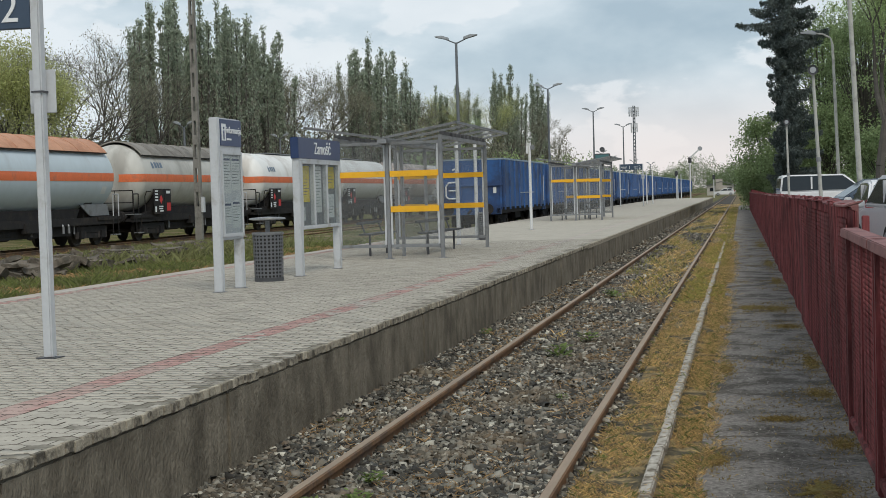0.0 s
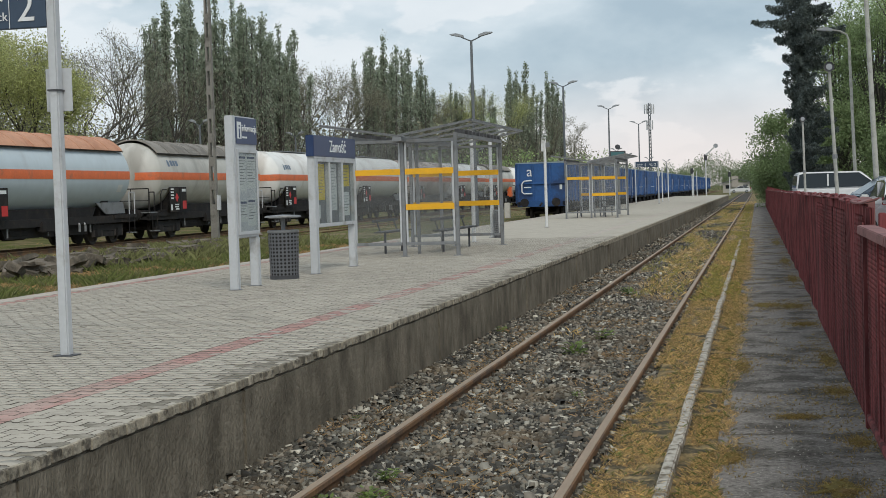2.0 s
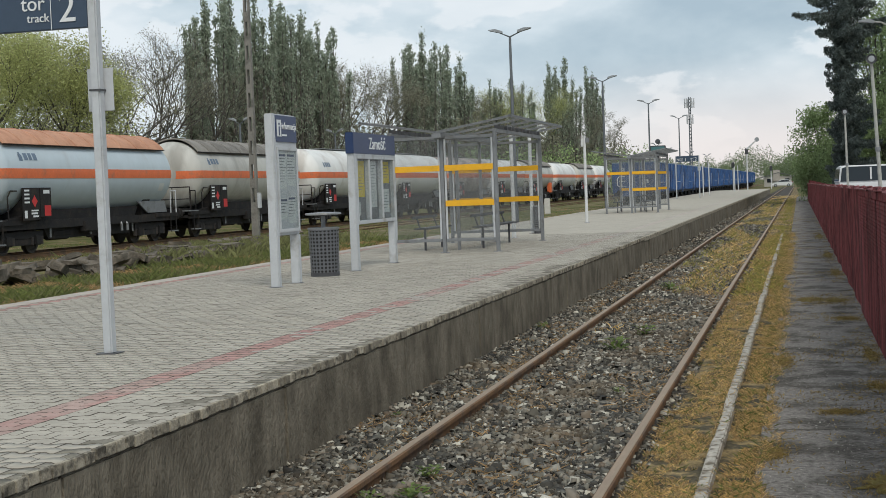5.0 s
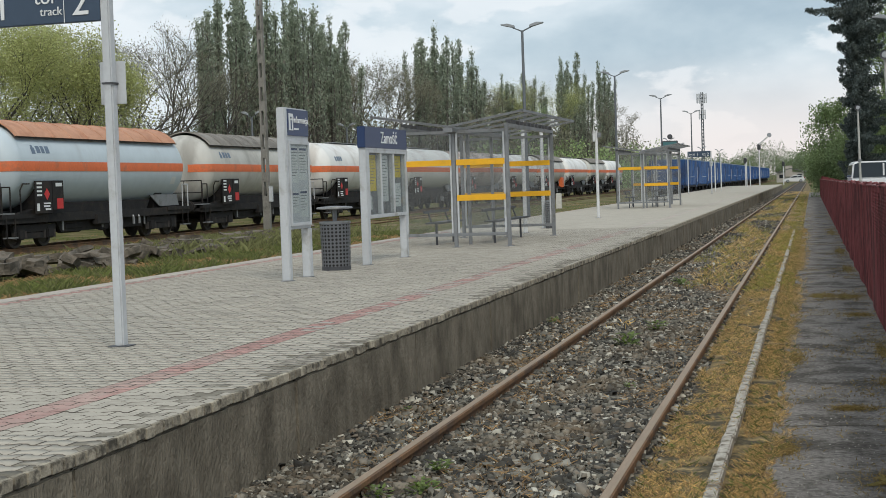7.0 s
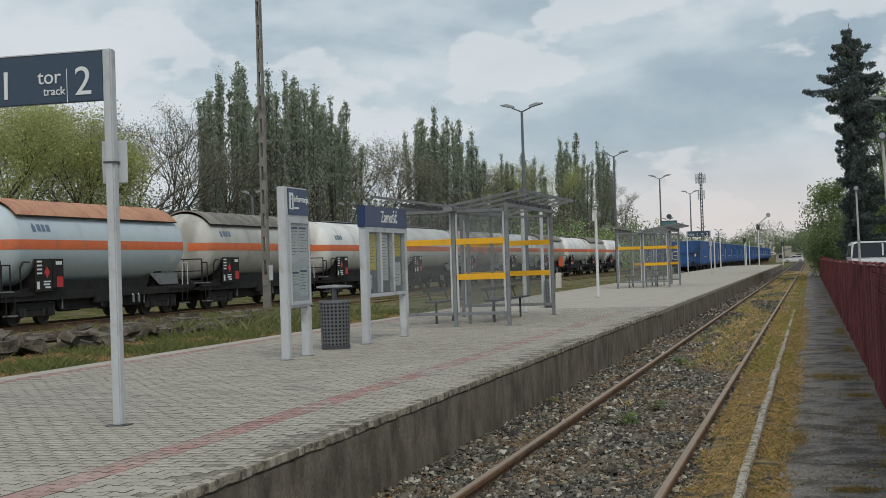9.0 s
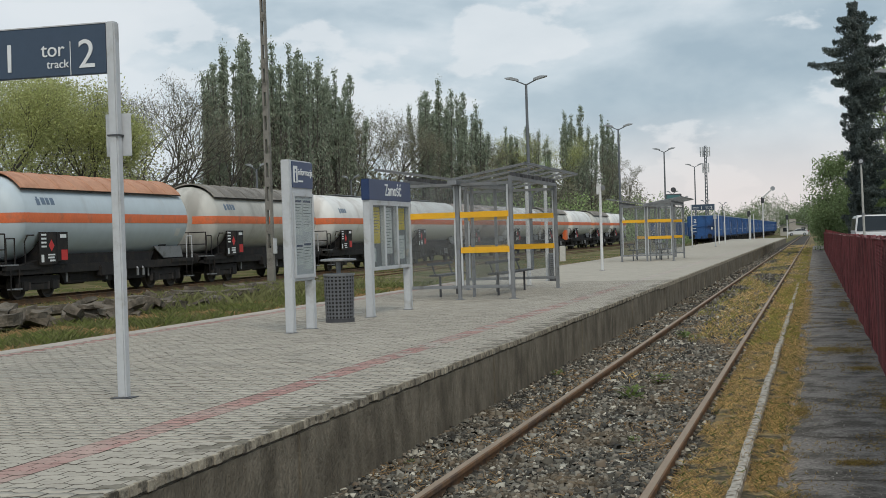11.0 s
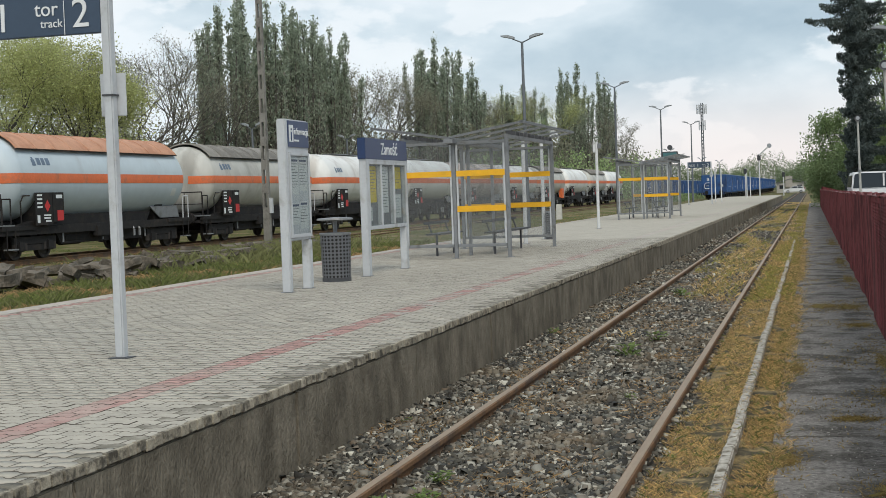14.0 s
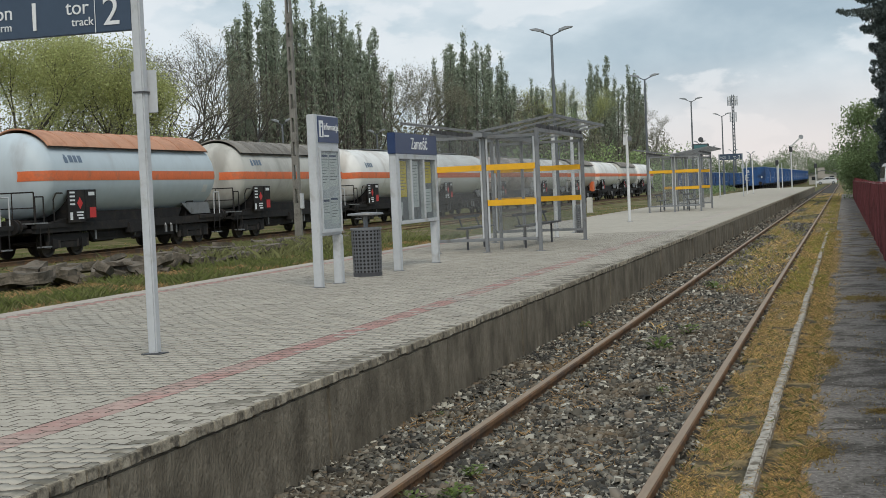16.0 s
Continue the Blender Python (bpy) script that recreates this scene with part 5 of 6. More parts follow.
def gondola(keyed=None):
    """Open blue wagon; local origin at the middle on rail level, its trailing end towards -y."""
    w = thing("open_wagon", "blue open freight wagon rolling away behind the platform", "freight wagon", pose(-11.7, 0, 0), "moving blue freight train")
    hl, hw, z0, z1 = 6.4, 1.42, 1.12, 3.22
    for s in (-1, 1):
        side = part("side_wall", Mesh().box(s * hw - 0.04, s * hw + 0.04, -hl, hl, z0, z1), BLUE_WAGON, w)
        for k in range(10):
            y = -hl + 0.1 + (2 * hl - 0.2) * k / 9
            part("stanchion", Mesh().prism([(s * (hw + 0.04), y - 0.07), (s * (hw + 0.10), y - 0.045), (s * (hw + 0.10), y + 0.045), (s * (hw + 0.04), y + 0.07)], "z", z0 - 0.1, z1 - 0.02), BLUE_WAGON, side)
        part("side_rim", Mesh().box(s * hw - 0.07, s * hw + 0.07, -hl, hl, z1, z1 + 0.07), RIM_BLUE, side, "pale worn top rim")
        part("sole_bar", Mesh().box(s * 1.25 - 0.08, s * 1.25 + 0.08, -6.75, 6.75, 0.86, 1.1), BLACK_FRAME, w)
        part("door_rail", Mesh().tube((s * (hw + 0.12), -2.2, 1.75), (s * (hw + 0.12), 2.2, 1.75), 0.02, 0.02, 5), PAINT_GREY, side, "pale hand rail")
        part("hand_rail", Mesh().tube((s * (hw + 0.12), 5.6, 1.3), (s * (hw + 0.12), 5.6, 2.6), 0.02, 0.02, 5), PAINT_GREY, side, "pale hand rail")
        e = part("end_wall", Mesh().box(-hw + 0.04, hw - 0.04, s * hl - 0.04, s * hl + 0.04, z0, z1), BLUE_WAGON, w)
        part("end_rim", Mesh().box(-hw - 0.07, hw + 0.07, s * hl - 0.06, s * hl + 0.06, z1, z1 + 0.07), RIM_BLUE, e, "pale worn top rim")
        for x in (-1.33, -0.5, 0.45, 1.33):
            part("end_post", Mesh().box(x - 0.05, x + 0.05, min(s * (hl + 0.04), s * (hl + 0.10)), max(s * (hl + 0.04), s * (hl + 0.10)), z0 - 0.1, z1 - 0.02), BLUE_WAGON, e)
        part("end_belt", Mesh().box(-hw, hw, min(s * (hl + 0.04), s * (hl + 0.13)), max(s * (hl + 0.04), s * (hl + 0.13)), 2.08, 2.16), BLUE_WAGON, e)
        yy = s * (hl + 0.15)
        part("step_rail", Mesh().pipe([(-0.55 * -s, yy, 2.28), (-1.0 * -s, yy, 2.25), (-1.12 * -s, yy, 2.1), (-1.12 * -s, yy, 1.65), (-1.0 * -s, yy, 1.55), (-0.55 * -s, yy, 1.55)], 0.035).pipe([(-0.6 * -s, yy, 1.9), (-1.0 * -s, yy, 1.9)], 0.03), WHITE, e, "white hand rail")
        if s < 0:
            write("a", 0.8, e, pose(-0.86, -hl - 0.052, 2.52), "wagon_mark")
        part("badge", Mesh().box(min(1.12 * -s, 0.98 * -s) , max(1.12 * -s, 0.98 * -s), min(s * (hl + 0.041), s * (hl + 0.05)), max(s * (hl + 0.041), s * (hl + 0.05)), 1.75, 2.02), PAPER, e, "small pale badge")
        part("end_sill", Mesh().box(-1.35, 1.35, min(s * 6.5, s * 6.75), max(s * 6.5, s * 6.75), 0.82, 1.14), BLUE_WAGON, w)
        bogie(w, s * 4.5, keyed=keyed)
    part("floor_pan", Mesh().box(-hw, hw, -hl, hl, 1.08, 1.14), BLACK_FRAME, w)
    part("centre_sill", Mesh().box(-0.35, 0.35, -6.5, 6.5, 0.7, 1.08).box(0.9, 1.1, -1.2, 0.4, 0.55, 0.85), BLACK_FRAME, w)
    buffers(w, ((-6.72, -1), (6.72, 1)))
    return w


# the train's trailing buffers stand at TRAIN_Y at the start and roll away at SPEED
TRAIN_Y, SPEED = 60.5, 8.2
first = gondola(wheel_keys)
rolling.append((first, TRAIN_Y + 7.02))
for k in range(1, 17):
    rolling.append((copy_thing(first, pose(-11.7, TRAIN_Y + 7.02 + WAGON_RUN * k, 0)), TRAIN_Y + 7.02 + WAGON_RUN * k))
for k in range(8):
    ob = copy_thing(first, pose(-21.3, 206 + WAGON_RUN * k, 0.06 - 0.35))
    tagged(ob, "blue open freight wagon standing on a far siding", "freight wagon", "standing blue wagons")


def motions():
    for ob, y in rolling:
        walk(ob, [(t, pose(-11.7, y + SPEED * t, 0)) for t in (0.0, 4.0, 8.0, 12.0, 16.0)])
    for ob, y in wheel_keys:
        turn = -SPEED / 0.46
        rows = [(k / 15.0, Matrix.Translation((0, y, 0.46)) @ Matrix.Rotation(turn * k / 15.0, 4, "X")) for k in range(241)]
        walk(ob, rows)

# ---- fence ----
def diamond_net(x, y, length, z0, z1, step):
    """Crossing slanted strands between two heights."""
    net, rise = Mesh(), z1 - z0
    for d in (-1, 1):
        for i in range(-int(rise / step) - 1, int(length / step) + 1):
            a = i * step
            lo, hi = max(0.0, a), min(length, a + rise)
            if hi - lo < 0.05:
                continue
            p, q = (lo, lo - a), (hi, hi - a)
            if d < 0:
                p, q = (length - p[0], p[1]), (length - q[0], q[1])
            net.tube((x, y + p[0], z0 + p[1]), (x, y + q[0], z0 + q[1]), 0.006, 0.006, 4, False)
    return net


def fence():
    f = tagged(new("fence"), "dark maroon corrugated sheet fence with ragged wavy top", "fence")
    y = 10.3
    k = 0
    while y < 108:
        n, L = 72, 1.95
        x0 = 0.74 - 0.0022 * (y - 20)
        vs, fs = [], []
        for i in range(n + 1):
            yy = y + L * i / n
            off = 0.03 * max(-0.6, min(0.6, math.sin(i / n * 2 * math.pi * 12))) + 0.012 * math.sin(yy * 2.1)
            top = 1.585 - 0.0035 * max(0, yy - 14) + 0.022 * math.sin(yy * 5.3) + 0.02 * noise.noise(Vector((yy * 2.5, 0, 5)))
            if y < 13:
                top -= 0.012 * (13 - yy)
            for dx, z in ((0, 0.02), (0, top), (0.012, top), (0.012, 0.02)):
                lean = 0.05 * max(0.0, z - 1.1) * (1 + math.sin(yy * 1.7))
                vs.append((x0 + off + dx - lean, yy, z))
        for i in range(n):
            for c in range(4):
                fs.append((4 * i + c, 4 * i + (c + 1) % 4, 4 * i + 4 + (c + 1) % 4, 4 * i + 4 + c))
        part("sheet_panel", Mesh().add(vs, fs), MAROON, f)
        if k < 4:
            part("wire_mesh", diamond_net(x0 - 0.045, y, L, 0.05, 1.48, 0.075), MAROON, f, "maroon diamond mesh")
        part("fence_post", Mesh().box(x0 + 0.06, x0 + 0.11, y - 0.03, y + 0.03, 0, 1.5), MAROON, f, bevel=0.006)
        for i in range(6):
            a, b = y + L * i / 6, y + L * (i + 1) / 6
            h = lambda q: 1.575 - 0.0035 * max(0, q - 14) + 0.03 * noise.noise(Vector((q * 1.9, 4, 5)))
            w0, w1 = 0.05 + 0.03 * math.sin(a * 4.1), 0.05 + 0.03 * math.sin(b * 4.1)
            cap = Mesh().add([(x0 - w0, a, h(a) - 0.012), (x0 + 0.07, a, h(a) + 0.01), (x0 + 0.07, b, h(b) + 0.01), (x0 - w1, b, h(b) - 0.012), (x0 - w0, a, h(a)), (x0 + 0.07, a, h(a) + 0.022), (x0 + 0.07, b, h(b) + 0.022), (x0 - w1, b, h(b))],
                    [(3, 2, 1, 0), (4, 5, 6, 7), (0, 1, 5, 4), (1, 2, 6, 5), (2, 3, 7, 6), (3, 0, 4, 7)])
            part("torn_cap", cap, MAROON if k % 3 else FADED_MAROON, f)
        y += L + 0.02
        k += 1
    # the framed mesh panels nearest the path's start
    for j, y in enumerate((8.12, 5.98, 3.84)):
        g = part("mesh_panel", Mesh().box(0.70, 0.76, y, y + 0.07, 0, 1.42).box(0.70, 0.76, y + 2.0, y + 2.07, 0, 1.42).box(0.705, 0.755, y + 0.07, y + 2.0, 0.06, 0.11).box(0.715, 0.745, y + 1.0, y + 1.04, 0.11, 1.36), MAROON, f, bevel=0.006)
        part("top_rail", Mesh().prism([(0.665, 1.36), (0.79, 1.375), (0.79, 1.42), (0.67, 1.42)], "y", y - 0.02, y + 2.09), FADED_MAROON, g, "faded maroon top rail", bevel=0.006)
        part("wire_mesh", diamond_net(0.73, y + 0.07, 1.93, 0.11, 1.36, 0.065), MAROON, g, "maroon diamond mesh")
        part("back_sheet", Mesh().box(0.80, 0.81, y, y + 2.07, 0.0, 1.1), MAROON, g)
    part("return_panel", Mesh().box(0.8, 0.98, 12.6, 12.63, 0.25, 1.55), FADED_MAROON, f)


fence()


# ---- cars ----
def car(x, y, z, turn, paint, length, height, body, cabin, label, width=1.75, open_glass=(0.86, 0.74)):
    """body, cabin: outlines (along, up) of the lower body and of the glasshouse; nose towards +y before turning."""
    c = thing("car", label, "car", pose(x, y, z, 0, 0, turn), "parked cars")
    hw = width / 2
    part("body", Mesh().prism(body, "x", -hw, hw), paint, c, bevel=0.06, smooth=True)
    n = len(cabin)
    m = Mesh()
    vs = [(s * hw * (0.97 - 0.16 * (q - cabin[0][1]) / (height - cabin[0][1])), p, q) for s in (-1, 1) for p, q in cabin]
    fs = [tuple(range(n - 1, -1, -1)), tuple(range(n, 2 * n))] + [(i, (i + 1) % n, n + (i + 1) % n, n + i) for i in range(n)]
    cab = part("cabin", m.add(vs, fs), paint, c, bevel=0.05, smooth=True)
    # side windows, windscreen and rear window, slightly proud
    def inset(p, q):
        cy = sum(a for a, _ in cabin) / n
        cz = (cabin[0][1] + height) / 2
        return (cy + (p - cy) * open_glass[0], cz + (q - cz) * open_glass[1])
    for s in (-1, 1):
        pts = [inset(p, q) for p, q in cabin]
        side = [(s * (hw * (0.97 - 0.16 * (q - cabin[0][1]) / (height - cabin[0][1])) + 0.012), p, q) for p, q in pts]
        inner = [(v[0] - s * 0.03, v[1], v[2]) for v in side]
        fs = [tuple(range(n)), tuple(range(2 * n - 1, n - 1, -1))] + [(i, (i + 1) % n, n + (i + 1) % n, n + i) for i in range(n)]
        part("side_window", Mesh().add(side + inner, fs), CAR_GLASS, cab)
        mid = sum(p for p, _ in cabin) / n
        part("pillar", Mesh().box(min(s * hw * 0.86, s * hw * 0.955), max(s * hw * 0.86, s * hw * 0.955), mid - 0.04, mid + 0.04, cabin[0][1], height - 0.12), paint, cab)
        part("mirror", Mesh().box(min(s * hw, s * (hw + 0.2)), max(s * hw, s * (hw + 0.2)), cabin[-1][0] - 0.35, cabin[-1][0] - 0.2, cabin[0][1], cabin[0][1] + 0.15), paint, c, bevel=0.03)
        part("rear_light", Mesh().box(min(s * hw * 0.78, s * (hw + 0.01)), max(s * hw * 0.78, s * (hw + 0.01)), -length / 2 - 0.012, -length / 2 + 0.22, 0.80, 1.06), RED_LENS, c, "red rear light", bevel=0.02)
        for py in (-length * 0.30, length * 0.31):
            w = part("wheel", Mesh().tube((s * (hw - 0.2), py, 0.31), (s * (hw + 0.015), py, 0.31), 0.31, 0.31, 20), TYRE, c)
            part("rim", Mesh().tube((s * (hw + 0.012), py, 0.31), (s * (hw + 0.03), py, 0.31), 0.2, 0.19, 14), LAMP_HEAD, w)
    (a, b) = cabin[0], cabin[1]
    def slope(lo, hi, out):
        w0, w1 = hw * 0.84, hw * 0.74
        p0 = (lo[0] + (hi[0] - lo[0]) * 0.14, lo[1] + (hi[1] - lo[1]) * 0.14)
        p1 = (lo[0] + (hi[0] - lo[0]) * 0.86, lo[1] + (hi[1] - lo[1]) * 0.86)
        o = [(-w0, p0[0] + out, p0[1] + 0.01), (w0, p0[0] + out, p0[1] + 0.01), (w1, p1[0] + out, p1[1] + 0.01), (-w1, p1[0] + out, p1[1] + 0.01)]
        i = [(u, v - out * 2, q - 0.02) for u, v, q in o]
        return Mesh().add(o + i, [(0, 1, 2, 3), (7, 6, 5, 4), (0, 4, 5, 1), (1, 5, 6, 2), (2, 6, 7, 3), (3, 7, 4, 0)])
    part("rear_window", slope(cabin[0], cabin[1], -0.012), CAR_GLASS, cab)
    part("windscreen", slope(cabin[-1], cabin[-2], 0.012), CAR_GLASS, cab)
    part("bumper", Mesh().box(-hw * 0.95, hw * 0.95, -length / 2 - 0.06, -length / 2 + 0.1, 0.32, 0.58), BLACK_FRAME, c, bevel=0.05)
    part("number_plate", Mesh().box(-0.26, 0.26, -length / 2 - 0.07, -length / 2 - 0.058, 0.62, 0.73), PAPER, c)
    return c


def hatch(l):
    return [(-l / 2, 0.3), (l / 2, 0.3), (l / 2, 0.62), (l / 2 - 0.25, 0.80), (l * 0.24, 0.95), (-l / 2, 0.98)]


SILVER = mat("silver_car_paint", (0.56, 0.58, 0.60), 0.3, 0.0, 2, 0.04, 0)
CAR_WHITE = mat("white_car_paint", (0.68, 0.69, 0.70), 0.25, 0, 2, 0.04, 0)
CAR_BLUE = mat("slate_car_paint", (0.06, 0.085, 0.12), 0.25, 0.2, 2, 0.05, 0)
CAR_RED = mat("red_car_paint", (0.30, 0.03, 0.03), 0.3, 0, 2, 0.05, 0)
hl_ = 4.1
car(3.46, 30.0, 0.25, 8, SILVER, hl_, 1.64, hatch(hl_), [(-1.98, 0.96), (-1.72, 1.52), (-1.3, 1.64), (0.1, 1.62), (0.95, 0.97)], "silver hatchback with red rear lights parked behind the fence")
car(3.75, 38.0, 0.25, 4, CAR_WHITE, 3.7, 1.55, hatch(3.7), [(-1.8, 0.96), (-1.45, 1.48), (-1.1, 1.55), (0.1, 1.53), (0.9, 0.97)], "small white car parked behind the fence")
car(4.15, 46.0, 0.25, 98, CAR_BLUE, 4.5, 1.62, hatch(4.5), [(-2.0, 0.96), (-1.3, 1.56), (-0.7, 1.62), (0.3, 1.6), (1.3, 0.97)], "slate blue car parked in the car park")
van_l = 4.9
car(4.2, 74.0, 0.25, -84, CAR_WHITE, van_l, 1.98, [(-van_l / 2, 0.3), (van_l / 2, 0.3), (van_l / 2, 0.8), (van_l / 2 - 0.25, 1.0), (van_l * 0.34, 1.12), (-van_l / 2, 1.12)],
    [(-2.43, 1.1), (-2.32, 1.9), (-2.1, 1.98), (0.75, 1.96), (1.75, 1.12)], "white van with dark windows parked behind the fence", 1.9, (0.95, 0.84))

car(-3.6, 300.0, -0.1, 92, CAR_WHITE, 4.3, 1.45, hatch(4.3), [(-1.98, 0.96), (-1.4, 1.40), (-0.9, 1.45), (0.2, 1.44), (1.1, 0.97)], "distant white car at the level crossing")


def single_lamp(x, y, z, h, lean, kind):
    p = thing("lamp_post", {"spot": "slim pale pole with a round floodlight", "arm": "grey street lamp with one curved arm", "plain": "tall plain grey concrete pole"}[kind], "lamp post", pose(x, y, z, 0, lean, 0), "car park poles")
    r = 0.05 if kind == "spot" else (0.15 if kind == "plain" else 0.11)
    part("post", Mesh().tube((0, 0, 0), (0, 0, h), r, r * 0.7, 10), PALE_POLE, p, smooth=True)
    if kind == "spot":
        part("floodlight", Mesh().lathe([(-0.08, 0.0), (-0.08, 0.07), (-0.1, 0.115), (0.06, 0.11), (0.1, 0.05), (0.1, 0)], 16, axis="y"), DARK_STEEL, p, "round dark floodlight", at=pose(0, -0.02, h + 0.1))
        part("lens", Mesh().lathe([(-0.106, 0.0), (-0.106, 0.07), (-0.09, 0.07)], 16, axis="y"), LAMP_HEAD, p, at=pose(0, -0.02, h + 0.1))
        part("collar", Mesh().tube((0, 0, h * 0.5), (0, 0, h * 0.5 + 0.1), 0.06, 0.06, 8), STEEL, p)
    if kind == "arm":
        part("arm", Mesh().pipe([(0, 0, h), (-0.1, 0, h + 0.35), (-0.5, 0, h + 0.6), (-1.0, 0, h + 0.68)], 0.05), PALE_POLE, p)
        part("lamp_head", Mesh().prism([(-0.9, h + 0.58), (-1.75, h + 0.72), (-1.8, h + 0.8), (-1.3, h + 0.88), (-0.9, h + 0.76)], "y", -0.14, 0.14), LAMP_HEAD, p, bevel=0.03)


single_lamp(1.83, 33.5, 0.25, 4.0, -2.6, "spot")
single_lamp(1.72, 53.5, 0.2, 3.75, -1.0, "spot")
single_lamp(5.55, 84.5, 0.2, 9.6, -1.6, "arm")
single_lamp(5.9, 74.0, 0.2, 12.5, -2.2, "plain")


# ---- far building ----
def crossing_house():
    h = thing("crossing_house", "small grey plastered crossing house with chimney", "house", pose(-5.0, 318, -0.1))
    part("wall", Mesh().box(-2.6, 3.6, 0, 5, 0, 2.2), PLASTER, h)
    part("roof", Mesh().prism([(-3.4, 2.05), (0.4, 3.1), (4.3, 2.1), (4.3, 2.0), (0.4, 2.95), (-3.4, 1.95)], "y", -0.5, 5.5), ROOF_DARK, h)
    part("chimney", Mesh().box(-0.7, 0.8, -0.4, 0.9, 1.2, 3.6), CHIMNEY, h, bevel=0.03)
    part("window", Mesh().box(1.8, 2.8, -0.04, 0.02, 0.9, 1.7), CAR_GLASS, h)
    part("window", Mesh().box(-2.0, -1.2, -0.04, 0.02, 0.9, 1.7), CAR_GLASS, h)


crossing_house()


# ---- rubble and left-hand ground ----
def slab(x, y, z, l, w, h, turn, tilt):
    vs = []
    m = Mesh().box(-l / 2, l / 2, -w / 2, w / 2, -h / 2, h / 2)
    bm = bmesh.new()
    me = m.data("slab", STONE)
    bm.from_mesh(me)
    bmesh.ops.subdivide_edges(bm, edges=bm.edges[:], cuts=3, use_grid_fill=True)
    for v in bm.verts:
        d = noise.noise_vector(v.co * 2.2 + Vector((x, y, 0)))
        e = noise.noise_vector(v.co * 7.0 + Vector((y, x, 3)))
        v.co += Vector((d.x * 0.16 + e.x * 0.05, d.y * 0.14 + e.y * 0.05, d.z * 0.07 + e.z * 0.035))
    bm.to_mesh(me)
    bm.free()
    ob = new("concrete_slab", me)
    ob.matrix_basis = pose(x, y, z, tilt, tilt * 0.5, turn)
    tagged(ob, "broken mossy concrete slab lying in the grass", "rubble", "broken slabs in the grass")


rr = random.Random(5)
for i in range(64):
    sy = 26.5 + i * 0.33 + rr.uniform(-0.3, 0.3)
    slab(-17.6 + 0.01 * i + rr.uniform(-0.9, 0.9), sy, rr.uniform(0.04, 0.34), rr.uniform(0.5, 1.35), rr.uniform(0.4, 0.8), rr.uniform(0.12, 0.24), rr.uniform(0, 180), rr.uniform(-20, 20))
for i in range(70):
    slab(-17.0 + rr.uniform(-1.2, 1.1), 26.0 + i * 0.32 + rr.uniform(-0.4, 0.4), rr.uniform(0.03, 0.42), rr.uniform(0.25, 0.6), rr.uniform(0.2, 0.45), rr.uniform(0.08, 0.18), rr.uniform(0, 180), rr.uniform(-28, 28))
marker = setting("marker_stone", Mesh().box(-15.75, -15.4, 88, 88.3, -0.1, 1.0), RUBBLE_WHITE, "small whitewashed concrete marker stone", "marker", 0.03, "")


def yard_grass():
    n = 60000
    y = 20 + 90 * rng.random(n) ** 1.6
    x = rng.uniform(-32, -12.3, n)
    field = np.array([noise.noise(Vector((a * 0.35, b * 0.25, 1))) for a, b in zip(x, y)])
    keep = field + rng.normal(0, 0.12, n) > 0.0
    keep &= np.abs(np.abs(x + 26) - 0.75) > 0.12
    keep &= np.abs(np.abs(x + 21.3) - 0.75) > 0.12
    spots = np.stack([x, y, np.full(n, -0.03)], 1)
    blades("yard_grass", spots[keep], 0.085, 0.0045, 0.9, GREEN_BLADES, "rough green grass between the sidings")
    blades("yard_dry_grass", spots[~keep & (rng.random(n) < 0.6)], 0.07, 0.006, 1.1, RUSSET, "patches of dry russet weeds")
    n = 12000
    y = rng.normal(42, 3.4, n)
    x = rng.normal(-17.3, 1.0, n)
    blades("tall_grass", np.stack([x, y, np.full(n, -0.03)], 1), 0.40, 0.004, 0.5, STRAW_GREEN, "tall pale green and straw grass by the concrete post")
    n = 12000
    y = 20 + 22 * rng.random(n)
    x = rng.normal(-14.2, 0.8, n)
    keep = np.array([noise.noise(Vector((a * 0.7, b * 0.5, 3))) for a, b in zip(x, y)]) > -0.05
    blades("weeds_by_platform", np.stack([x, y, np.full(n, -0.03)], 1)[keep], 0.11, 0.004, 0.9, STRAW_GREEN, "low weeds behind the platform edge")


def edge_weeds():
    """Knee-high weeds, dry and green, in a ragged belt that shows over the platform's rear edge."""
    n = 26000
    y = 18 + 32 * rng.random(n) ** 1.2
    x = rng.uniform(-16.4, -13.4, n)
    tall = np.array([noise.noise(Vector((a * 0.6, b * 0.45, 21))) + 0.5 * noise.noise(Vector((a * 2.1, b * 1.7, 4))) for a, b in zip(x, y)])
    spots = np.stack([x, y, np.full(n, -0.05)], 1)
    dry = tall + rng.normal(0, 0.15, n) < -0.08
    blades("weed_belt", spots[(tall > 0.02) & ~dry], 0.22, 0.0045, 0.55, GREEN_BLADES, "tall green weeds behind the platform")
    blades("pale_weed_belt", spots[(tall > -0.1) & (rng.random(n) < 0.5) & ~dry], 0.20, 0.004, 0.6, STRAW_GREEN, "tall pale grass behind the platform")
    blades("dry_weed_belt", spots[dry], 0.14, 0.005, 0.9, RUSSET, "dry russet weeds behind the platform")


STRAW_GREEN = leafy("pale_grass", (0.20, 0.205, 0.085), 0.4)
yard_grass()
edge_weeds()


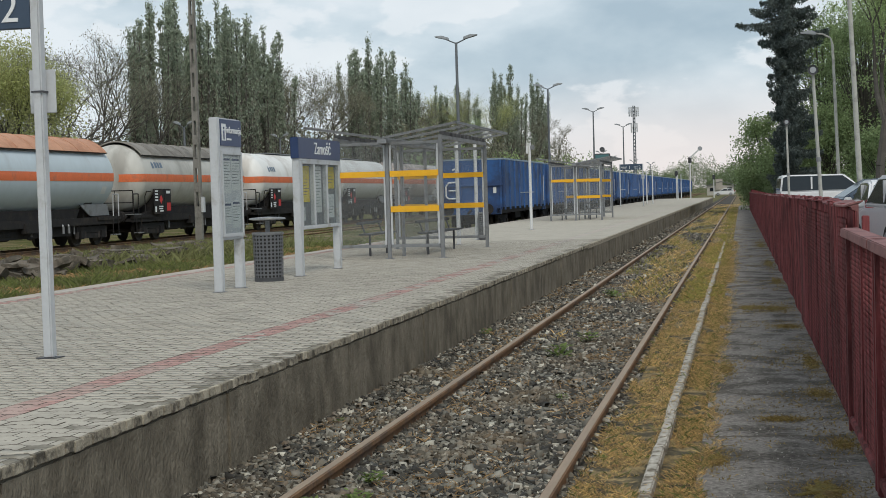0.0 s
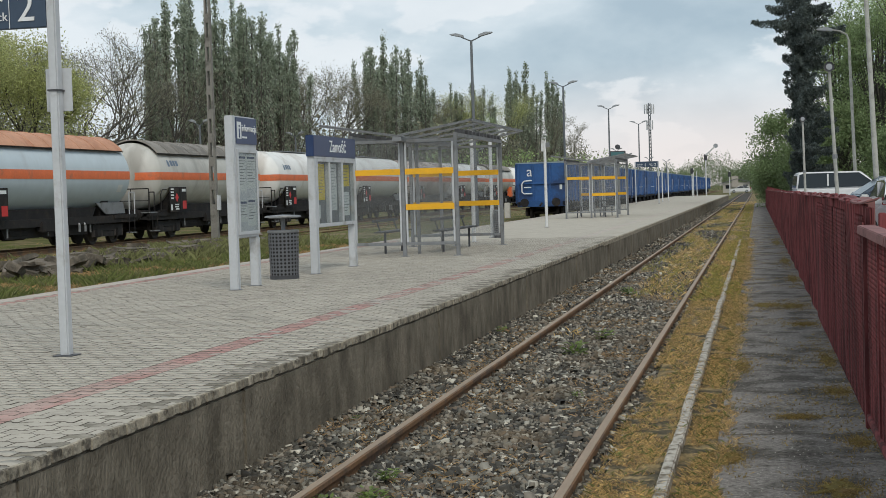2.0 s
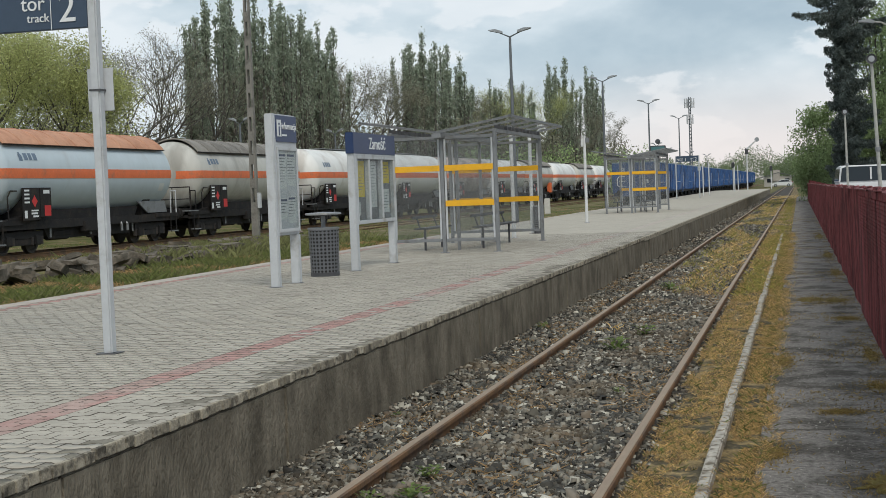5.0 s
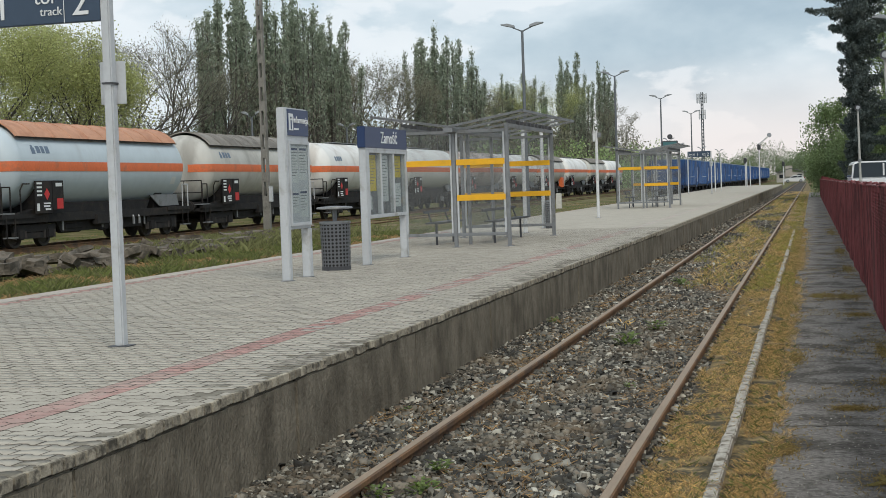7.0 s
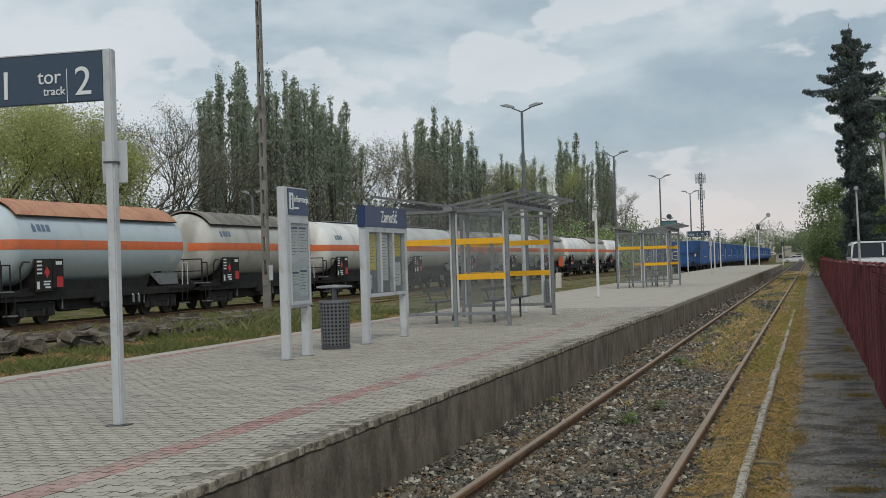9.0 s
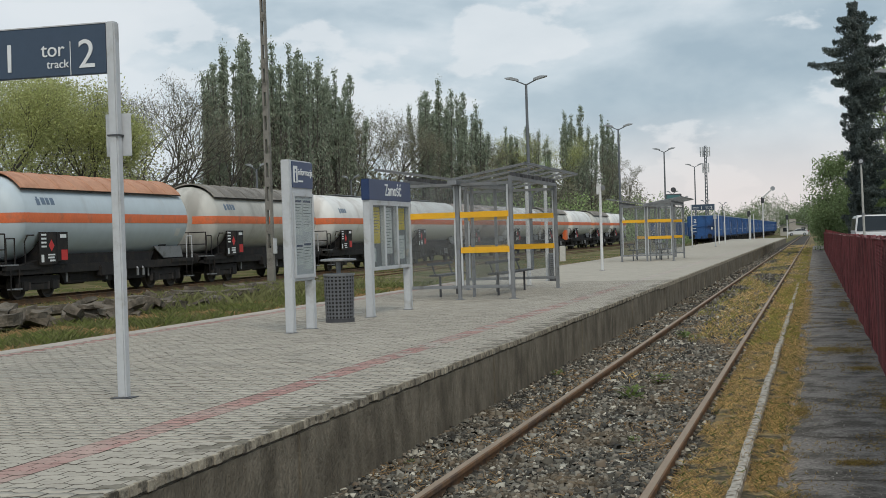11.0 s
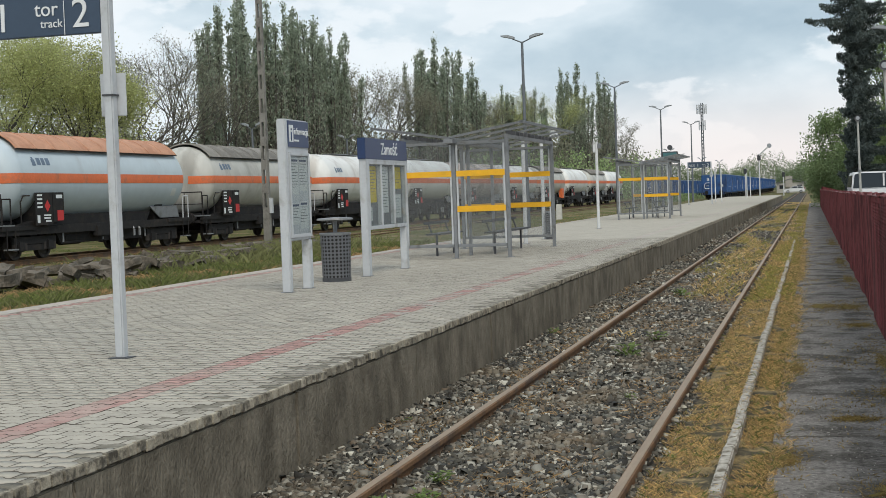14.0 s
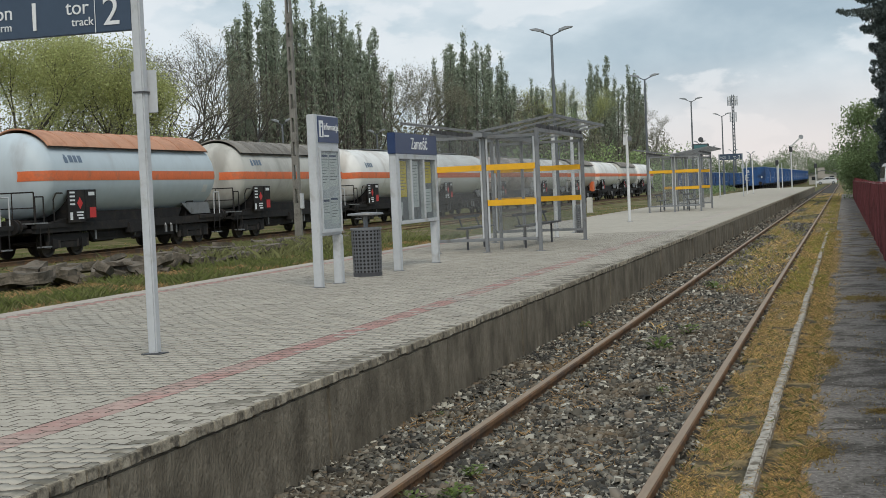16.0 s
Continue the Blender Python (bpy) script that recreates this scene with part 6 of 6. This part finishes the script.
# ---- trees ----
# poplar and deep green tones are lightened to carry the haze of distance
LEAF_POPLAR = leafy("poplar_leaves", (0.295, 0.34, 0.255), 0.28)
POPLAR_TWIG = leafy("poplar_twigs", (0.30, 0.285, 0.235), 0.25)
LEAF_FRESH = leafy("fresh_leaves", (0.42, 0.445, 0.185), 0.3)
LEAF_DEEP = leafy("deep_green_leaves", (0.225, 0.30, 0.14), 0.32)
LEAF_GREEN = leafy("green_leaves", (0.34, 0.44, 0.205), 0.45)
# needle colour raised above its own dark green, as painted haze
LEAF_DARK = leafy("spruce_needles", (0.13, 0.16, 0.15), 0.5)
LEAF_FAR = leafy("far_leaves", (0.21, 0.265, 0.145), 0.35)
LEAF_BROWN = leafy("budding_twigs", (0.225, 0.22, 0.155), 0.35)


def leaves(points, size, up=0.0, slim=0.55):
    """A small ragged four-cornered clump at each point, turned at random."""
    p = np.asarray(points, float)
    n = len(p)
    a = rng.normal(0, 1, (n, 3))
    a[:, 2] += up
    a /= np.linalg.norm(a, axis=1)[:, None]
    b = np.cross(a, rng.normal(0, 1, (n, 3)))
    b /= np.linalg.norm(b, axis=1)[:, None] + 1e-6
    s = (size * rng.uniform(0.5, 1.4, n))[:, None]
    return np.stack([p - a * s, p + b * s * slim, p + a * s * rng.uniform(0.6, 1.2, (n, 1)), p - b * s * slim * rng.uniform(0.6, 1.3, (n, 1))], 1).reshape(-1, 3)


def limbs(m, start, direction, length, radius, depth, spread, rise, tips, r):
    """A limb of two bent pieces, then its forks."""
    a, d = Vector(start), Vector(direction).normalized()
    for k in range(2):
        d2 = (d + Vector((r.uniform(-1, 1), r.uniform(-1, 1), r.uniform(-0.5, 1) * 0.6 + rise)) * 0.18).normalized()
        b = a + d2 * length / 2
        m.tube(a, b, radius * (1 - 0.22 * k), radius * (0.78 - 0.22 * k), 5 if depth > 1 else 3, False)
        a, d = b, d2
        tips.append((a.copy(), d.copy(), depth))
    if depth > 0:
        for _ in range(r.choice((2, 3, 3)) if depth > 1 else 3):
            ax = Vector((r.uniform(-1, 1), r.uniform(-1, 1), r.uniform(-0.4, 0.6) + rise))
            limbs(m, a, d + ax * spread, length * r.uniform(0.58, 0.82), radius * 0.56, depth - 1, spread, rise, tips, r)


def broad_tree(name, x, y, height, leaf, count, size, label, seed, spread=0.75, jitter=0.42, trunk=0.22, depth=5, rise=0.25, z=0.0):
    r = random.Random(seed)
    t = thing(name, label, "tree", pose(x, y, z), "trees by the railway")
    m, tips = Mesh(), []
    limbs(m, (0, 0, 0), (0.03, 0.02, 1), height * 0.36, trunk, depth, spread, rise, tips, r)
    part("trunk", m, BARK, t)
    ends = [p for p, d, k in tips if k <= 1]
    inner = [p for p, d, k in tips if k in (2, 3)]
    if count:
        c = np.array([ends[r.randrange(len(ends))] if r.random() < 0.7 else inner[r.randrange(len(inner))] for _ in range(count)]) + rng.normal(0, jitter, (count, 3)) * (1, 1, 0.8)
        part("crown", soup("crown", leaves(c, size), 4, leaf), leaf, t)
    return t


def poplar(height, seed, count, width=1.5):
    """Lombardy poplar: several leaders with steep limbs, leaf sprays in upright tongues with gaps between, twigs nearly bare below."""
    r = random.Random(seed)
    t = thing("poplar", "tall slender poplar in early spring leaf", "tree", pose(0, 0, 0), "poplar row")
    m = Mesh().tube((0, 0, 0), (0, 0, height * 0.5), 0.24, 0.13, 6, False)
    pts = []
    leaders = [(0.0, 0.0, height)] + [(r.uniform(-0.8, 0.8) * width, r.uniform(-0.8, 0.8) * width, height * r.uniform(0.66, 0.97)) for _ in range(7)]
    for lx, ly, lh in leaders:
        foot = Vector((lx * 0.1, ly * 0.1, height * r.uniform(0.04, 0.16)))
        knee = Vector((lx * 0.75, ly * 0.75, foot.z + lh * 0.22))
        tip = Vector((lx + r.uniform(-0.15, 0.15), ly + r.uniform(-0.15, 0.15), lh))
        m.tube(foot, knee, 0.10, 0.08, 5, False).tube(knee, tip, 0.08, 0.012, 4, False)
        for k in range(18):
            u = ((k + r.random()) / 18) ** 1.1
            s = knee.lerp(tip, (u - 0.12) / 0.88) if u > 0.12 else foot.lerp(knee, u / 0.12)
            a = r.uniform(0, 6.28)
            L = r.uniform(0.10, 0.20) * height * (1.1 - 0.75 * u)
            out = width * r.uniform(0.10, 0.42) * (1.05 - 0.85 * u)
            e = s + Vector((math.cos(a) * out, math.sin(a) * out, L))
            e.z = min(e.z, lh + 0.35)
            mid = s.lerp(e, 0.45) + Vector((math.cos(a), math.sin(a), -0.2)) * out * 0.25
            m.tube(s, mid, 0.035, 0.022, 3, False).tube(mid, e, 0.022, 0.006, 3, False)
            nn = max(8, int(count / 144 * r.uniform(0.35, 1.65)))
            w = rng.random(nn)[:, None] ** 0.8
            base = np.where(w < 0.45, np.array(s) + (np.array(mid) - np.array(s)) * w / 0.45, np.array(mid) + (np.array(e) - np.array(mid)) * (w - 0.45) / 0.55)
            pts.append(base + rng.normal(0, 1, (nn, 3)) * (0.11, 0.11, 0.22))
    pts = np.concatenate(pts)
    bare = pts[:, 2] < height * (0.42 + 0.2 * rng.standard_normal(len(pts)))
    part("trunk", m, BARK, t)
    part("crown", soup("crown", leaves(pts[~bare], 0.13, 1.6, 0.36), 4, LEAF_POPLAR), LEAF_POPLAR, t)
    part("lower_crown", soup("lower_crown", leaves(pts[bare], 0.15, 2.2, 0.2), 4, POPLAR_TWIG), POPLAR_TWIG, t, "nearly bare brown twigs")
    return t


poplars = [poplar(16.3, 11, 10000), poplar(16.3, 12, 9000, 1.35), poplar(16.3, 13, 11000, 1.6)]
for k, (px, py, h) in enumerate(((-38, 85.6, 12.6), (-38.5, 88.0, 14.2), (-38, 90.8, 15.0), (-39, 93.6, 15.0), (-38, 96.2, 15.4), (-38, 99.5, 15.4), (-38.5, 103, 15.4), (-38, 106.5, 15.0), (-38.2, 110.2, 14.8), (-38, 113.6, 14.6), (-42, 104, 15.6), (-42, 111, 15.8), (-41.5, 118, 15.0), (-41.5, 150, 16.6), (-42, 162, 16.2),
                                 (-38, 138, 15.4), (-38, 142.5, 17.2), (-38.5, 149, 15.8), (-38, 153.5, 16.6), (-38, 160, 16.2), (-38, 176, 14.5), (-38, 190, 15.5), (-38, 205, 15), (-38, 226, 19.5), (-38, 236, 21.5), (-38, 243, 19), (-38, 262, 22), (-38, 270, 19.5))):
    src = poplars[k % 3]
    s = h / 15.5
    m = pose(px, py, 0, 0, 0, 47 * k)
    if k < 3:
        src.scale = (s, s, s)
        src.matrix_basis = m @ Matrix.Diagonal((s * 1.25, s * 1.25, s, 1))
    else:
        ob = copy_thing(src, m)
        ob.scale = (s * 1.2, s * 1.2, s)

for k, (bx_, by_, h, leaf, count, size, lab) in enumerate((
        (-39, 53, 10, LEAF_FRESH, 6000, 0.2, "broad tree with fresh yellow-green leaves"),
        (-38, 57.5, 10.6, LEAF_FRESH, 6000, 0.2, "broad tree with fresh yellow-green leaves"),
        (-38.5, 62, 11, LEAF_FRESH, 6000, 0.2, "broad tree with fresh yellow-green leaves"),
        (-37.5, 66, 10.2, LEAF_FRESH, 6000, 0.2, "broad tree with fresh yellow-green leaves"),
        (-40, 69, 11.8, LEAF_BROWN, 1500, 0.14, "bare branching tree with first buds"),
        (-38, 71.5, 12, LEAF_BROWN, 1500, 0.14, "bare branching tree with first buds"),
        (-41, 73.5, 12.6, LEAF_BROWN, 1500, 0.14, "bare branching tree with first buds"),
        (-38, 76, 12.2, LEAF_BROWN, 1500, 0.14, "bare branching tree with first buds"),
        (-41, 78.5, 13, LEAF_BROWN, 900, 0.14, "bare dark branching tree"),
        (-38, 80.5, 12.2, LEAF_BROWN, 900, 0.14, "bare dark branching tree"),
        (-40.5, 83, 13.4, LEAF_BROWN, 900, 0.14, "bare dark branching tree"),
        (-37.5, 84.5, 11.5, LEAF_BROWN, 900, 0.14, "bare dark branching tree"),
        (-41, 117, 12, LEAF_BROWN, 2200, 0.2, "bare branching tree with first buds"),
        (-40, 121, 12.5, LEAF_BROWN, 2000, 0.2, "thin tree in first leaf"),
        (-41, 125, 13, LEAF_BROWN, 2200, 0.2, "bare branching tree with first buds"),
        (-40, 129, 12.5, LEAF_BROWN, 1800, 0.2, "thin tree in first leaf"),
        (-41, 133, 13.5, LEAF_BROWN, 2400, 0.2, "bare branching tree with first buds"),
        (-40, 136, 12.5, LEAF_BROWN, 2000, 0.2, "bare branching tree with first buds"),
        (-41, 168, 13.5, LEAF_BROWN, 2600, 0.2, "bare branching tree with first buds"),
        (-40, 175, 14, LEAF_FRESH, 2600, 0.2, "thin tree in first leaf"),
        (-41, 183, 14, LEAF_FRESH, 3000, 0.2, "thin tree in first leaf"),
        (-40, 191, 14.5, LEAF_BROWN, 2600, 0.2, "bare branching tree with first buds"),
        (-40, 198, 14, LEAF_GREEN, 3500, 0.2, "thin green tree behind the sidings"),
        (-41, 207, 15, LEAF_BROWN, 2600, 0.2, "bare branching tree with first buds"),
        (-41, 216, 15, LEAF_FRESH, 3000, 0.2, "thin tree in first leaf"),
        (-38, 250, 16, LEAF_BROWN, 2600, 0.2, "bare branching tree with first buds"),
        (-38, 285, 14, LEAF_BROWN, 2600, 0.2, "bare branching tree with first buds"))):
    fresh = leaf is LEAF_FRESH
    broad_tree("tree", bx_, by_, h * (0.86 if by_ < 116 else 1.0), leaf, int(count * (4.2 if fresh else 3.2)), size * (0.28 if fresh else 0.33), lab, 100 + k, spread=0.75 if fresh else 0.95, jitter=0.5 if fresh else 0.26, trunk=0.18, rise=0.25 if fresh else 0.1)


def thicket(name, n, xr, yr, top, size, leaf, label, clear=None):
    """Undergrowth: clumps of leaves piled to an uneven height."""
    y = rng.uniform(yr[0], yr[1], n)
    x = rng.uniform(xr[0], xr[1], n)
    h = np.array([top * (0.62 + 0.55 * noise.noise(Vector((a * 0.10, b * 0.10, 2))) + 0.25 * noise.noise(Vector((a * 0.5, b * 0.5, 4)))) for a, b in zip(x, y)])
    z = np.clip(h, 0.4, None) * rng.random(n) ** 0.7
    if clear:
        ok = (x < clear[0]) | (x > clear[1])
        x, y, z = x[ok], y[ok], z[ok]
    ob = new(name, soup(name, leaves(np.stack([x, y, z], 1), size), 4, leaf))
    return tagged(ob, label, "bushes", "", "stuff")


thicket("undergrowth", 80000, (-46, -38), (45, 150), 8.4, 0.12, LEAF_BROWN, "brown-green undergrowth behind the sidings")
thicket("budding_bushes", 26000, (-45, -40), (64, 92), 11.0, 0.08, LEAF_BROWN, "brown-green budding bushes behind the sidings")
thicket("fresh_undergrowth", 26000, (-42, -36), (46, 74), 8.0, 0.085, LEAF_FRESH, "fresh yellow-green bushes behind the sidings")
thicket("green_undergrowth", 40000, (-44, -36), (45, 170), 5.4, 0.13, LEAF_GREEN, "green bushes behind the sidings")
thicket("far_undergrowth", 60000, (-52, -36), (150, 330), 14.0, 0.26, LEAF_BROWN, "dense mixed trees behind the far sidings")
thicket("far_green_undergrowth", 40000, (-50, -34), (150, 340), 10.0, 0.26, LEAF_GREEN, "green bushes behind the far sidings")
thicket("far_woods", 80000, (-60, 16), (370, 380), 10.0, 0.17, LEAF_FAR, "distant green woods beyond the crossing", (-14.3, -9.0))
thicket("woods_behind_line", 16000, (-24, -2), (445, 456), 13.5, 0.2, LEAF_FAR, "distant green woods behind the railway line")
thicket("siding_bushes", 2500, (-19.5, -15.5), (176, 215), 1.3, 0.12, LEAF_DEEP, "low green bushes beside the siding")


def spruce(x, y, height, radius):
    """Uneven whorls of drooping boughs hung with dark needle sprays."""
    r = random.Random(3)
    t = thing("spruce", "tall dark spruce with drooping boughs", "tree", pose(x, y, 0.2))
    m = Mesh().tube((0, 0, 0), (0, 0, height), 0.28, 0.02, 7, False)
    pts = []
    z = 1.5
    while z < height - 0.2:
        d_ = height - z
        reach = (min(0.25 + 0.62 * d_, radius) if d_ < 6.0 else radius * 0.76)
        for k in range(6 if d_ > 1.5 else 3):
            a = r.uniform(0, 6.28)
            if d_ > 5.0 and math.cos(a) < -0.2:
                reach_a = radius * 0.36
            else:
                reach_a = reach
            L = reach_a * r.choice((0.5, 0.65, 0.8, 0.9, 1.0, 1.05)) * r.uniform(0.8, 1.1)
            out = np.array((math.cos(a), math.sin(a), 0.0))
            across = np.array((-math.sin(a), math.cos(a), 0.0))
            sag = r.uniform(0.12, 0.26)
            top = np.array((0, 0, z + r.uniform(-0.3, 0.3) * min(1.0, d_ * 0.4)))

            def along(u):
                """Down from the trunk, then up again at the tip."""
                return top + out * L * u + np.array((0, 0, 1.0)) * (L * (-1.9 * sag * u + 1.35 * sag * u ** 3))
            for i in range(4):
                m.tube(along(i / 4), along((i + 1) / 4), 0.035 - 0.008 * i, 0.027 - 0.007 * i, 3, False)
            nn = int(90 + 210 * L)
            u = rng.random(nn)[:, None] ** 0.75
            side = across * rng.normal(0, 0.2, nn)[:, None] * L * 0.6 * (1.1 - u)
            hang = np.array((0, 0, 1.0)) * (rng.random(nn) ** 1.4 * 0.62)[:, None] * (1.15 - 0.75 * u)
            pts.append(np.array([along(float(q)) for q in u[:, 0]]) + side - hang + rng.normal(0, 0.04, (nn, 3)))
        z += 0.36 if d_ > 2 else 0.28
    part("trunk", m, BARK, t)
    part("crown", soup("crown", leaves(np.concatenate(pts), 0.10, -0.9, 0.34), 4, LEAF_DARK), LEAF_DARK, t)


spruce(2.75, 92, 15.9, 2.9)


def leafy_crown(name, x, y, base, height, radius, count, size, leaf, label, seed, lumps=70, trunk=0.16):
    """Trunk and limbs that each end in a lump of leaves; the lumps fill an uneven dome, with shoots over its top."""
    r = random.Random(seed)
    t = thing(name, label, "tree", pose(x, y, 0.1), "green trees beside the car park")
    m = Mesh().tube((0, 0, 0), (0.1, 0, base + height * 0.3), trunk, trunk * 0.6, 7, False)
    pts = []
    for i in range(lumps):
        a, v = r.uniform(0, 6.28), r.random()
        q = (0.45 + 0.55 * r.random() ** 0.6) * (0.85 + 0.4 * noise.noise(Vector((math.cos(a) * 1.5 + seed, math.sin(a) * 1.5, v * 2.5))))
        ring = math.sqrt(max(0.02, 1 - (2 * v ** 1.15 - 0.9) ** 2 * 0.8))
        c = Vector((radius * q * ring * math.cos(a), radius * q * ring * math.sin(a), base + height * (0.04 + 0.9 * v)))
        s = Vector((0.05, 0, base * 0.8 + (c.z - base) * 0.35))
        mid = s.lerp(c, 0.5) + Vector((0, 0, -0.12 * height * 0.3))
        m.tube(s, mid, trunk * 0.35, trunk * 0.2, 4, False).tube(mid, c, trunk * 0.2, 0.01, 3, False)
        n = int(count / lumps * r.uniform(0.5, 1.5))
        w = radius * r.uniform(0.13, 0.24)
        pts.append(np.array(c) + np.clip(rng.normal(0, 1, (n, 3)), -1.8, 1.8) * (w, w, w * 0.7))
        if v > 0.55 and r.random() < 0.6:
            e = c + Vector((r.uniform(-0.3, 0.3), r.uniform(-0.3, 0.3), r.uniform(0.5, 1.2)))
            m.tube(c, e, 0.02, 0.006, 3, False)
            u = rng.random((40, 1))
            pts.append(np.array(c) + (np.array(e) - np.array(c)) * u + rng.normal(0, 0.07, (40, 3)))
    part("trunk", m, BARK, t)
    part("crown", soup("crown", leaves(np.concatenate(pts), size), 4, leaf), leaf, t)
    return t


for k, (bx_, by_, zb, h, rad, count, size, leaf, lab, tr) in enumerate((
        (2.0, 104, 0.1, 6.4, 2.9, 26000, 0.085, LEAF_DEEP, "round green trackside tree", 0.14),
        (3.9, 99, 0.1, 5.2, 2.6, 20000, 0.085, LEAF_DEEP, "round green trackside tree", 0.14),
        (5.6, 97, 0.3, 6.4, 2.6, 20000, 0.085, LEAF_DEEP, "green leafy tree beside the car park", 0.16),
        (1.4, 122, 0.2, 3.6, 2.0, 9000, 0.1, LEAF_DEEP, "low green bush beside the track", 0.1),
        (5.6, 103, 3.5, 10.5, 2.7, 20000, 0.085, LEAF_DEEP, "tall green tree behind the parked van", 0.24),
        (8.2, 98, 2.5, 11.0, 3.1, 20000, 0.085, LEAF_DEEP, "tall green tree behind the car park", 0.26),
        (8.6, 110, 3.0, 14.0, 3.3, 16000, 0.09, LEAF_GREEN, "tall fresh green tree behind the car park", 0.28),
        (11.5, 100, 2.0, 12.0, 3.3, 16000, 0.09, LEAF_DEEP, "tall green tree behind the car park", 0.28),
        (8.4, 90, 0.4, 4.4, 2.4, 13000, 0.085, LEAF_DEEP, "low green tree behind the parked cars", 0.12))):
    leafy_crown("tree", bx_, by_, zb, h, rad, count, size, leaf, lab, 300 + k, 70 if h < 7 else 110, tr)
broad_tree("tree", 7.35, 80, 13.5, LEAF_GREEN, 9000, 0.075, "thick-trunked budding tree beside the car park", 401, spread=0.7, jitter=0.3, trunk=0.32, depth=5, z=0.2)
thicket("car_park_hedge", 30000, (2.2, 14), (88, 125), 4.2, 0.1, LEAF_DEEP, "green bushes behind the car park")

# ---- pieces of the paving ----
paving(platform_base)

motions()
